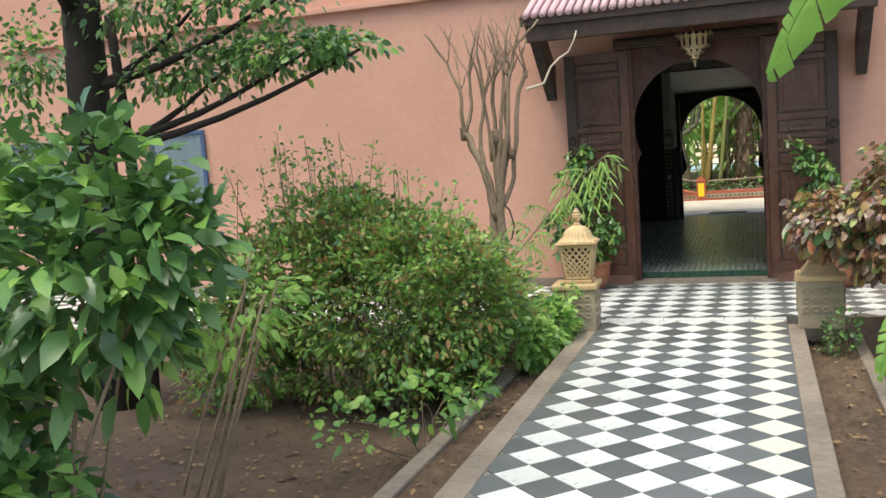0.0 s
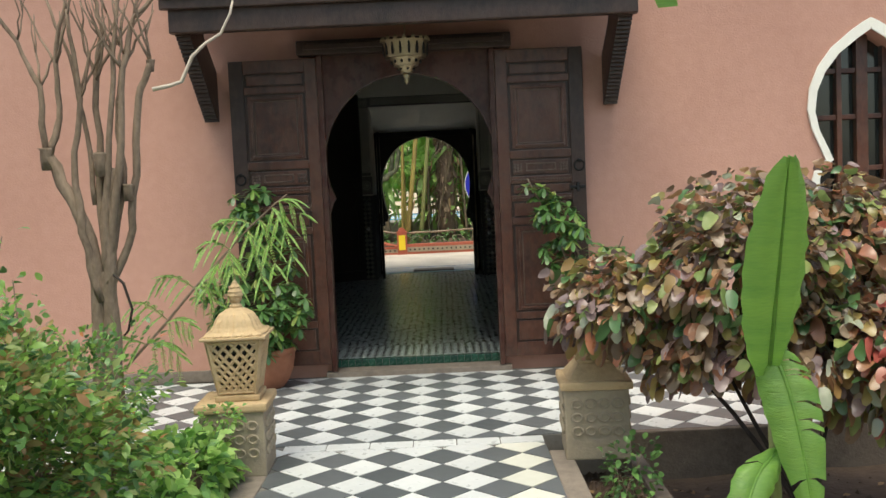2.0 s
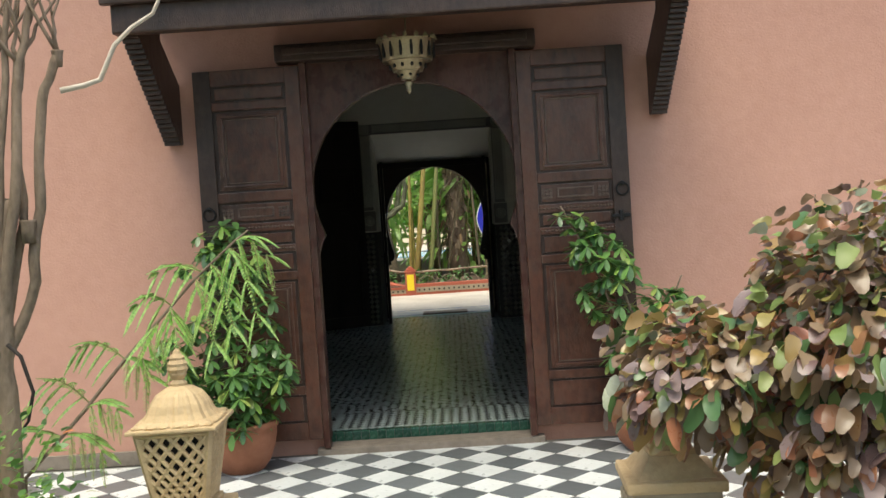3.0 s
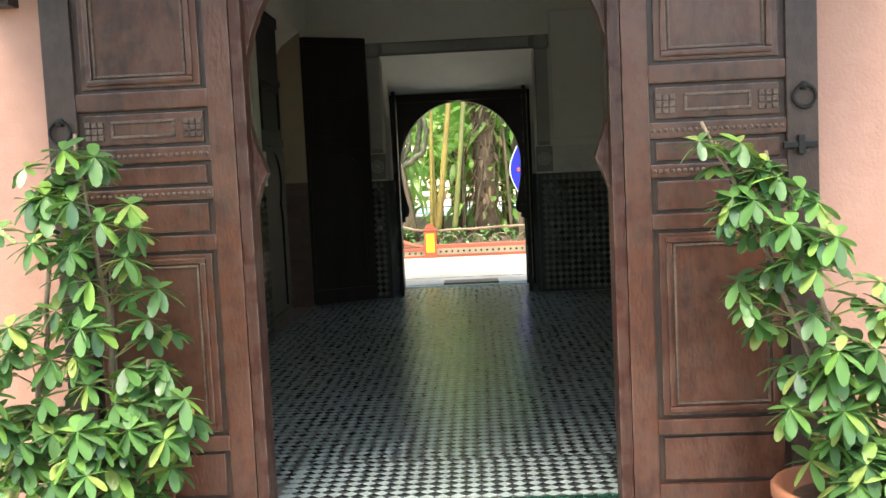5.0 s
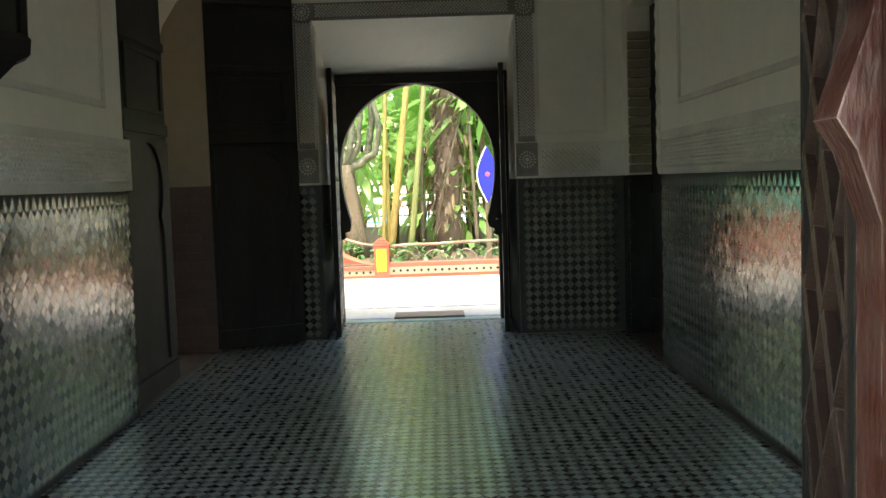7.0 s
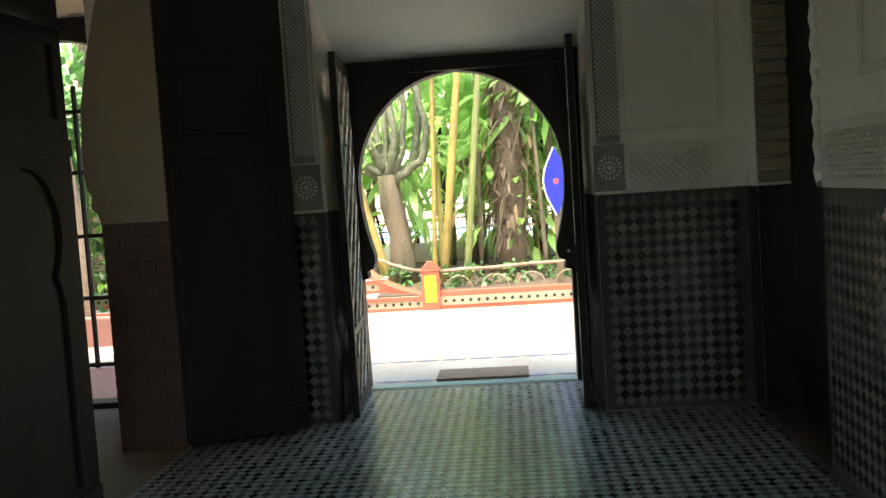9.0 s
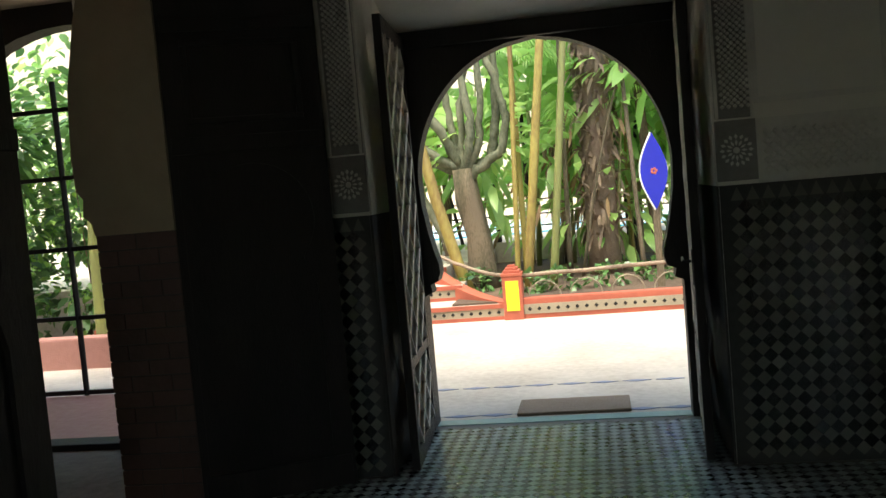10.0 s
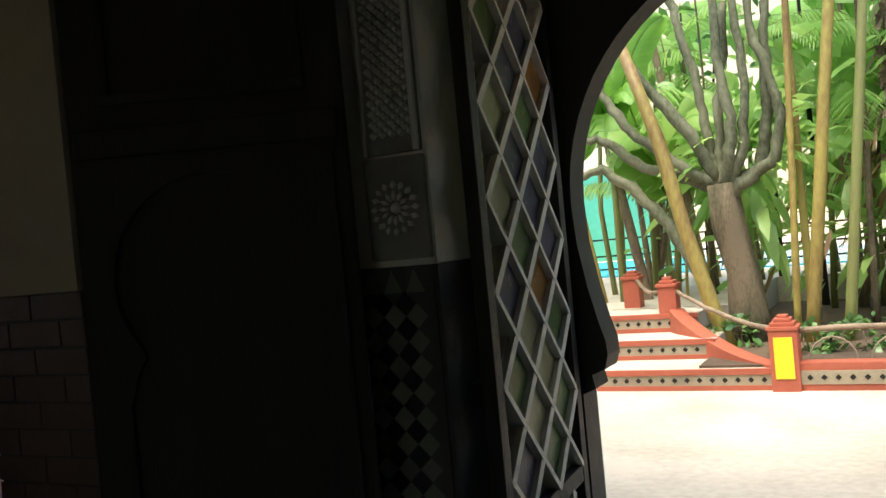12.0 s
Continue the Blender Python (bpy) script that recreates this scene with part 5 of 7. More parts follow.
def bare_tree(at):
    """Two pollarded trunks; kinked limbs that fork into crooked twigs, with sawn stubs on the way."""
    rng = np.random.default_rng(7)
    t = thing("bare_tree", "pollarded bare grey-brown tree with thin twigs", "tree", at=at)

    def wander(a, b, n, amp):
        a, b = Vector(a), Vector(b)
        return [a.lerp(b, i / n) + (Vector(rng.normal(0, amp, 3)) if 0 < i < n else Vector((0, 0, 0))) for i in range(n + 1)]

    def knob(p, r):
        q = Vector(p)
        part("stub", tube(bmesh.new(), [q - Vector((0, 0, r * 2.5)), q - Vector((0, 0, r * 1.0)), q, q + Vector((0, 0, r * 0.3))], r * 0.75, r * 1.0, 10, 0.16, rng), BARK, t, smooth=True)

    def limb(path, r0, r1, name="limb"):
        pts = []
        for a, b in zip(path, path[1:]):
            pts += wander(a, b, 4, 0.006)[:-1]
        pts.append(Vector(path[-1]))
        part(name, tube(bmesh.new(), pts, r0 * 0.78, r1 * 0.8, 8, 0.16, rng), BARK, t, smooth=True)

    def twigs(p, n, reach, r):
        for i in range(n):
            d = Vector((rng.uniform(-0.5, 0.5), rng.uniform(-0.4, 0.4), rng.uniform(0.6, 1.0))).normalized()
            L = reach * rng.uniform(0.6, 1.2)
            mid = Vector(p) + d * L * 0.45
            d2 = (d + Vector((rng.uniform(-0.5, 0.5), rng.uniform(-0.3, 0.3), 0.25))).normalized()
            end = mid + d2 * L * 0.55
            part("twig", tube(bmesh.new(), wander(p, mid, 3, 0.008) + wander(mid, end, 3, 0.01)[1:], r, r * 0.35, 6), BARK, t, smooth=True)
            if i % 2 == 0:
                d3 = (d - d2 * 0.6 + Vector((0, 0, 0.4))).normalized()
                part("twig", tube(bmesh.new(), wander(mid, mid + d3 * L * 0.45, 3, 0.01), r * 0.6, r * 0.25, 5), BARK, t, smooth=True)

    limb([(0.02, 0, -0.02), (0.04, 0, 0.6), (0.05, 0, 1.3), (0.07, 0, 1.75), (0.13, 0, 2.1)], 0.078, 0.05, "trunk")
    limb([(-0.02, -0.02, 0.0), (-0.03, -0.02, 0.9), (0.0, -0.02, 1.55), (-0.08, -0.02, 1.85), (-0.24, -0.02, 2.2)], 0.06, 0.042, "trunk")
    knob((-0.24, -0.02, 2.22), 0.045)
    knob((0.07, -0.03, 2.18), 0.048)
    knob((0.2, 0.0, 2.0), 0.035)
    limb([(-0.24, -0.02, 2.16), (-0.26, 0, 2.58), (-0.37, 0, 2.84), (-0.57, 0, 3.13)], 0.026, 0.01)
    limb([(-0.22, -0.02, 2.2), (-0.17, 0.02, 2.4), (-0.17, 0.02, 2.7), (-0.08, 0.02, 3.12)], 0.03, 0.012)
    limb([(0.04, 0.02, 1.5), (0.03, 0.03, 2.0), (0.05, 0.03, 2.6), (0.11, 0.02, 2.9), (0.05, 0, 3.15)], 0.034, 0.012)
    limb([(0.06, -0.02, 1.55), (0.17, -0.03, 2.1), (0.22, -0.02, 2.66), (0.3, 0, 2.95), (0.52, 0, 3.15)], 0.034, 0.012)
    limb([(0.05, 0.02, 1.4), (0.2, 0.03, 1.75), (0.25, 0.03, 2.15), (0.29, 0.02, 2.5), (0.37, 0.02, 2.7)], 0.032, 0.022)
    limb([(0.05, -0.03, 1.45), (0.11, -0.04, 2.1), (0.18, -0.04, 2.75), (0.25, -0.04, 3.15)], 0.03, 0.012)
    limb([(0.02, -0.03, 1.35), (-0.06, -0.05, 1.75), (-0.08, -0.04, 2.1), (-0.02, -0.04, 2.5), (-0.06, -0.04, 3.0)], 0.036, 0.013)
    limb([(0.07, 0.03, 1.6), (0.16, 0.05, 2.0), (0.15, 0.06, 2.4), (0.21, 0.06, 2.75)], 0.03, 0.014)
    limb([(0.0, 0.02, 1.9), (-0.03, 0.05, 2.3), (-0.1, 0.06, 2.75), (-0.22, 0.06, 3.1)], 0.022, 0.009)
    knob((0.37, 0.02, 2.7), 0.024)
    for p, n, L, r in (((-0.26, 0, 2.58), 2, 0.55, 0.009), ((-0.17, 0.02, 2.7), 3, 0.6, 0.009), ((0.05, 0.03, 2.6), 3, 0.7, 0.011), ((0.22, -0.02, 2.66), 3, 0.6, 0.011), ((0.3, 0, 2.95), 2, 0.4, 0.008), ((0.37, 0.02, 2.7), 3, 0.55, 0.01), ((0.18, -0.04, 2.75), 3, 0.55, 0.009), ((-0.02, -0.04, 2.5), 3, 0.55, 0.009), ((0.21, 0.06, 2.75), 3, 0.45, 0.009), ((-0.37, 0, 2.84), 2, 0.35, 0.006)):
        twigs(p, n, L, r)
    part("twig", tube(bmesh.new(), [(0.37, 0.02, 2.54), (0.46, 0.05, 2.56), (0.53, 0.05, 2.58), (0.6, 0.05, 2.72), (0.68, 0.05, 2.79), (0.77, 0.05, 2.84), (0.83, 0.05, 2.95), (0.85, 0.05, 3.02)], 0.013, 0.006, 6), PALETWIG, t, "pale dead twig", smooth=True)
    part("twig", tube(bmesh.new(), [(0.1, -0.05, 1.5), (0.16, -0.07, 1.45), (0.2, -0.07, 1.3), (0.17, -0.07, 1.18), (0.14, -0.06, 1.15)], 0.009, 0.006, 6), BARKD, t, smooth=True)


bare_tree((-2.28, 8.72, -0.3))


def frond(bm_leaf, base, tip, sag, pairs, length, rng, P, A, S):
    """A feather leaf: leaflets in two rows along a bowed rib."""
    base, tip = Vector(base), Vector(tip)
    rib = [base.lerp(tip, i / 8) + Vector((0, 0, sag * math.sin(math.pi * i / 8))) for i in range(9)]
    tube(bm_leaf, rib, 0.004, 0.0015, 4)
    for i in range(pairs):
        f = 0.08 + 0.92 * i / pairs
        q = rib[int(f * 8)].lerp(rib[min(int(f * 8) + 1, 8)], f * 8 - int(f * 8))
        along = (rib[min(int(f * 8) + 1, 8)] - rib[int(f * 8)]).normalized()
        side = along.cross(Vector((0, 0, 1))).normalized()
        for s in (1, -1):
            P.append(q), A.append(side * s + along * 0.35 + Vector((0, 0, -0.35)))
            S.append(length * math.sin(math.pi * (0.12 + 0.8 * f)) * rng.uniform(0.85, 1.1))


def feather_sapling():
    """A thin leaning stem; each leaf has several side ribs, each with two rows of tiny leaflets."""
    rng = np.random.default_rng(19)
    t = thing("feathery_sapling", "feathery-leaved bright green sapling leaning over the lantern", "sapling", at=(-2.1, 8.98, -0.3))
    part("stem", tube(bmesh.new(), [(-0.25, 0, 0), (-0.2, 0, 0.86), (0.08, 0, 1.14), (0.29, 0, 1.37), (0.51, 0, 1.59), (0.63, 0, 1.71), (0.81, 0, 1.86), (0.88, 0, 1.91)], 0.011, 0.004, 6), BARK, t, smooth=True)
    ribs, P, A, S = bmesh.new(), [], [], []
    for base, tip, sag, k in (((0.81, 0, 1.86), (0.96, 0, 1.78), 0.07, 3), ((0.78, 0, 1.84), (0.9, -0.04, 1.52), 0.09, 4), ((0.7, 0, 1.77), (0.8, -0.08, 1.48), 0.08, 4), ((0.63, 0, 1.71), (0.72, -0.1, 1.42), 0.06, 3), ((0.66, 0, 1.74), (0.45, 0.02, 1.74), 0.04, 4),
                              ((0.51, 0, 1.59), (0.56, -0.1, 1.4), 0.05, 4), ((0.51, 0, 1.6), (0.34, 0.05, 1.6), 0.05, 4), ((0.45, 0, 1.52), (0.4, -0.12, 1.38), 0.03, 3), ((0.29, 0, 1.37), (0.05, 0.08, 1.42), 0.05, 5), ((0.29, 0, 1.37), (0.42, -0.1, 1.3), 0.05, 3), ((0.12, 0, 1.18), (-0.1, 0.05, 1.28), 0.04, 5), ((0.1, 0, 1.16), (0.28, -0.1, 1.16), 0.04, 4),
                              ((-0.02, 0, 1.04), (-0.22, -0.08, 1.06), 0.04, 4), ((0.0, 0, 1.05), (0.2, -0.1, 0.98), 0.04, 4)):
        base, tip = Vector(base), Vector(tip)
        along = (tip - base).normalized()
        side = along.cross(Vector((0.1, -0.8, 0.5))).normalized()
        for i in range(k):
            f = 0.15 + 0.8 * i / max(1, k - 1)
            q = base.lerp(tip, f) + Vector((0, 0, sag * math.sin(math.pi * f)))
            L = (0.13 + 0.04 * rng.random()) * (1.1 - 0.35 * f)
            for s in (1, -1):
                frond(ribs, q, q + side * s * L * 0.6 + along * L * 0.6 + Vector((0, rng.uniform(-0.03, 0.03), -0.09)), 0.015, 24, 0.022, rng, P, A, S)
        frond(ribs, base, tip + along * 0.05, sag, 30, 0.026, rng, P, A, S)
    part("ribs", ribs, STALKG, t)
    S = np.array(S)
    link("foliage", leaf_mesh("foliage", np.array(P), np.array(A), S, S * 0.55, rng, 0.1, 0.12), LSUN, t)


feather_sapling()


def banana_leaf(bm, base, tip, sag, width, rng, torn=0.25, turn=0.0):
    """A long blade either side of a thick midrib, wavy and torn at its edge."""
    base, tip = Vector(base), Vector(tip)
    n = 22
    rib = [base.lerp(tip, i / n) + Vector((0, 0, sag * math.sin(math.pi * (i / n) ** 1.2))) for i in range(n + 1)]
    along = (tip - base).normalized()
    side0 = along.cross(Vector((0, -1, 0.35))).normalized()
    side0 = Matrix.Rotation(turn, 3, along) @ side0
    up = side0.cross(along).normalized()
    for s in (1, -1):
        prev = None
        for i in range(n + 1):
            f = i / n
            w = width * 0.5 * (math.sin(math.pi * min(1, f * 0.94 + 0.05)) ** 0.55)
            edge = rib[i] + side0 * s * w * (1 + rng.uniform(-0.05, 0.03)) - up * w * 0.25 + along * w * 0.25 + up * 0.012 * math.sin(i * 2.1)
            mid = rib[i] + side0 * s * w * 0.5 + up * 0.02
            row = [bm.verts.new(q) for q in (rib[i], mid, edge)]
            if prev:
                if rng.random() < torn:
                    gap = [bm.verts.new(q) for q in (prev[0].co, prev[1].co * 0.85 + rib[i] * 0.15, edge * 0.55 + prev[2].co * 0.45 - up * 0.02)]
                    bm.faces.new((gap[0], row[0], row[1], gap[1]))
                    bm.faces.new((gap[1], row[1], row[2], gap[2]))
                else:
                    bm.faces.new((prev[0], row[0], row[1], prev[1]))
                    bm.faces.new((prev[1], row[1], row[2], prev[2]))
            prev = row
    tube(bm, rib, 0.012 * (width / 0.25) ** 0.5, 0.004, 5)


def banana_plant(name, label, at, stalk, r, leaves, seed, mat=None, group="", leafmat=None):
    rng = np.random.default_rng(seed)
    t = thing(name, label, "banana plant", group, at=at)
    part("stalk", tube(bmesh.new(), stalk, r, r * 0.6, 10, 0.05, rng), mat or STALKG, t, smooth=True)
    for base, tip, sag, width, turn in leaves:
        bm = bmesh.new()
        banana_leaf(bm, base, tip, sag, width, rng, 0.03 if tip[2] > base[2] else 0.25, turn)
        part("leaf", bm, leafmat or LBANANA, t, smooth=True)
    return t


banana_plant("banana_plant", "young banana plant with one upright and drooping torn leaves", (1.1, 7.3, -0.3), [(0, 0, 0), (-0.02, -0.02, 0.5), (-0.04, 0.0, 1.2)], 0.028,
             [((-0.05, -0.02, 1.05), (-0.12, -0.5, 1.98), -0.02, 0.27, 0.1), ((-0.04, 0.0, 1.22), (0.06, -0.22, 0.5), 0.14, 0.23, 0.25), ((-0.03, -0.05, 0.75), (-0.3, -0.3, 0.28), 0.14, 0.17, 0.0)], 41)
banana_plant("banana_plant", "tall banana plant with a thick yellow-green stalk", (1.0, 4.5, -0.3), [(0, 0, 0), (-0.05, 0, 0.7), (-0.12, 0, 1.5), (-0.2, 0.02, 2.3), (-0.24, 0.03, 2.9)], 0.1,
             [((-0.2, 0.05, 2.85), (-0.86, 0.7, 2.28), 0.22, 0.42, 0.4), ((-0.24, 0, 2.9), (0.9, -0.3, 3.0), 0.35, 0.5, 0.1), ((-0.24, 0, 2.9), (-0.7, -1.4, 3.1), 0.4, 0.5, 0.1)], 42, BSTEM)

banana_plant("banana_plant", "banana plant with bright leaves reaching over the bed", (2.75, 7.5, -0.3), [(0, 0, 0), (0.02, 0, 1.2), (0, 0, 2.5)], 0.07,
             [((0, 0, 2.5), (-1.05, -0.1, 2.42), 0.12, 0.26, 0.5), ((0, 0, 2.3), (-0.72, 0.05, 1.97), 0.1, 0.26, 0.5), ((0, 0, 2.45), (0.8, 0.5, 2.8), 0.2, 0.4, 0.1)], 43, BSTEM, leafmat=LSUN)


def dark_tree(at):
    rng = np.random.default_rng(23)
    t = thing("dark_trunk_tree", "dark-trunked tree with leafy low branches and an added high shading crown", "tree", at=at)
    part("trunk", tube(bmesh.new(), [(0, 0, -0.05), (0.02, 0, 1), (0, 0, 2.2), (0.04, 0, 3.6), (0.0, 0.1, 5.5)], 0.21, 0.14, 12, 0.06, rng), BARKD, t, smooth=True)
    lobes = [((0.9, 0.1, 2.95), (0.75, 0.5, 0.35)), ((1.6, 0.1, 3.0), (0.8, 0.5, 0.3)), ((2.2, 0.0, 2.95), (0.6, 0.4, 0.16)), ((-0.6, 0, 3.1), (0.7, 0.5, 0.5)), ((0.6, 0.1, 3.5), (0.9, 0.6, 0.4)), ((1.6, 0, 3.5), (0.8, 0.6, 0.35)), ((-0.4, -0.2, 2.3), (0.6, 0.4, 0.35)), ((0.6, 0, 5.2), (1.8, 1.6, 0.9))]
    for c, r in lobes:
        z = max(c[2] - 0.7, 1.6)
        part("limb", tube(bmesh.new(), curve_pts((0, 0, z), Vector(c) + Vector((r[0] * 0.6, 0, -0.05)), (0, 0, -0.1)), 0.045, 0.012, 7), BARKD, t, smooth=True)
    part("limb", tube(bmesh.new(), curve_pts((0.35, 0, -0.02), (0.3, 0, 3.4), (0.06, 0, 0)), 0.06, 0.04, 8), BARKD, t, smooth=True)
    for m, n in ((LGREEN, 2600), (LDARK, 2200), (LLIGHT, 900)):
        P, A = zip(*[cloud(rng, n // len(lobes), c, r, 0.2, 0.5, 2.5) for c, r in lobes])
        P, A = np.concatenate(P), np.concatenate(A) + rng.normal(0, 0.5, (len(P) * (n // len(lobes)), 3))
        s = 0.075 * rng.uniform(0.6, 1.2, len(P))
        link("crown", leaf_mesh("crown", P, A, s, s * 0.6, rng, 0.3), m, t)

    # added crown and limb, out of view overhead, to shade the soil
    P, A = cloud(rng, 2600, (0.9, -3.4, 5.5), (2.7, 2.7, 0.8), 0.1)
    s = 0.24 * rng.uniform(0.6, 1.2, len(P))
    link("crown", leaf_mesh("crown", P, A, s, s * 0.6, rng, 0.3), LGREEN, t)
    part("limb", tube(bmesh.new(), curve_pts((0, 0, 3.4), (0.9, -3.4, 5.5), (0, 0, 0.3)), 0.09, 0.03, 8), BARKD, t, smooth=True)


dark_tree((-5.35, 7.0, -0.35))
# framed boards on the facade behind the bushes
for x in (-7.48, -10.0):
    nb = thing("framed_board", "blue framed board fixed to the coral wall", "notice board", "blue framed boards", at=(x, 11.40, 1.25))
    part("back_panel", B(-0.38, 0.38, -0.015, 0.018, 0, 0.95), BOARDGLASS, nb, "grey-green glazed panel")
    part("frame", moulding(-0.44, 0.44, -0.05, 1.0, 0.06, 0.04), BLUEG, nb)

# fallen leaves on the soil
rngs = np.random.default_rng(77)
N = 1500
P = np.stack([rngs.uniform(-6, 3, N), rngs.uniform(3.5, 9, N), np.full(N, -0.27)], 1)
P = P[((P[:, 0] < -1.55) | (P[:, 0] > 0.42)) & (np.abs(P[:, 0] + 1.94) > 0.1)]
P[:, 2] = [soil_z(x, y) + 0.02 for x, y, z in P]
A = rngs.normal(0, 1, P.shape) * (1, 1, 0.12)
litter = link("leaf_litter", leaf_mesh("leaf_litter", P, A, rngs.uniform(0.03, 0.075, len(P)), 0.03, rngs, 0.0, 0.25), DRY)
tagged(litter, "fallen dry leaves scattered on the soil", "leaf litter", kind="stuff")

v, f = [], []
for k in range(5200):
    x, y = rngs.uniform(-4.5, 3.0), rngs.uniform(3.5, 9.1)
    if -1.55 < x < 0.43 or abs(x + 1.94) < 0.09 or abs(x - 0.85) < 0.08:
        continue
    if k % 2:
        x = rngs.uniform(0.43, 0.8) if k % 4 == 1 else rngs.uniform(-1.86, -1.56)
    z = soil_z(x, y)
    r = 0.008 + 0.045 * rngs.random() ** 2.2
    q = len(v)
    for dx, dy, dz in ((1, 0, 0), (0, 1, 0), (-1, 0, 0), (0, -1, 0), (0, 0, 0.8)):
        v.append((x + r * dx * rngs.uniform(0.7, 1.3), y + r * dy * rngs.uniform(0.7, 1.3), z - 0.004 + r * dz))
    f += [(q + a, q + (a + 1) % 4, q + 4) for a in range(4)]
me = bpy.data.meshes.new("soil_clods")
me.from_pydata(v, [], f)
tagged(link("soil_clods", me, SOIL), "loose clods of dark garden soil", "soil", kind="stuff")

# ---- beyond the inner gate ----
def outside():
    bm = B(-1.12, 14, 23.7, 23.84, 0.05, 0.33, bevel=0.012)
    pw = tagged(part("planter_wall", bm, REDP), "low red rendered planter wall with a tile strip", "planter wall")
    part("tile_strip", B(-1.12, 14, 23.692, 23.7, 0.16, 0.265), SANDGREY, pw)
    dm = diamond_mesh("inlay", 0.055, 0.004)
    for i in range(60):
        ob = link("inlay", dm, IRON, pw)
        ob.matrix_basis = pose(-1.05 + i * 0.1, 23.688, 0.213, 90, 0, 0)
    pl = thing("sign_pillar", "red gate pillar with a yellow panel", "pillar", at=(-1.22, 23.76, F))
    part("shaft", B(-0.105, 0.105, -0.105, 0.105, -0.05, 0.47, bevel=0.008), REDP, pl)
    for i, (r, z) in enumerate(((0.115, 0.47), (0.09, 0.5), (0.065, 0.53), (0.04, 0.555))):
        part("cap_step", B(-r, r, -r, r, z, z + 0.03, bevel=0.006), REDP, pl)
    part("panel", B(-0.07, 0.07, -0.115, -0.105, 0.1, 0.42, bevel=0.003), YELLOW, pl, "plain bright yellow panel")
    for i, (y0, z1) in enumerate(((23.74, 0.28), (24.29, 0.45), (24.84, 0.62))):
        st = thing("garden_step", "pale step with red edges and tiled riser", "step", "garden steps", at=(-3.1, y0, 0))
        x1 = 1.77 if i == 0 else (1.25 if i == 1 else 1.0)
        part("tread", B(-3, x1, 0.0, 0.62, z1 - 0.17, z1, bevel=0.006), PAVE, st)
        part("nosing", B(-3, x1, -0.02, 0.0, z1 - 0.045, z1 + 0.004, bevel=0.004), REDP, st)
        part("foot_band", B(-3, x1, -0.016, 0.0, z1 - 0.17, z1 - 0.13, bevel=0.003), REDP, st)
        part("riser_tile", B(-3, x1, -0.008, 0.0, z1 - 0.13, z1 - 0.045), SANDGREY, st)
        for k in range(40):
            ob = link("inlay", dm, IRON, st)
            ob.matrix_basis = pose(x1 - 0.06 - k * 0.1, -0.011, z1 - 0.087, 90, 0, 0)
    # sloping curved wall from the upper post down to the pillar
    bm = bmesh.new()
    n = 14
    rows = []
    for i in range(n + 1):
        f = i / n
        x, y = -2.3 + 1.02 * f, 24.85 - 1.06 * f ** 0.8
        top = 0.30 + 0.36 * (1 - f) ** 1.8
        rows.append([bm.verts.new(q) for q in ((x - 0.05, y - 0.05, 0.0), (x - 0.05, y - 0.05, top), (x + 0.06, y + 0.06, top), (x + 0.06, y + 0.06, 0.0))])
    for a, b in zip(rows, rows[1:]):
        for k in range(3):
            bm.faces.new((a[k], b[k], b[k + 1], a[k + 1]))
    tagged(part("stair_wall", bm, REDP), "red rendered wall sweeping down beside the steps", "wall")
    for x, y, z0, h in ((-2.37, 24.92, 0.4, 0.47), (-2.9, 25.6, 0.55, 0.36)):
        po = thing("stair_post", "red post with stepped cap beside the steps", "post", "stair posts", at=(x, y, z0))
        part("shaft", B(-0.085, 0.085, -0.085, 0.085, 0, h, bevel=0.008), REDP, po)
        for r, z in ((0.1, h), (0.072, h + 0.03), (0.042, h + 0.06)):
            part("cap_step", B(-r, r, -r, r, z, z + 0.03, bevel=0.006), REDP, po)
    rng = np.random.default_rng(8)
    for a, b, s in (((-1.2, 23.79, 0.56), (3.2, 23.94, 0.6), 0.02), ((-1.25, 23.81, 0.56), (-2.3, 24.88, 0.84), -0.06), ((-2.42, 24.95, 0.85), (-2.86, 25.56, 0.92), -0.09)):
        r = tagged(part("rustic_rail", tube(bmesh.new(), [Vector(p) + Vector((0, 0, rng.uniform(-0.008, 0.008))) for p in curve_pts(a, b, (0, 0, s), 12)], 0.022, 0.02, 8), BARK, smooth=True), "rough rustic pole rail between the posts", "rail", "rustic rails")
    for i in range(9):
        x = -0.9 + i * 0.45
        tagged(part("edging_hoop", tube(bmesh.new(), [(x + 0.18 * math.cos(a * 0.393), 23.99, 0.28 + 0.2 * math.sin(a * 0.393)) for a in range(9)], 0.007, 0.007, 6), SANDGREY), "thin grey iron hoop edging in the bed", "hoop", "edging hoops")
    mat = tagged(part("doormat", B(-0.86, -0.15, 19.6, 19.96, F, F + 0.022, bevel=0.006), MATTING), "brown coir doormat outside the inner gate", "doormat")
    for y, sz in ((19.66, 0.11), (20.46, 0.1)):
        me = bpy.data.meshes.new("inlay_tile")
        bm = bmesh.new()
        prism(bm, [(sz, 0), (0, sz * 0.32), (-sz, 0), (0, -sz * 0.32)], "z", 0, 0.003)
        bm.to_mesh(me)
        bm.free()
        for i in range(26):
            ob = link("inlay_tile", me, PAVEBLUE, bpy.data.objects["pavement"])
            ob.location = (-3.3 + i * 0.23, y, F + 0.001)
    # blue lens-shaped board on a post
    sb = thing("board_sign", "cobalt blue lens-shaped board with white edge on a post", "sign", at=(0.365, 24.19, 0.28))
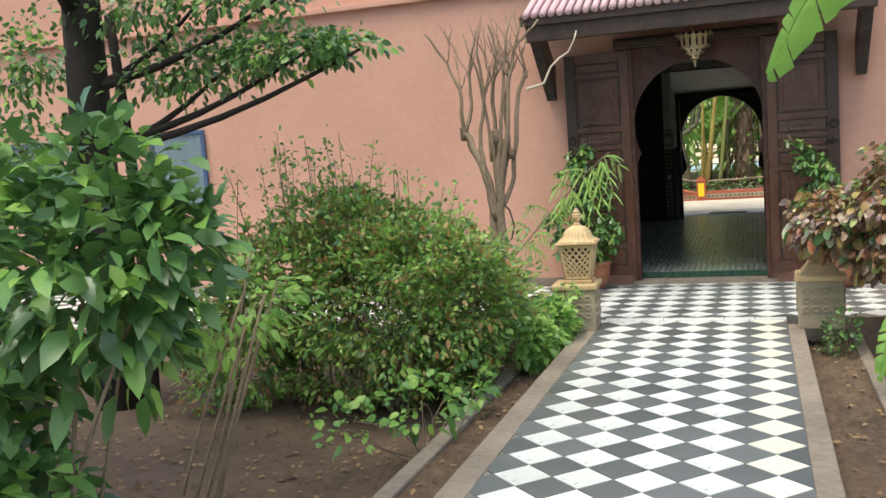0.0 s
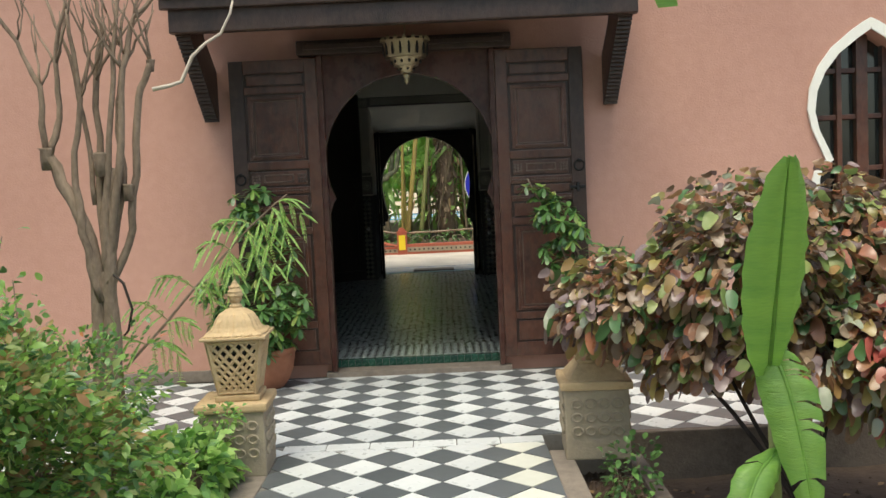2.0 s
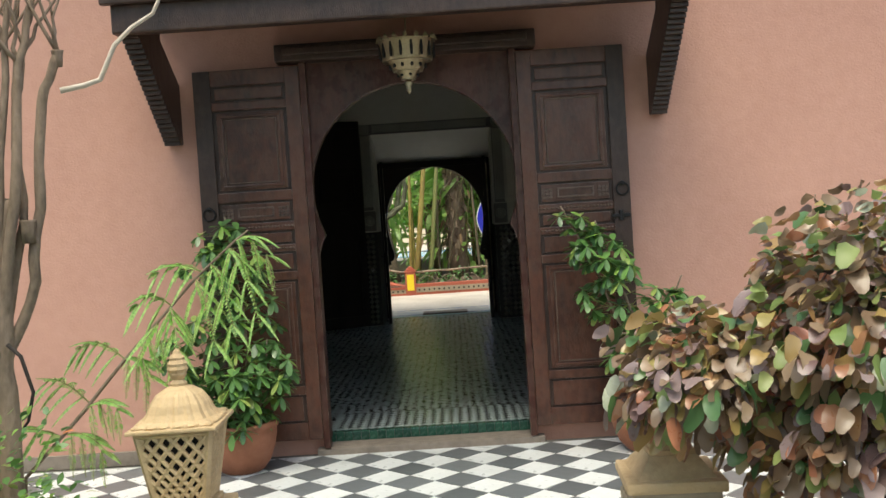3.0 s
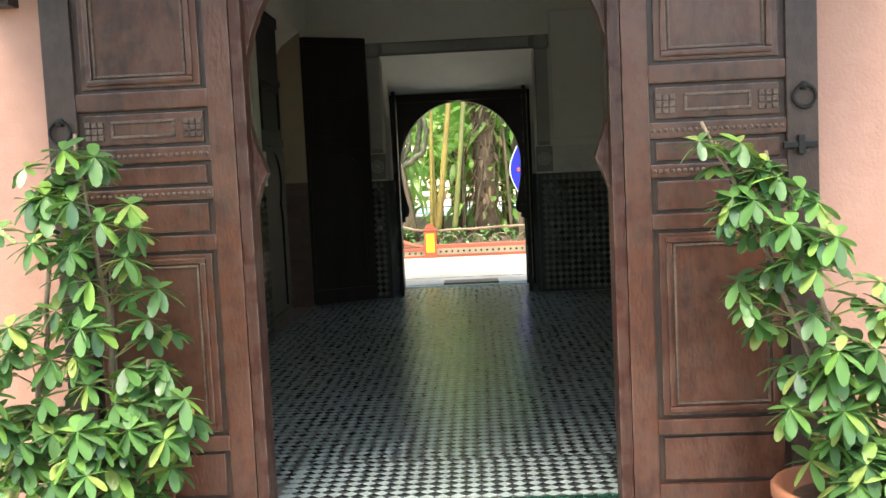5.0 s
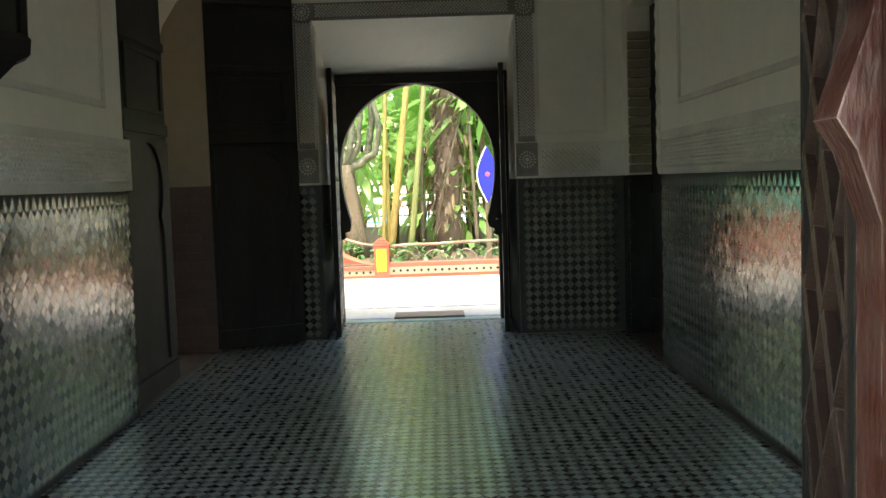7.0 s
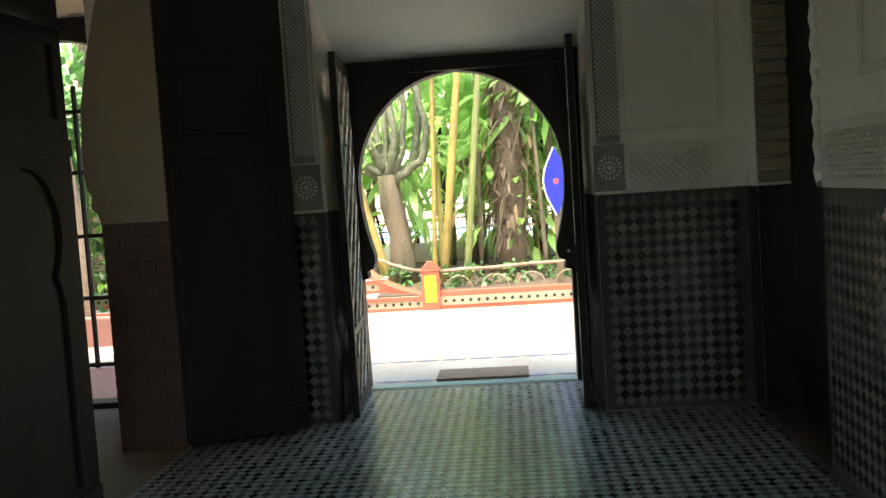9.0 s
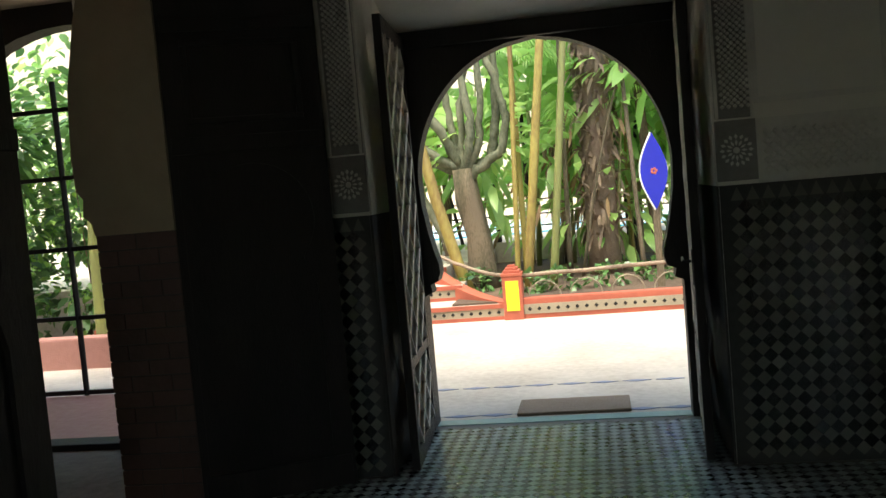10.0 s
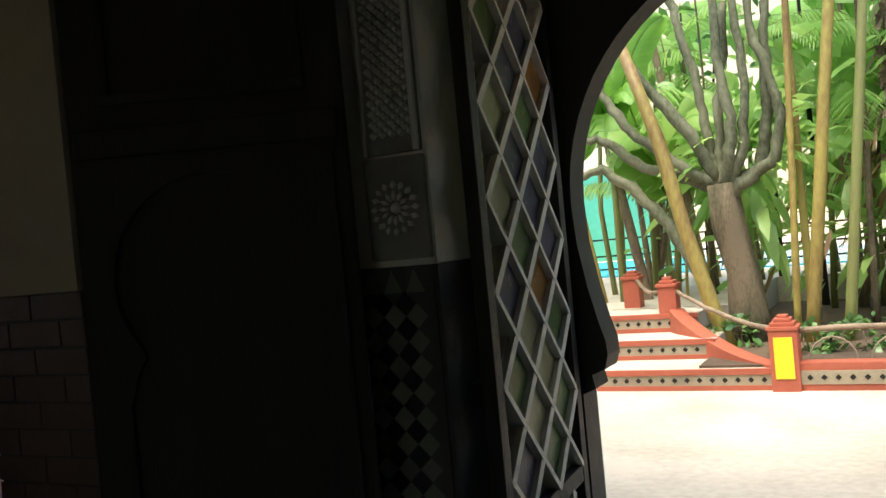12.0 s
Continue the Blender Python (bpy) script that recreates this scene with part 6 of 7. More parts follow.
    part("post", B(-0.04, 0.04, 0.0, 0.06, 0, 1.0, bevel=0.01), BARKM, sb)
    ring = [(0.145 * math.sin(math.pi * i / 12) * (0.9 + 0.1 * math.sin(math.pi * i / 12)), 0.86 + 0.84 * i / 12) for i in range(13)]
    ring += [(-x, z) for x, z in ring[-2:0:-1]]
    part("board", prism(bmesh.new(), ring, "y", -0.03, 0.0), BLUE, sb)
    part("edge", prism(bmesh.new(), [(x * 1.0 - 0.016, 1.28 + (z - 1.28) * 1.01) for x, z in ring], "y", -0.026, 0.012), WHITE, sb)
    bm = bmesh.new()
    for k in range(5):
        a = 2 * math.pi * k / 5
        lathe(bm, [(0.016, 0), (0.012, 0.004)], 8, 0.024 * math.cos(a), 0.024 * math.sin(a))
    bmesh.ops.transform(bm, matrix=pose(0.0, -0.031, 1.28, 90, 0, 0), verts=bm.verts)
    part("emblem", bm, REDP, sb, "small red flower mark")


outside()


def palm_trunk(at, r, h, seed, label, frond_z=None, lean=(0, 0)):
    rng = np.random.default_rng(seed)
    t = thing("palm_tree", label, "palm tree", at=at)
    part("trunk", tube(bmesh.new(), [(lean[0] * i / 10, lean[1] * i / 10, h * i / 10) for i in range(11)], r, r * 0.85, 14, 0.07, rng), PALM, t, smooth=True)
    P, A, S = [], [], []
    for i in range(int(h * 240)):
        a, z = rng.uniform(0, 6.28), 0.5 + i / 240
        if z > h:
            break
        d = Vector((math.cos(a), math.sin(a), 0))
        P.append(d * r * 0.9 + Vector((lean[0] * z / h, lean[1] * z / h, z))), A.append(d * rng.uniform(0.2, 0.8) + Vector((0, 0, 0.8 - 1.7 * (rng.random() < 0.45))) + Vector(rng.normal(0, 0.35, 3))), S.append(rng.uniform(0.08, 0.27))
    S = np.array(S)
    tagged(link("leaf_scar_husk", leaf_mesh("leaf_scar_husk", np.array(P), np.array(A), S, 0.018 + S * 0.14, rng, 0.3, 0.4), PALM, t), kind="stuff")
    ribs, P, A, S = bmesh.new(), [], [], []
    for i in range(14):
        a = 2 * math.pi * i / 14 + rng.uniform(-0.2, 0.2)
        tip = Vector((lean[0], lean[1], h)) + Vector((math.cos(a) * 1.7, math.sin(a) * 1.7, rng.uniform(-0.9, 0.6)))
        frond(ribs, (lean[0], lean[1], h), tip, 0.5, 34, 0.42, rng, P, A, S)
    part("ribs", ribs, STALKG, t)
    S = np.array(S)
    link("crown", leaf_mesh("crown", np.array(P), np.array(A), S, S * 0.09, rng, 0.4, 0.2), LSUN, t)


palm_trunk((-0.21, 26.0, 0.28), 0.22, 4.2, 51, "shaggy-trunked palm in the planted bed")
palm_trunk((-6.6, 26.6, 0.28), 0.2, 4.6, 52, "pale rough-trunked palm beyond the grille", lean=(0.2, 0))


def candelabra(at):
    rng = np.random.default_rng(61)
    t = thing("candelabra_tree", "grey candelabra spurge with upswept thick arms", "tree", at=at)
    part("trunk", tube(bmesh.new(), [(0.06, 0, -0.05), (0.02, 0, 0.25), (-0.03, 0, 0.67), (-0.1, 0, 1.1), (-0.12, 0, 1.5)], 0.165, 0.125, 14, 0.3, rng), BARKM, t, smooth=True)
    arms = [[(-0.1, 0, 1.4), (0.1, 0, 1.5), (0.36, 0, 1.68), (0.44, 0, 2.09), (0.37, 0, 2.46), (0.25, 0, 2.84), (0.22, 0, 3.4)],
            [(-0.1, 0, 1.45), (-0.14, 0.08, 1.85), (-0.08, 0.08, 2.4), (0.01, 0.08, 3.2)], [(-0.05, 0, 1.5), (0.1, -0.06, 1.8), (0.16, -0.06, 2.39), (0.12, -0.06, 3.3)],
            [(-0.15, 0, 1.5), (-0.24, 0.1, 2.0), (-0.3, 0.1, 2.5), (-0.41, 0.1, 2.96), (-0.5, 0.1, 3.4)], [(-0.18, 0, 1.5), (-0.55, -0.05, 1.74), (-0.95, -0.05, 2.1), (-1.2, -0.05, 2.5), (-1.25, 0, 3.1)],
            [(-0.2, 0, 1.55), (-0.34, -0.1, 1.98), (-0.72, -0.1, 2.47), (-0.97, -0.1, 2.9), (-1.3, -0.1, 3.0)], [(-0.3, 0, 0.45), (-0.68, 0.1, 1.15), (-1.03, 0.1, 1.57), (-1.3, 0.1, 1.77), (-1.6, 0.1, 1.7)],
            [(-0.12, 0, 1.45), (-0.5, 0.12, 1.6), (-0.9, 0.12, 1.75), (-1.25, 0.12, 2.05), (-1.5, 0.1, 2.1)], [(-0.1, 0, 1.5), (-0.02, -0.1, 1.75), (0.02, -0.12, 2.1), (-0.06, -0.12, 2.7), (-0.04, -0.1, 3.4)],
            [(0.0, 0, 1.48), (0.22, 0.1, 1.62), (0.3, 0.12, 2.0), (0.33, 0.12, 2.6), (0.4, 0.1, 3.3)]]
    for a in arms:
        pts = []
        for p, q in zip(a, a[1:]):
            pts += [Vector(p).lerp(Vector(q), k / 5) + Vector(rng.normal(0, 0.01, 3)) for k in range(5)]
        pts.append(Vector(a[-1]))
        part("arm", tube(bmesh.new(), pts, rng.uniform(0.048, 0.072), 0.038, 8, 0.2, rng), CACTUS, t, smooth=True)


candelabra((-1.72, 25.2, 0.28))
rng_n = np.random.default_rng(99)
stalks = tagged(new("cane_clump"), "clump of tall yellow and green canes in the bed", "cane clump")
stalks.empty_display_size = 0.05
for x, y, r, lean, m in ((-1.16, 25.0, 0.062, 0.29, BAMBOO), (-1.27, 25.0, 0.035, 0.1, BAMBOO), (-0.85, 25.0, 0.05, 0.26, STALKG), (-1.2, 25.6, 0.04, 0.0, BAMBOO), (-0.66, 25.8, 0.035, 0.05, BARKM), (0.25, 25.4, 0.03, -0.1, BARKM), (0.5, 26.2, 0.07, -0.14, BARKM), (0.9, 25.6, 0.045, 0.1, BAMBOO), (-2.3, 26.6, 0.05, -0.3, BARK), (-2.9, 26.4, 0.06, -0.4, BARK), (1.5, 25.5, 0.05, 0, BAMBOO), (0.15, 27.0, 0.04, 0.1, STALKG), (2.0, 26.0, 0.06, 0.1, STALKG)):
    part("cane", tube(bmesh.new(), [(x + lean * k / 12 * 2, y, 0.26 + 4.6 * k / 12) for k in range(13)], r, r * 0.7, 9, 0.05, rng_n), m, stalks, smooth=True)
part("leaning_cane", tube(bmesh.new(), [(-1.82, 24.8, 0.26), (-1.96, 24.8, 0.69), (-2.15, 24.8, 1.43), (-2.31, 24.8, 2.22), (-2.43, 24.85, 2.6), (-2.62, 24.9, 3.2)], 0.075, 0.055, 10, 0.05, rng_n), BAMBOO, stalks, smooth=True)
for k in range(28):
    x, y = rng_n.uniform(-3.6, 3.4), rng_n.uniform(25.2, 29.5)
    if x < -1.7 and y < 26.2:
        y += 1.6
    if abs(x + 0.3) < 0.9 and y < 26.6:
        y += 1.7
    z = rng_n.uniform(0.9, 2.9)
    leaves = []
    for i in range(7):
        a = rng_n.uniform(0, 6.28)
        L = rng_n.uniform(0.8, 1.5)
        leaves.append(((0, 0, z), (L * 0.8 * math.cos(a), L * 0.8 * math.sin(a), z + L * rng_n.uniform(-0.3, 0.9)), 0.25, rng_n.uniform(0.28, 0.5), rng_n.uniform(-0.7, 0.7)))
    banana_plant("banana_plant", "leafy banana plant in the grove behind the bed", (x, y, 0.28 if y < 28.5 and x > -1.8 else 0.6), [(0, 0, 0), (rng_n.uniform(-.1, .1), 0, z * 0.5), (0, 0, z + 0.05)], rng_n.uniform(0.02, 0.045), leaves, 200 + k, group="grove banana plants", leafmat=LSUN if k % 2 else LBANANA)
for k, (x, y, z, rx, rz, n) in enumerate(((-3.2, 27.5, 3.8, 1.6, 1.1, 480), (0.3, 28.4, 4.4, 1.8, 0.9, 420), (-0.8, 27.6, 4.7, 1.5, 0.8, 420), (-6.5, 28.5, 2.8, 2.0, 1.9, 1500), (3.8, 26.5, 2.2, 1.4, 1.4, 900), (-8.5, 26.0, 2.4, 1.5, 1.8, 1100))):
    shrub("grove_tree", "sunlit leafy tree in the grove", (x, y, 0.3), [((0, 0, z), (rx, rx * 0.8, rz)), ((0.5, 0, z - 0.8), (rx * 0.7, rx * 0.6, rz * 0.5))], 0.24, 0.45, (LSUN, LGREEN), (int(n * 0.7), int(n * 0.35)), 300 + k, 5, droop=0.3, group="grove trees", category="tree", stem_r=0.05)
for k in range(9):
    shrub("bed_plant", "low leafy plant in the planted bed", (-1.7 + k * 0.55 + rng_n.uniform(-0.15, 0.15), rng_n.uniform(24.2, 24.9), 0.28), [((0, 0, 0.15), (0.25, 0.2, 0.14))], 0.09, 0.55, (LGREEN, LDARK), (60, 50), 400 + k, 3, droop=0.3, group="bed plants", category="plant", stem_r=0.005)
# thin stems and dry hanging leaves in the grove
for k in range(14):
    x, y = rng_n.uniform(-2.6, 2.8), rng_n.uniform(25.0, 28.2)
    part("cane", tube(bmesh.new(), curve_pts((x, y, 0.26), (x + rng_n.normal(0, 0.35), y, rng_n.uniform(2.2, 4.6)), rng_n.normal(0, 0.08, 3), 8), rng_n.uniform(0.012, 0.035), 0.01, 6), (BAMBOO, STALKG, BARKM)[k % 3], stalks, smooth=True)
P, A = cloud(rng_n, 110, (-0.2, 26.4, 1.9), (2.6, 1.2, 1.3), 0.1)
link("dry_leaf", leaf_mesh("dry_leaf", P, A * (1, 1, 0.3) + (0, 0, -0.8), 0.3, 0.05, rng_n, 0.2), DRY, stalks, "dry brown hanging leaves")["kind"] = "stuff"
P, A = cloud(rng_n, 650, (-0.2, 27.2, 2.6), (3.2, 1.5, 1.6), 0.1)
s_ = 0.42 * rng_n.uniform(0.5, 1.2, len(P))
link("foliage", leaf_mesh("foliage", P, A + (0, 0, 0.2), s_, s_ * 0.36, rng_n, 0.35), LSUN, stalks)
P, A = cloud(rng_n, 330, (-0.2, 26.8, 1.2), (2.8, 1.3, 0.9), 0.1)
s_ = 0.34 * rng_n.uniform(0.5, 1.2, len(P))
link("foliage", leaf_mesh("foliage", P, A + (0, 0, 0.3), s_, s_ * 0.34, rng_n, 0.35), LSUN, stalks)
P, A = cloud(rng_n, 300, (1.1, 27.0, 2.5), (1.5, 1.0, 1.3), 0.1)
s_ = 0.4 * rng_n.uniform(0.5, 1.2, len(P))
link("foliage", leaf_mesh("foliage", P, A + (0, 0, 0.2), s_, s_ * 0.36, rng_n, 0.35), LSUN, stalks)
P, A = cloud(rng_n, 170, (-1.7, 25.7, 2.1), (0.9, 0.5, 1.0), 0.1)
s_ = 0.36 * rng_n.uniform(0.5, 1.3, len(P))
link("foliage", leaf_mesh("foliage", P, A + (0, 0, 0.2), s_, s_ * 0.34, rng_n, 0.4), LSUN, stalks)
for k in range(28):
    x, y = rng_n.uniform(-3.4, 3.0), rng_n.uniform(26.2, 29.2)
    part("cane", tube(bmesh.new(), curve_pts((x, y, 0.3), (x + rng_n.normal(0, 0.3), y, rng_n.uniform(2.5, 5.0)), rng_n.normal(0, 0.1, 3), 8), rng_n.uniform(0.018, 0.05), 0.014, 7), (BARKM, STALKG, BARKD, BAMBOO)[k % 4], stalks, smooth=True)
ribs, P, A, S = bmesh.new(), [], [], []
for k in range(34):
    base = Vector((rng_n.uniform(-3.2, 2.6), rng_n.uniform(25.6, 27.6), rng_n.uniform(1.3, 3.6)))
    a = rng_n.uniform(0, 6.28)
    frond(ribs, base, base + Vector((math.cos(a) * 1.1, math.sin(a) * 0.6, rng_n.uniform(-0.5, 0.4))), 0.25, 26, 0.3, rng_n, P, A, S)
part("ribs", ribs, STALKG, stalks)
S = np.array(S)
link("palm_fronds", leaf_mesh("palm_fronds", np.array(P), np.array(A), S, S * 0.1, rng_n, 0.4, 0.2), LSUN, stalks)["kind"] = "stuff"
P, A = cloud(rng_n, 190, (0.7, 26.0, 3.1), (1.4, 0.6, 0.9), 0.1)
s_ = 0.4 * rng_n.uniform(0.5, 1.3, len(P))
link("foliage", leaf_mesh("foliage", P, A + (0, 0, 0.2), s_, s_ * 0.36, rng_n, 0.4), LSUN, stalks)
for k, (x, y, r, lx) in enumerate(((-5.3, 23.2, 0.11, -0.3), (-5.9, 23.6, 0.09, 0.35), (-4.8, 23.8, 0.07, 0.2), (-6.6, 23.2, 0.12, -0.4), (-7.3, 23.4, 0.1, 0.2))):
    t = thing("garden_tree", "bent brown-trunked tree in the garden beyond the grille", "tree", "grille garden trees", at=(x, y, 0.05))
    part("trunk", tube(bmesh.new(), curve_pts((0, 0, 0), (lx, 0, 3.4), (0.12 * (-1) ** k, 0, 0), 8), r, r * 0.7, 9, 0.1, rng_n), (BARK, STALKG, BARKM)[k % 3], t, smooth=True)
    P, A = cloud(rng_n, 260, (lx, 0.3, 2.6), (0.8, 0.6, 1.0), 0.2)
    link("crown", leaf_mesh("crown", P, A, 0.2, 0.09, rng_n, 0.3), LGREEN, t)
for k in range(6):
    shrub("garden_shrub", "leafy green shrub beyond the grille", (-9.4 + 0.95 * k, 24.6 - 0.2 * (k % 3), 0.0), [((0, 0, 0.8), (0.7, 0.6, 0.7)), ((0.1, 0, 1.7), (0.7, 0.6, 0.8)), ((0, 0, 2.7), (0.7, 0.6, 0.7))], 0.16, 0.5, (LGREEN, LDARK, LLIGHT), (520, 520, 260), 500 + k, 5, droop=0.3, group="grille garden shrubs")
pf = thing("pool_fence", "dark slim railing beside the pool", "fence", at=(0, 29.9, 0.62))
for z in (0.15, 0.35, 0.6):
    part("rail", B(-9, 9, -0.012, 0.012, z, z + 0.025), IRON, pf)
for i in range(19):
    part("post", B(-9 + i - 0.012, -9 + i + 0.012, -0.012, 0.012, 0, 0.62), IRON, pf)
# low kerb before the western grille garden
tagged(part("garden_kerb", B(-10, -3.0, 22.2, 22.4, 0.0, 0.42, bevel=0.02), PINKP), "low pink rendered garden kerb", "kerb")


# ---- tiles and mosaic ----
def cut_tile(cx, cy, d, x0, x1, y0, y1, h, gap=0.004):
    """A diamond tile trimmed to a rectangle, or None if little of it is left."""
    r = d / 2 - gap
    poly = [(cx + r, cy), (cx, cy + r), (cx - r, cy), (cx, cy - r)]
    for k, lim, s in ((0, x0, 1), (0, x1, -1), (1, y0, 1), (1, y1, -1)):
        out = []
        for a, b in zip(poly, poly[1:] + poly[:1]):
            fa, fb = s * (a[k] - lim), s * (b[k] - lim)
            if fa >= 0:
                out.append(a)
            if (fa >= 0) != (fb >= 0):
                t = fa / (fa - fb)
                out.append((a[0] + (b[0] - a[0]) * t, a[1] + (b[1] - a[1]) * t))
        poly = out
        if len(poly) < 3:
            return None
    area = abs(sum(a[0] * b[1] - a[1] * b[0] for a, b in zip(poly, poly[1:] + poly[:1]))) / 2
    if area < 0.0008:
        return None
    bm = bmesh.new()
    prism(bm, poly, "z", -h, 0)
    return bm


def mosaic(name, owner, place, nu, nv, d, mats, skip=None, label="", tilt=0.012):
    """Small diamond tiles laid in a chequer on a plane: place(u, v) gives a point and the plane's axes are even; joined by colour."""
    for m, odd in zip(mats, (0, 1)):
        v, f = [], []
        r = d * 0.5 - 0.0022 if d > 0.08 else d * 0.5 - 0.0016
        for j in range(nv):
            for i in range(nu):
                u, w = (i + 0.5 * odd) * d, (j + 0.5 * odd) * d
                if skip and skip(u, w):
                    continue
                q = len(v)
                lift = 0.0026 + 0.0012 * random.random()
                ta, tb = random.gauss(0, tilt), random.gauss(0, tilt)
                for du, dw in ((r, 0), (0, r), (-r, 0), (0, -r)):
                    v.append(place(u + du, w + dw, lift + du * ta + dw * tb))
                f.append((q, q + 1, q + 2, q + 3))
        me = bpy.data.meshes.new(name)
        me.from_pydata(v, [], f)
        ob = link(name, me, m, owner)
        tagged(ob, label, kind="stuff")


floor_ob = bpy.data.objects["floor"]
path_ob, court_ob = bpy.data.objects["path"], bpy.data.objects["court"]
D = 0.32
TW, TB = diamond_mesh("tile", D, 0.02), diamond_mesh("tile", D, 0.02)
TY = TW.copy()
rnd = random.Random(3)


def lay(owner, cx, cy, rect, dark, yellow=False):
    x0, x1, y0, y1 = rect
    z = rnd.uniform(-0.0012, 0.0012)
    inside = cx - D / 2 >= x0 - 0.003 and cx + D / 2 <= x1 + 0.003 and cy - D / 2 >= y0 and cy + D / 2 <= y1
    if inside:
        ob = link("tile", TB if dark else (TY if yellow else TW), TILEB if dark else (TILEY if yellow else TILEW), owner)
        ob.location = (cx, cy, z)
    else:
        bm = cut_tile(cx, cy, D, x0, x1, y0, y1, 0.02)
        if bm:
            ob = part("tile", bm, TILEB if dark else (TILEY if yellow else TILEW), owner)
            ob.location.z = z


# the path: five pale tiles across, the eastern column yellowed
for j in range(0, 29):
    y = 9.05 - j * D
    if y > 3.2:
        for i in range(5):
            lay(path_ob, -1.16 + i * D, y, (-1.37, 0.28, -4, 9.1), False, i == 4)
        for i in range(6):
            lay(path_ob, -1.32 + i * D, y - D / 2, (-1.37, 0.28, -4, 9.1), True)
for odd, m in ((0, TILEW), (1, TILEB)):
    rest = bmesh.new()
    for j in range(18, 42):
        y = 9.05 - j * D
        if y <= 3.2:
            for i in range(6):
                c = cut_tile(-1.16 - 0.16 * odd + i * D, y - D / 2 * odd, D, -1.37, 0.28, -4, 9.1, 0.02)
                if c:
                    me = bpy.data.meshes.new("tmp")
                    c.to_mesh(me)
                    c.free()
                    rest.from_mesh(me)
    tagged(part("tile_field", rest, m, path_ob), kind="stuff")
# pale band where the path meets the court
for i in range(6):
    x = -1.37 + i * 0.275
    part("band_tile", B(x + 0.003, x + 0.272, 9.105, 9.245, -0.02, 0.001, bevel=0.002), TILEW, court_ob)
# the court
for j in range(-1, 8):
    for i in range(-14, 13):
        for odd in (0, 1):
            cx, cy = -0.52 + (i + 0.5 * odd) * D, 9.42 + (j + 0.5 * odd) * D
            if -5.0 < cx < 3.4:
                y0 = 9.25 if -1.37 < cx < 0.28 else (8.94 if cx < 0 else 9.28)
                lay(court_ob, cx, cy, (-12, 9, y0, 11.34), bool(odd))
for odd, m in ((0, TILEW), (1, TILEB)):
    rest = bmesh.new()
    for j in range(-1, 8):
        for i in range(-36, 30):
            cx, cy = -0.52 + (i + 0.5 * odd) * D, 9.42 + (j + 0.5 * odd) * D
            if not -5.0 < cx < 3.4:
                c = cut_tile(cx, cy, D, -11.9, 8.9, 8.94 if cx < 0 else 9.28, 11.39, 0.02)
                if c:
                    me = bpy.data.meshes.new("tmp")
                    c.to_mesh(me)
                    c.free()
                    rest.from_mesh(me)
    tagged(part("tile_field", rest, m, court_ob), kind="stuff")

# threshold riser of small green glazed tiles
th = bpy.data.objects["threshold"]
gt = bpy.data.meshes.new("green_tile")
bm = B(-0.029, 0.029, -0.006, 0.006, -0.03, 0.03, bevel=0.003)
bm.to_mesh(gt)
bm.free()
for i in range(25):
    ob = link("green_tile", gt, GREENT, th)
    ob.location = (GX0 + 0.03 + i * 0.0605, 11.556, 0.076)
for j in range(1):
    for i in range(25):
        ob = link("green_tile", gt, GREENT, th)
        ob.matrix_basis = pose(GX0 + 0.03 + i * 0.0605, 11.592, F - 0.004, 90, 0, 0)

# hall floor mosaic
d = 0.0685
DN, TN = diamond_mesh("mosaic_tile", d, 0.004, 0.0016), diamond_mesh("mosaic_tile", d, 0.004, 0.0016)
for j in range(8):
    for i in range(22):
        for odd, m in ((0, ZW), (1, ZB)):
            ob = link("mosaic_tile", DN if odd else TN, m, floor_ob)
            ob.location = (GX0 + 0.04 + (i + 0.5 * odd) * d, 11.66 + (j + 0.5 * odd) * d, F)


def near_gate(u, v):
    x, y = WEST + u, 11.66 + v
    if y < 11.66 + 8 * d - 0.01 and GX0 + 0.02 < x < GX0 + 0.03 + 22 * d:
        return True
    if y < 11.93 and not GX0 < x < GX1:
        return True
    return y > 19.42 or (y > 18.46 and not -1.40 < x < 0.30)


mosaic("mosaic_field", floor_ob, lambda u, v, w: (WEST + u, 11.66 + v, F - 0.004 + w), 51, 113, d, (ZW, ZB), near_gate, tilt=0.006)
# glazed dados
structure("mosaic_edge", B(-1.40, 0.30, 19.46, 19.575, F - 0.1, F + 0.001), TEAL, "pale green tile strip")
dd = 0.073
TOP = 1.40
dn = int((TOP - F) / dd)


def dado(name, x0, x1, y0, y1, label):
    return tagged(part(name, B(x0, x1, y0, y1, F, 1.48), DADOGROUT), label, kind="structure")


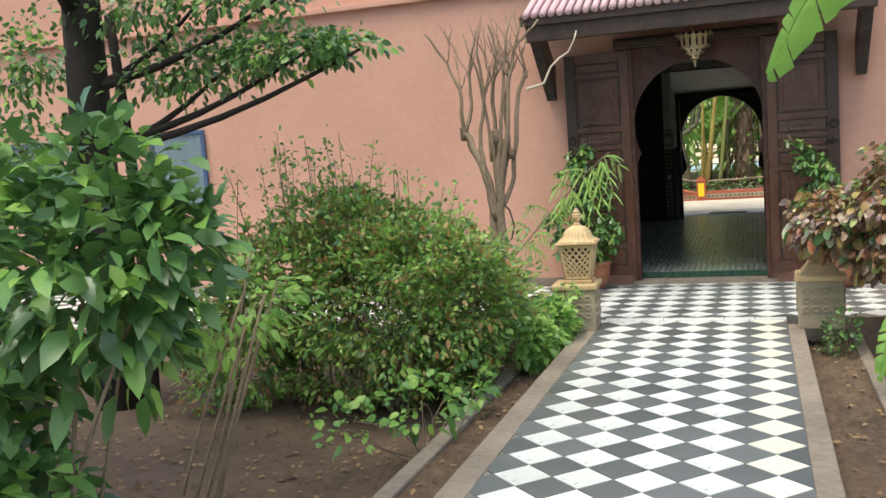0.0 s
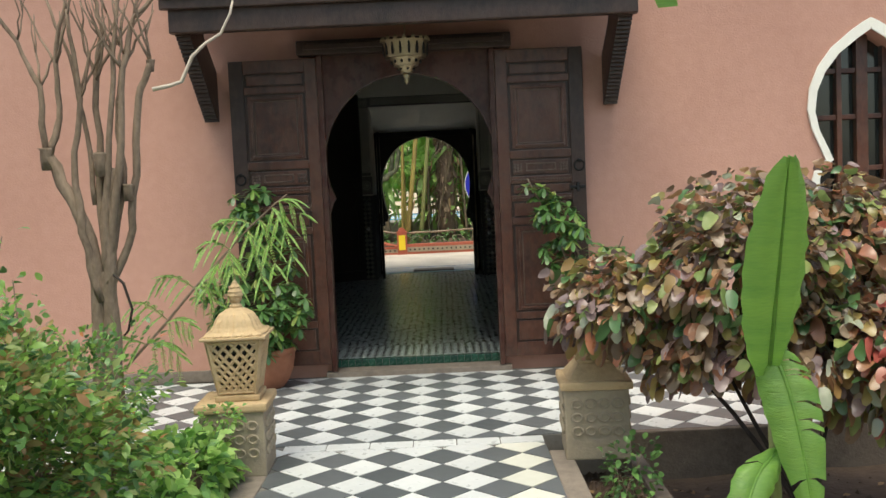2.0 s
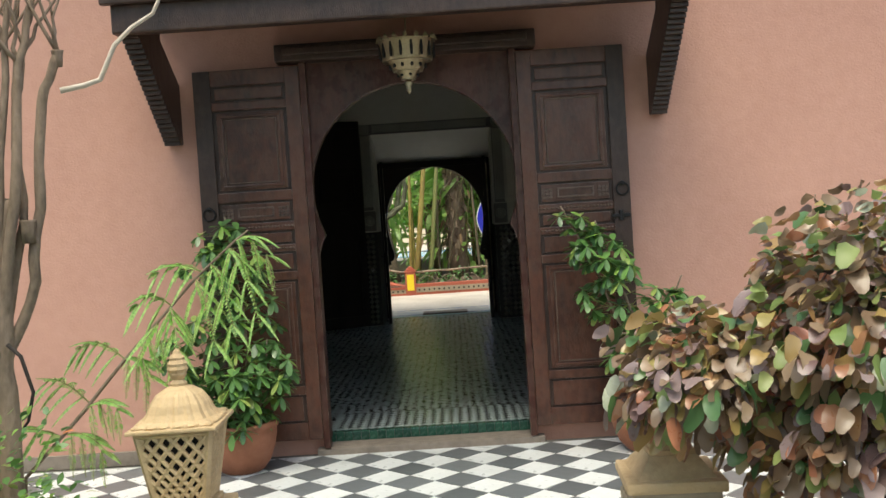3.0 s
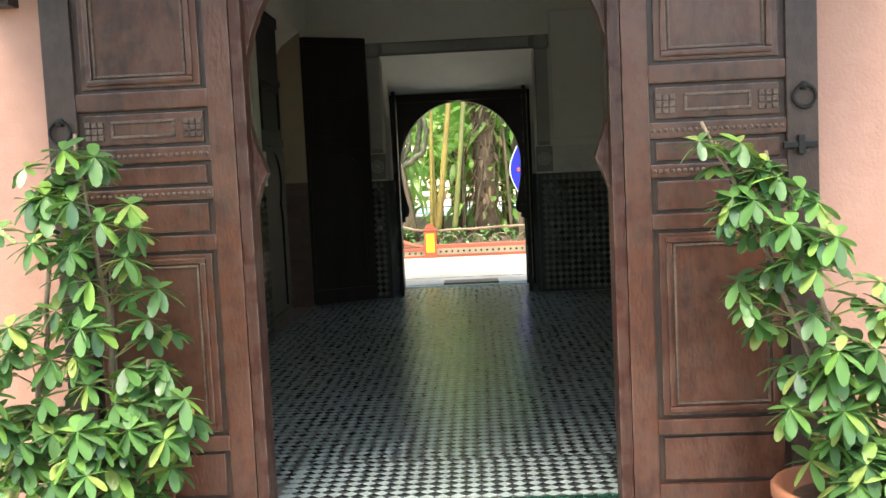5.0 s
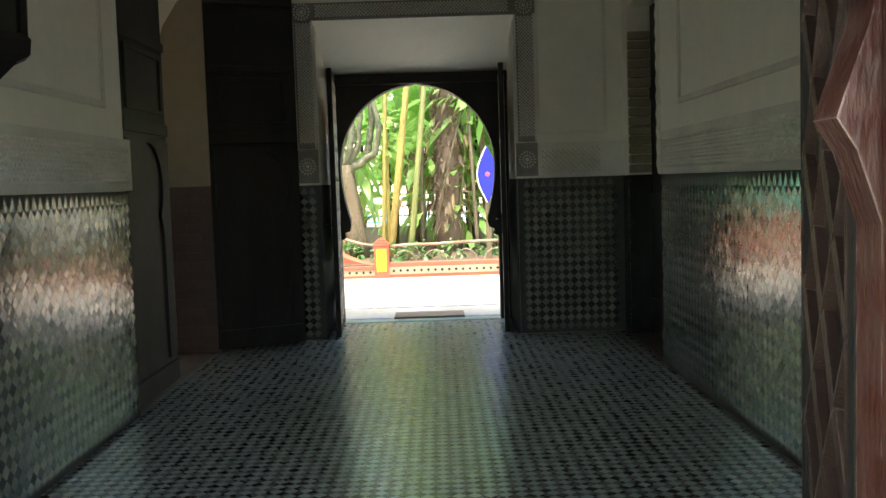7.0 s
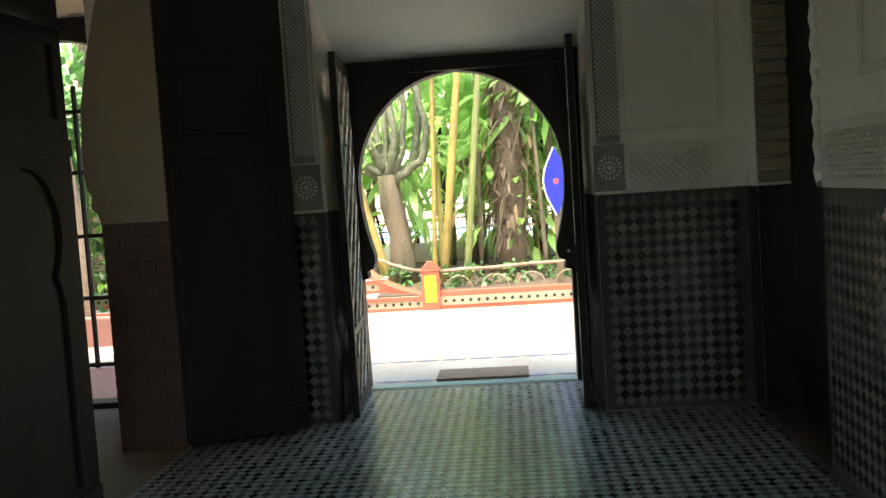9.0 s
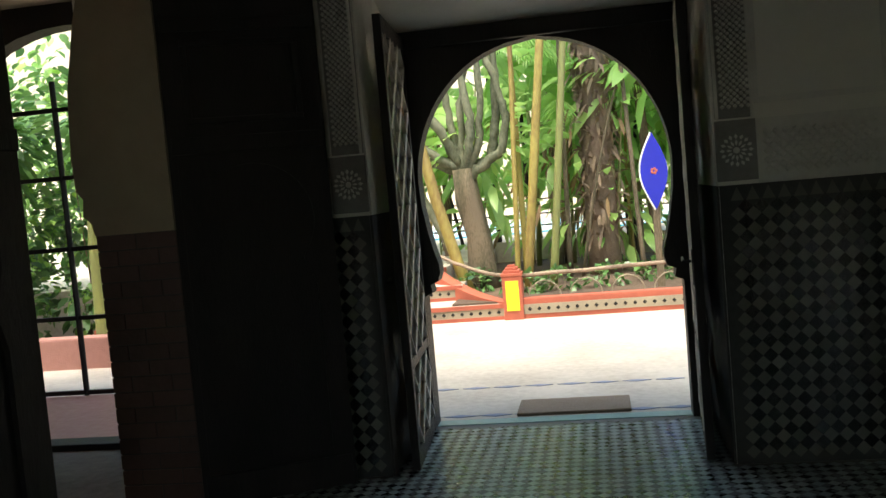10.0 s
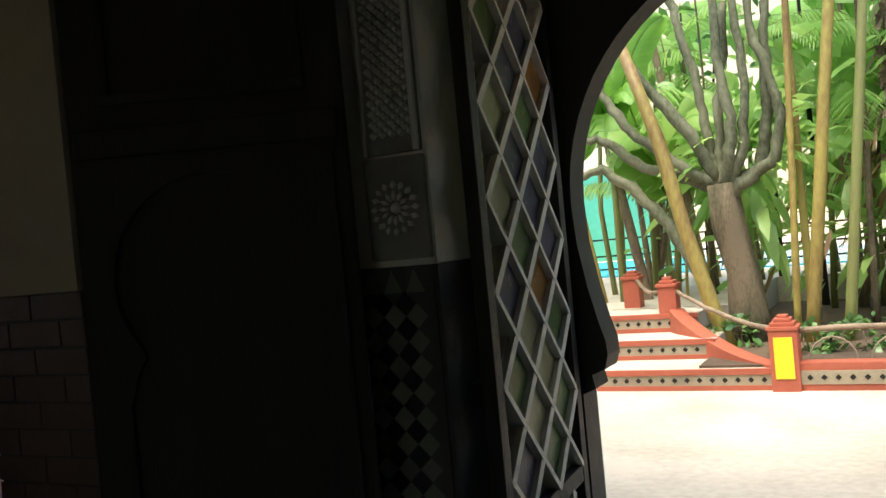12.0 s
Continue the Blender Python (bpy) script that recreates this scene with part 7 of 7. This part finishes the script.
w1 = dado("dado_west", WEST, WEST + 0.012, 11.9, 15.9, "glossy black and white tile dado")
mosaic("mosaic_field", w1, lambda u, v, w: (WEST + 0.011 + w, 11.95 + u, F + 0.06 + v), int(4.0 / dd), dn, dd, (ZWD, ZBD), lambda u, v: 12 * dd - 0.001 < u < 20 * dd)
DW, DB = diamond_mesh("mosaic_tile", dd, 0.004, 0.0022), diamond_mesh("mosaic_tile", dd, 0.004, 0.0022)
for i in range(12, 20):
    for j in range(dn):
        for odd, m in ((0, ZWD), (1, ZBD)):
            ob = link("mosaic_tile", DB if odd else DW, m, w1)
            ob.matrix_basis = pose(WEST + 0.0142, 11.95 + (i + 0.5 * odd) * dd, F + 0.06 + (j + 0.5 * odd) * dd, 90, 0, 90)
w2 = dado("dado_east", EAST - 0.012, EAST, 11.9, 17.1, "glossy black and white tile dado")
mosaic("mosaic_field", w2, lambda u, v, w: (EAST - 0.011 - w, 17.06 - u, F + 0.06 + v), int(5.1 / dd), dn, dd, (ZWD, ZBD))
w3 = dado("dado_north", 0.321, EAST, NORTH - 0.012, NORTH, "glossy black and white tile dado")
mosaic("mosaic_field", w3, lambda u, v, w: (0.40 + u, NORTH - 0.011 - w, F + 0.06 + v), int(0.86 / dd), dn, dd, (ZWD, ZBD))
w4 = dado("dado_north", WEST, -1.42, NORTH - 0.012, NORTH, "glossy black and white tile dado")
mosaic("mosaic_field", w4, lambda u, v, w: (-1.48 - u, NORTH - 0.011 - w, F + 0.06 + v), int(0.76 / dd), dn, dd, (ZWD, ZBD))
for w, fn, n in ((w1, lambda u, z, t: (WEST + 0.011 + t, 11.95 + u, z), int(4.0 / dd)), (w2, lambda u, z, t: (EAST - 0.011 - t, 17.06 - u, z), int(5.1 / dd)),
                 (w3, lambda u, z, t: (0.40 + u, NORTH - 0.011 - t, z), 11), (w4, lambda u, z, t: (-1.48 - u, NORTH - 0.011 - t, z), 10)):
    v, f = [], []
    for i in range(n):
        q = len(v)
        u = i * dd
        v += [fn(u - 0.031, 1.405, 0.003), fn(u + 0.031, 1.405, 0.003), fn(u, 1.472, 0.003)]
        f.append((q, q + 1, q + 2))
    me = bpy.data.meshes.new("merlon_row")
    me.from_pydata(v, [], f)
    tagged(link("merlon_row", me, ZWD, w), kind="stuff")
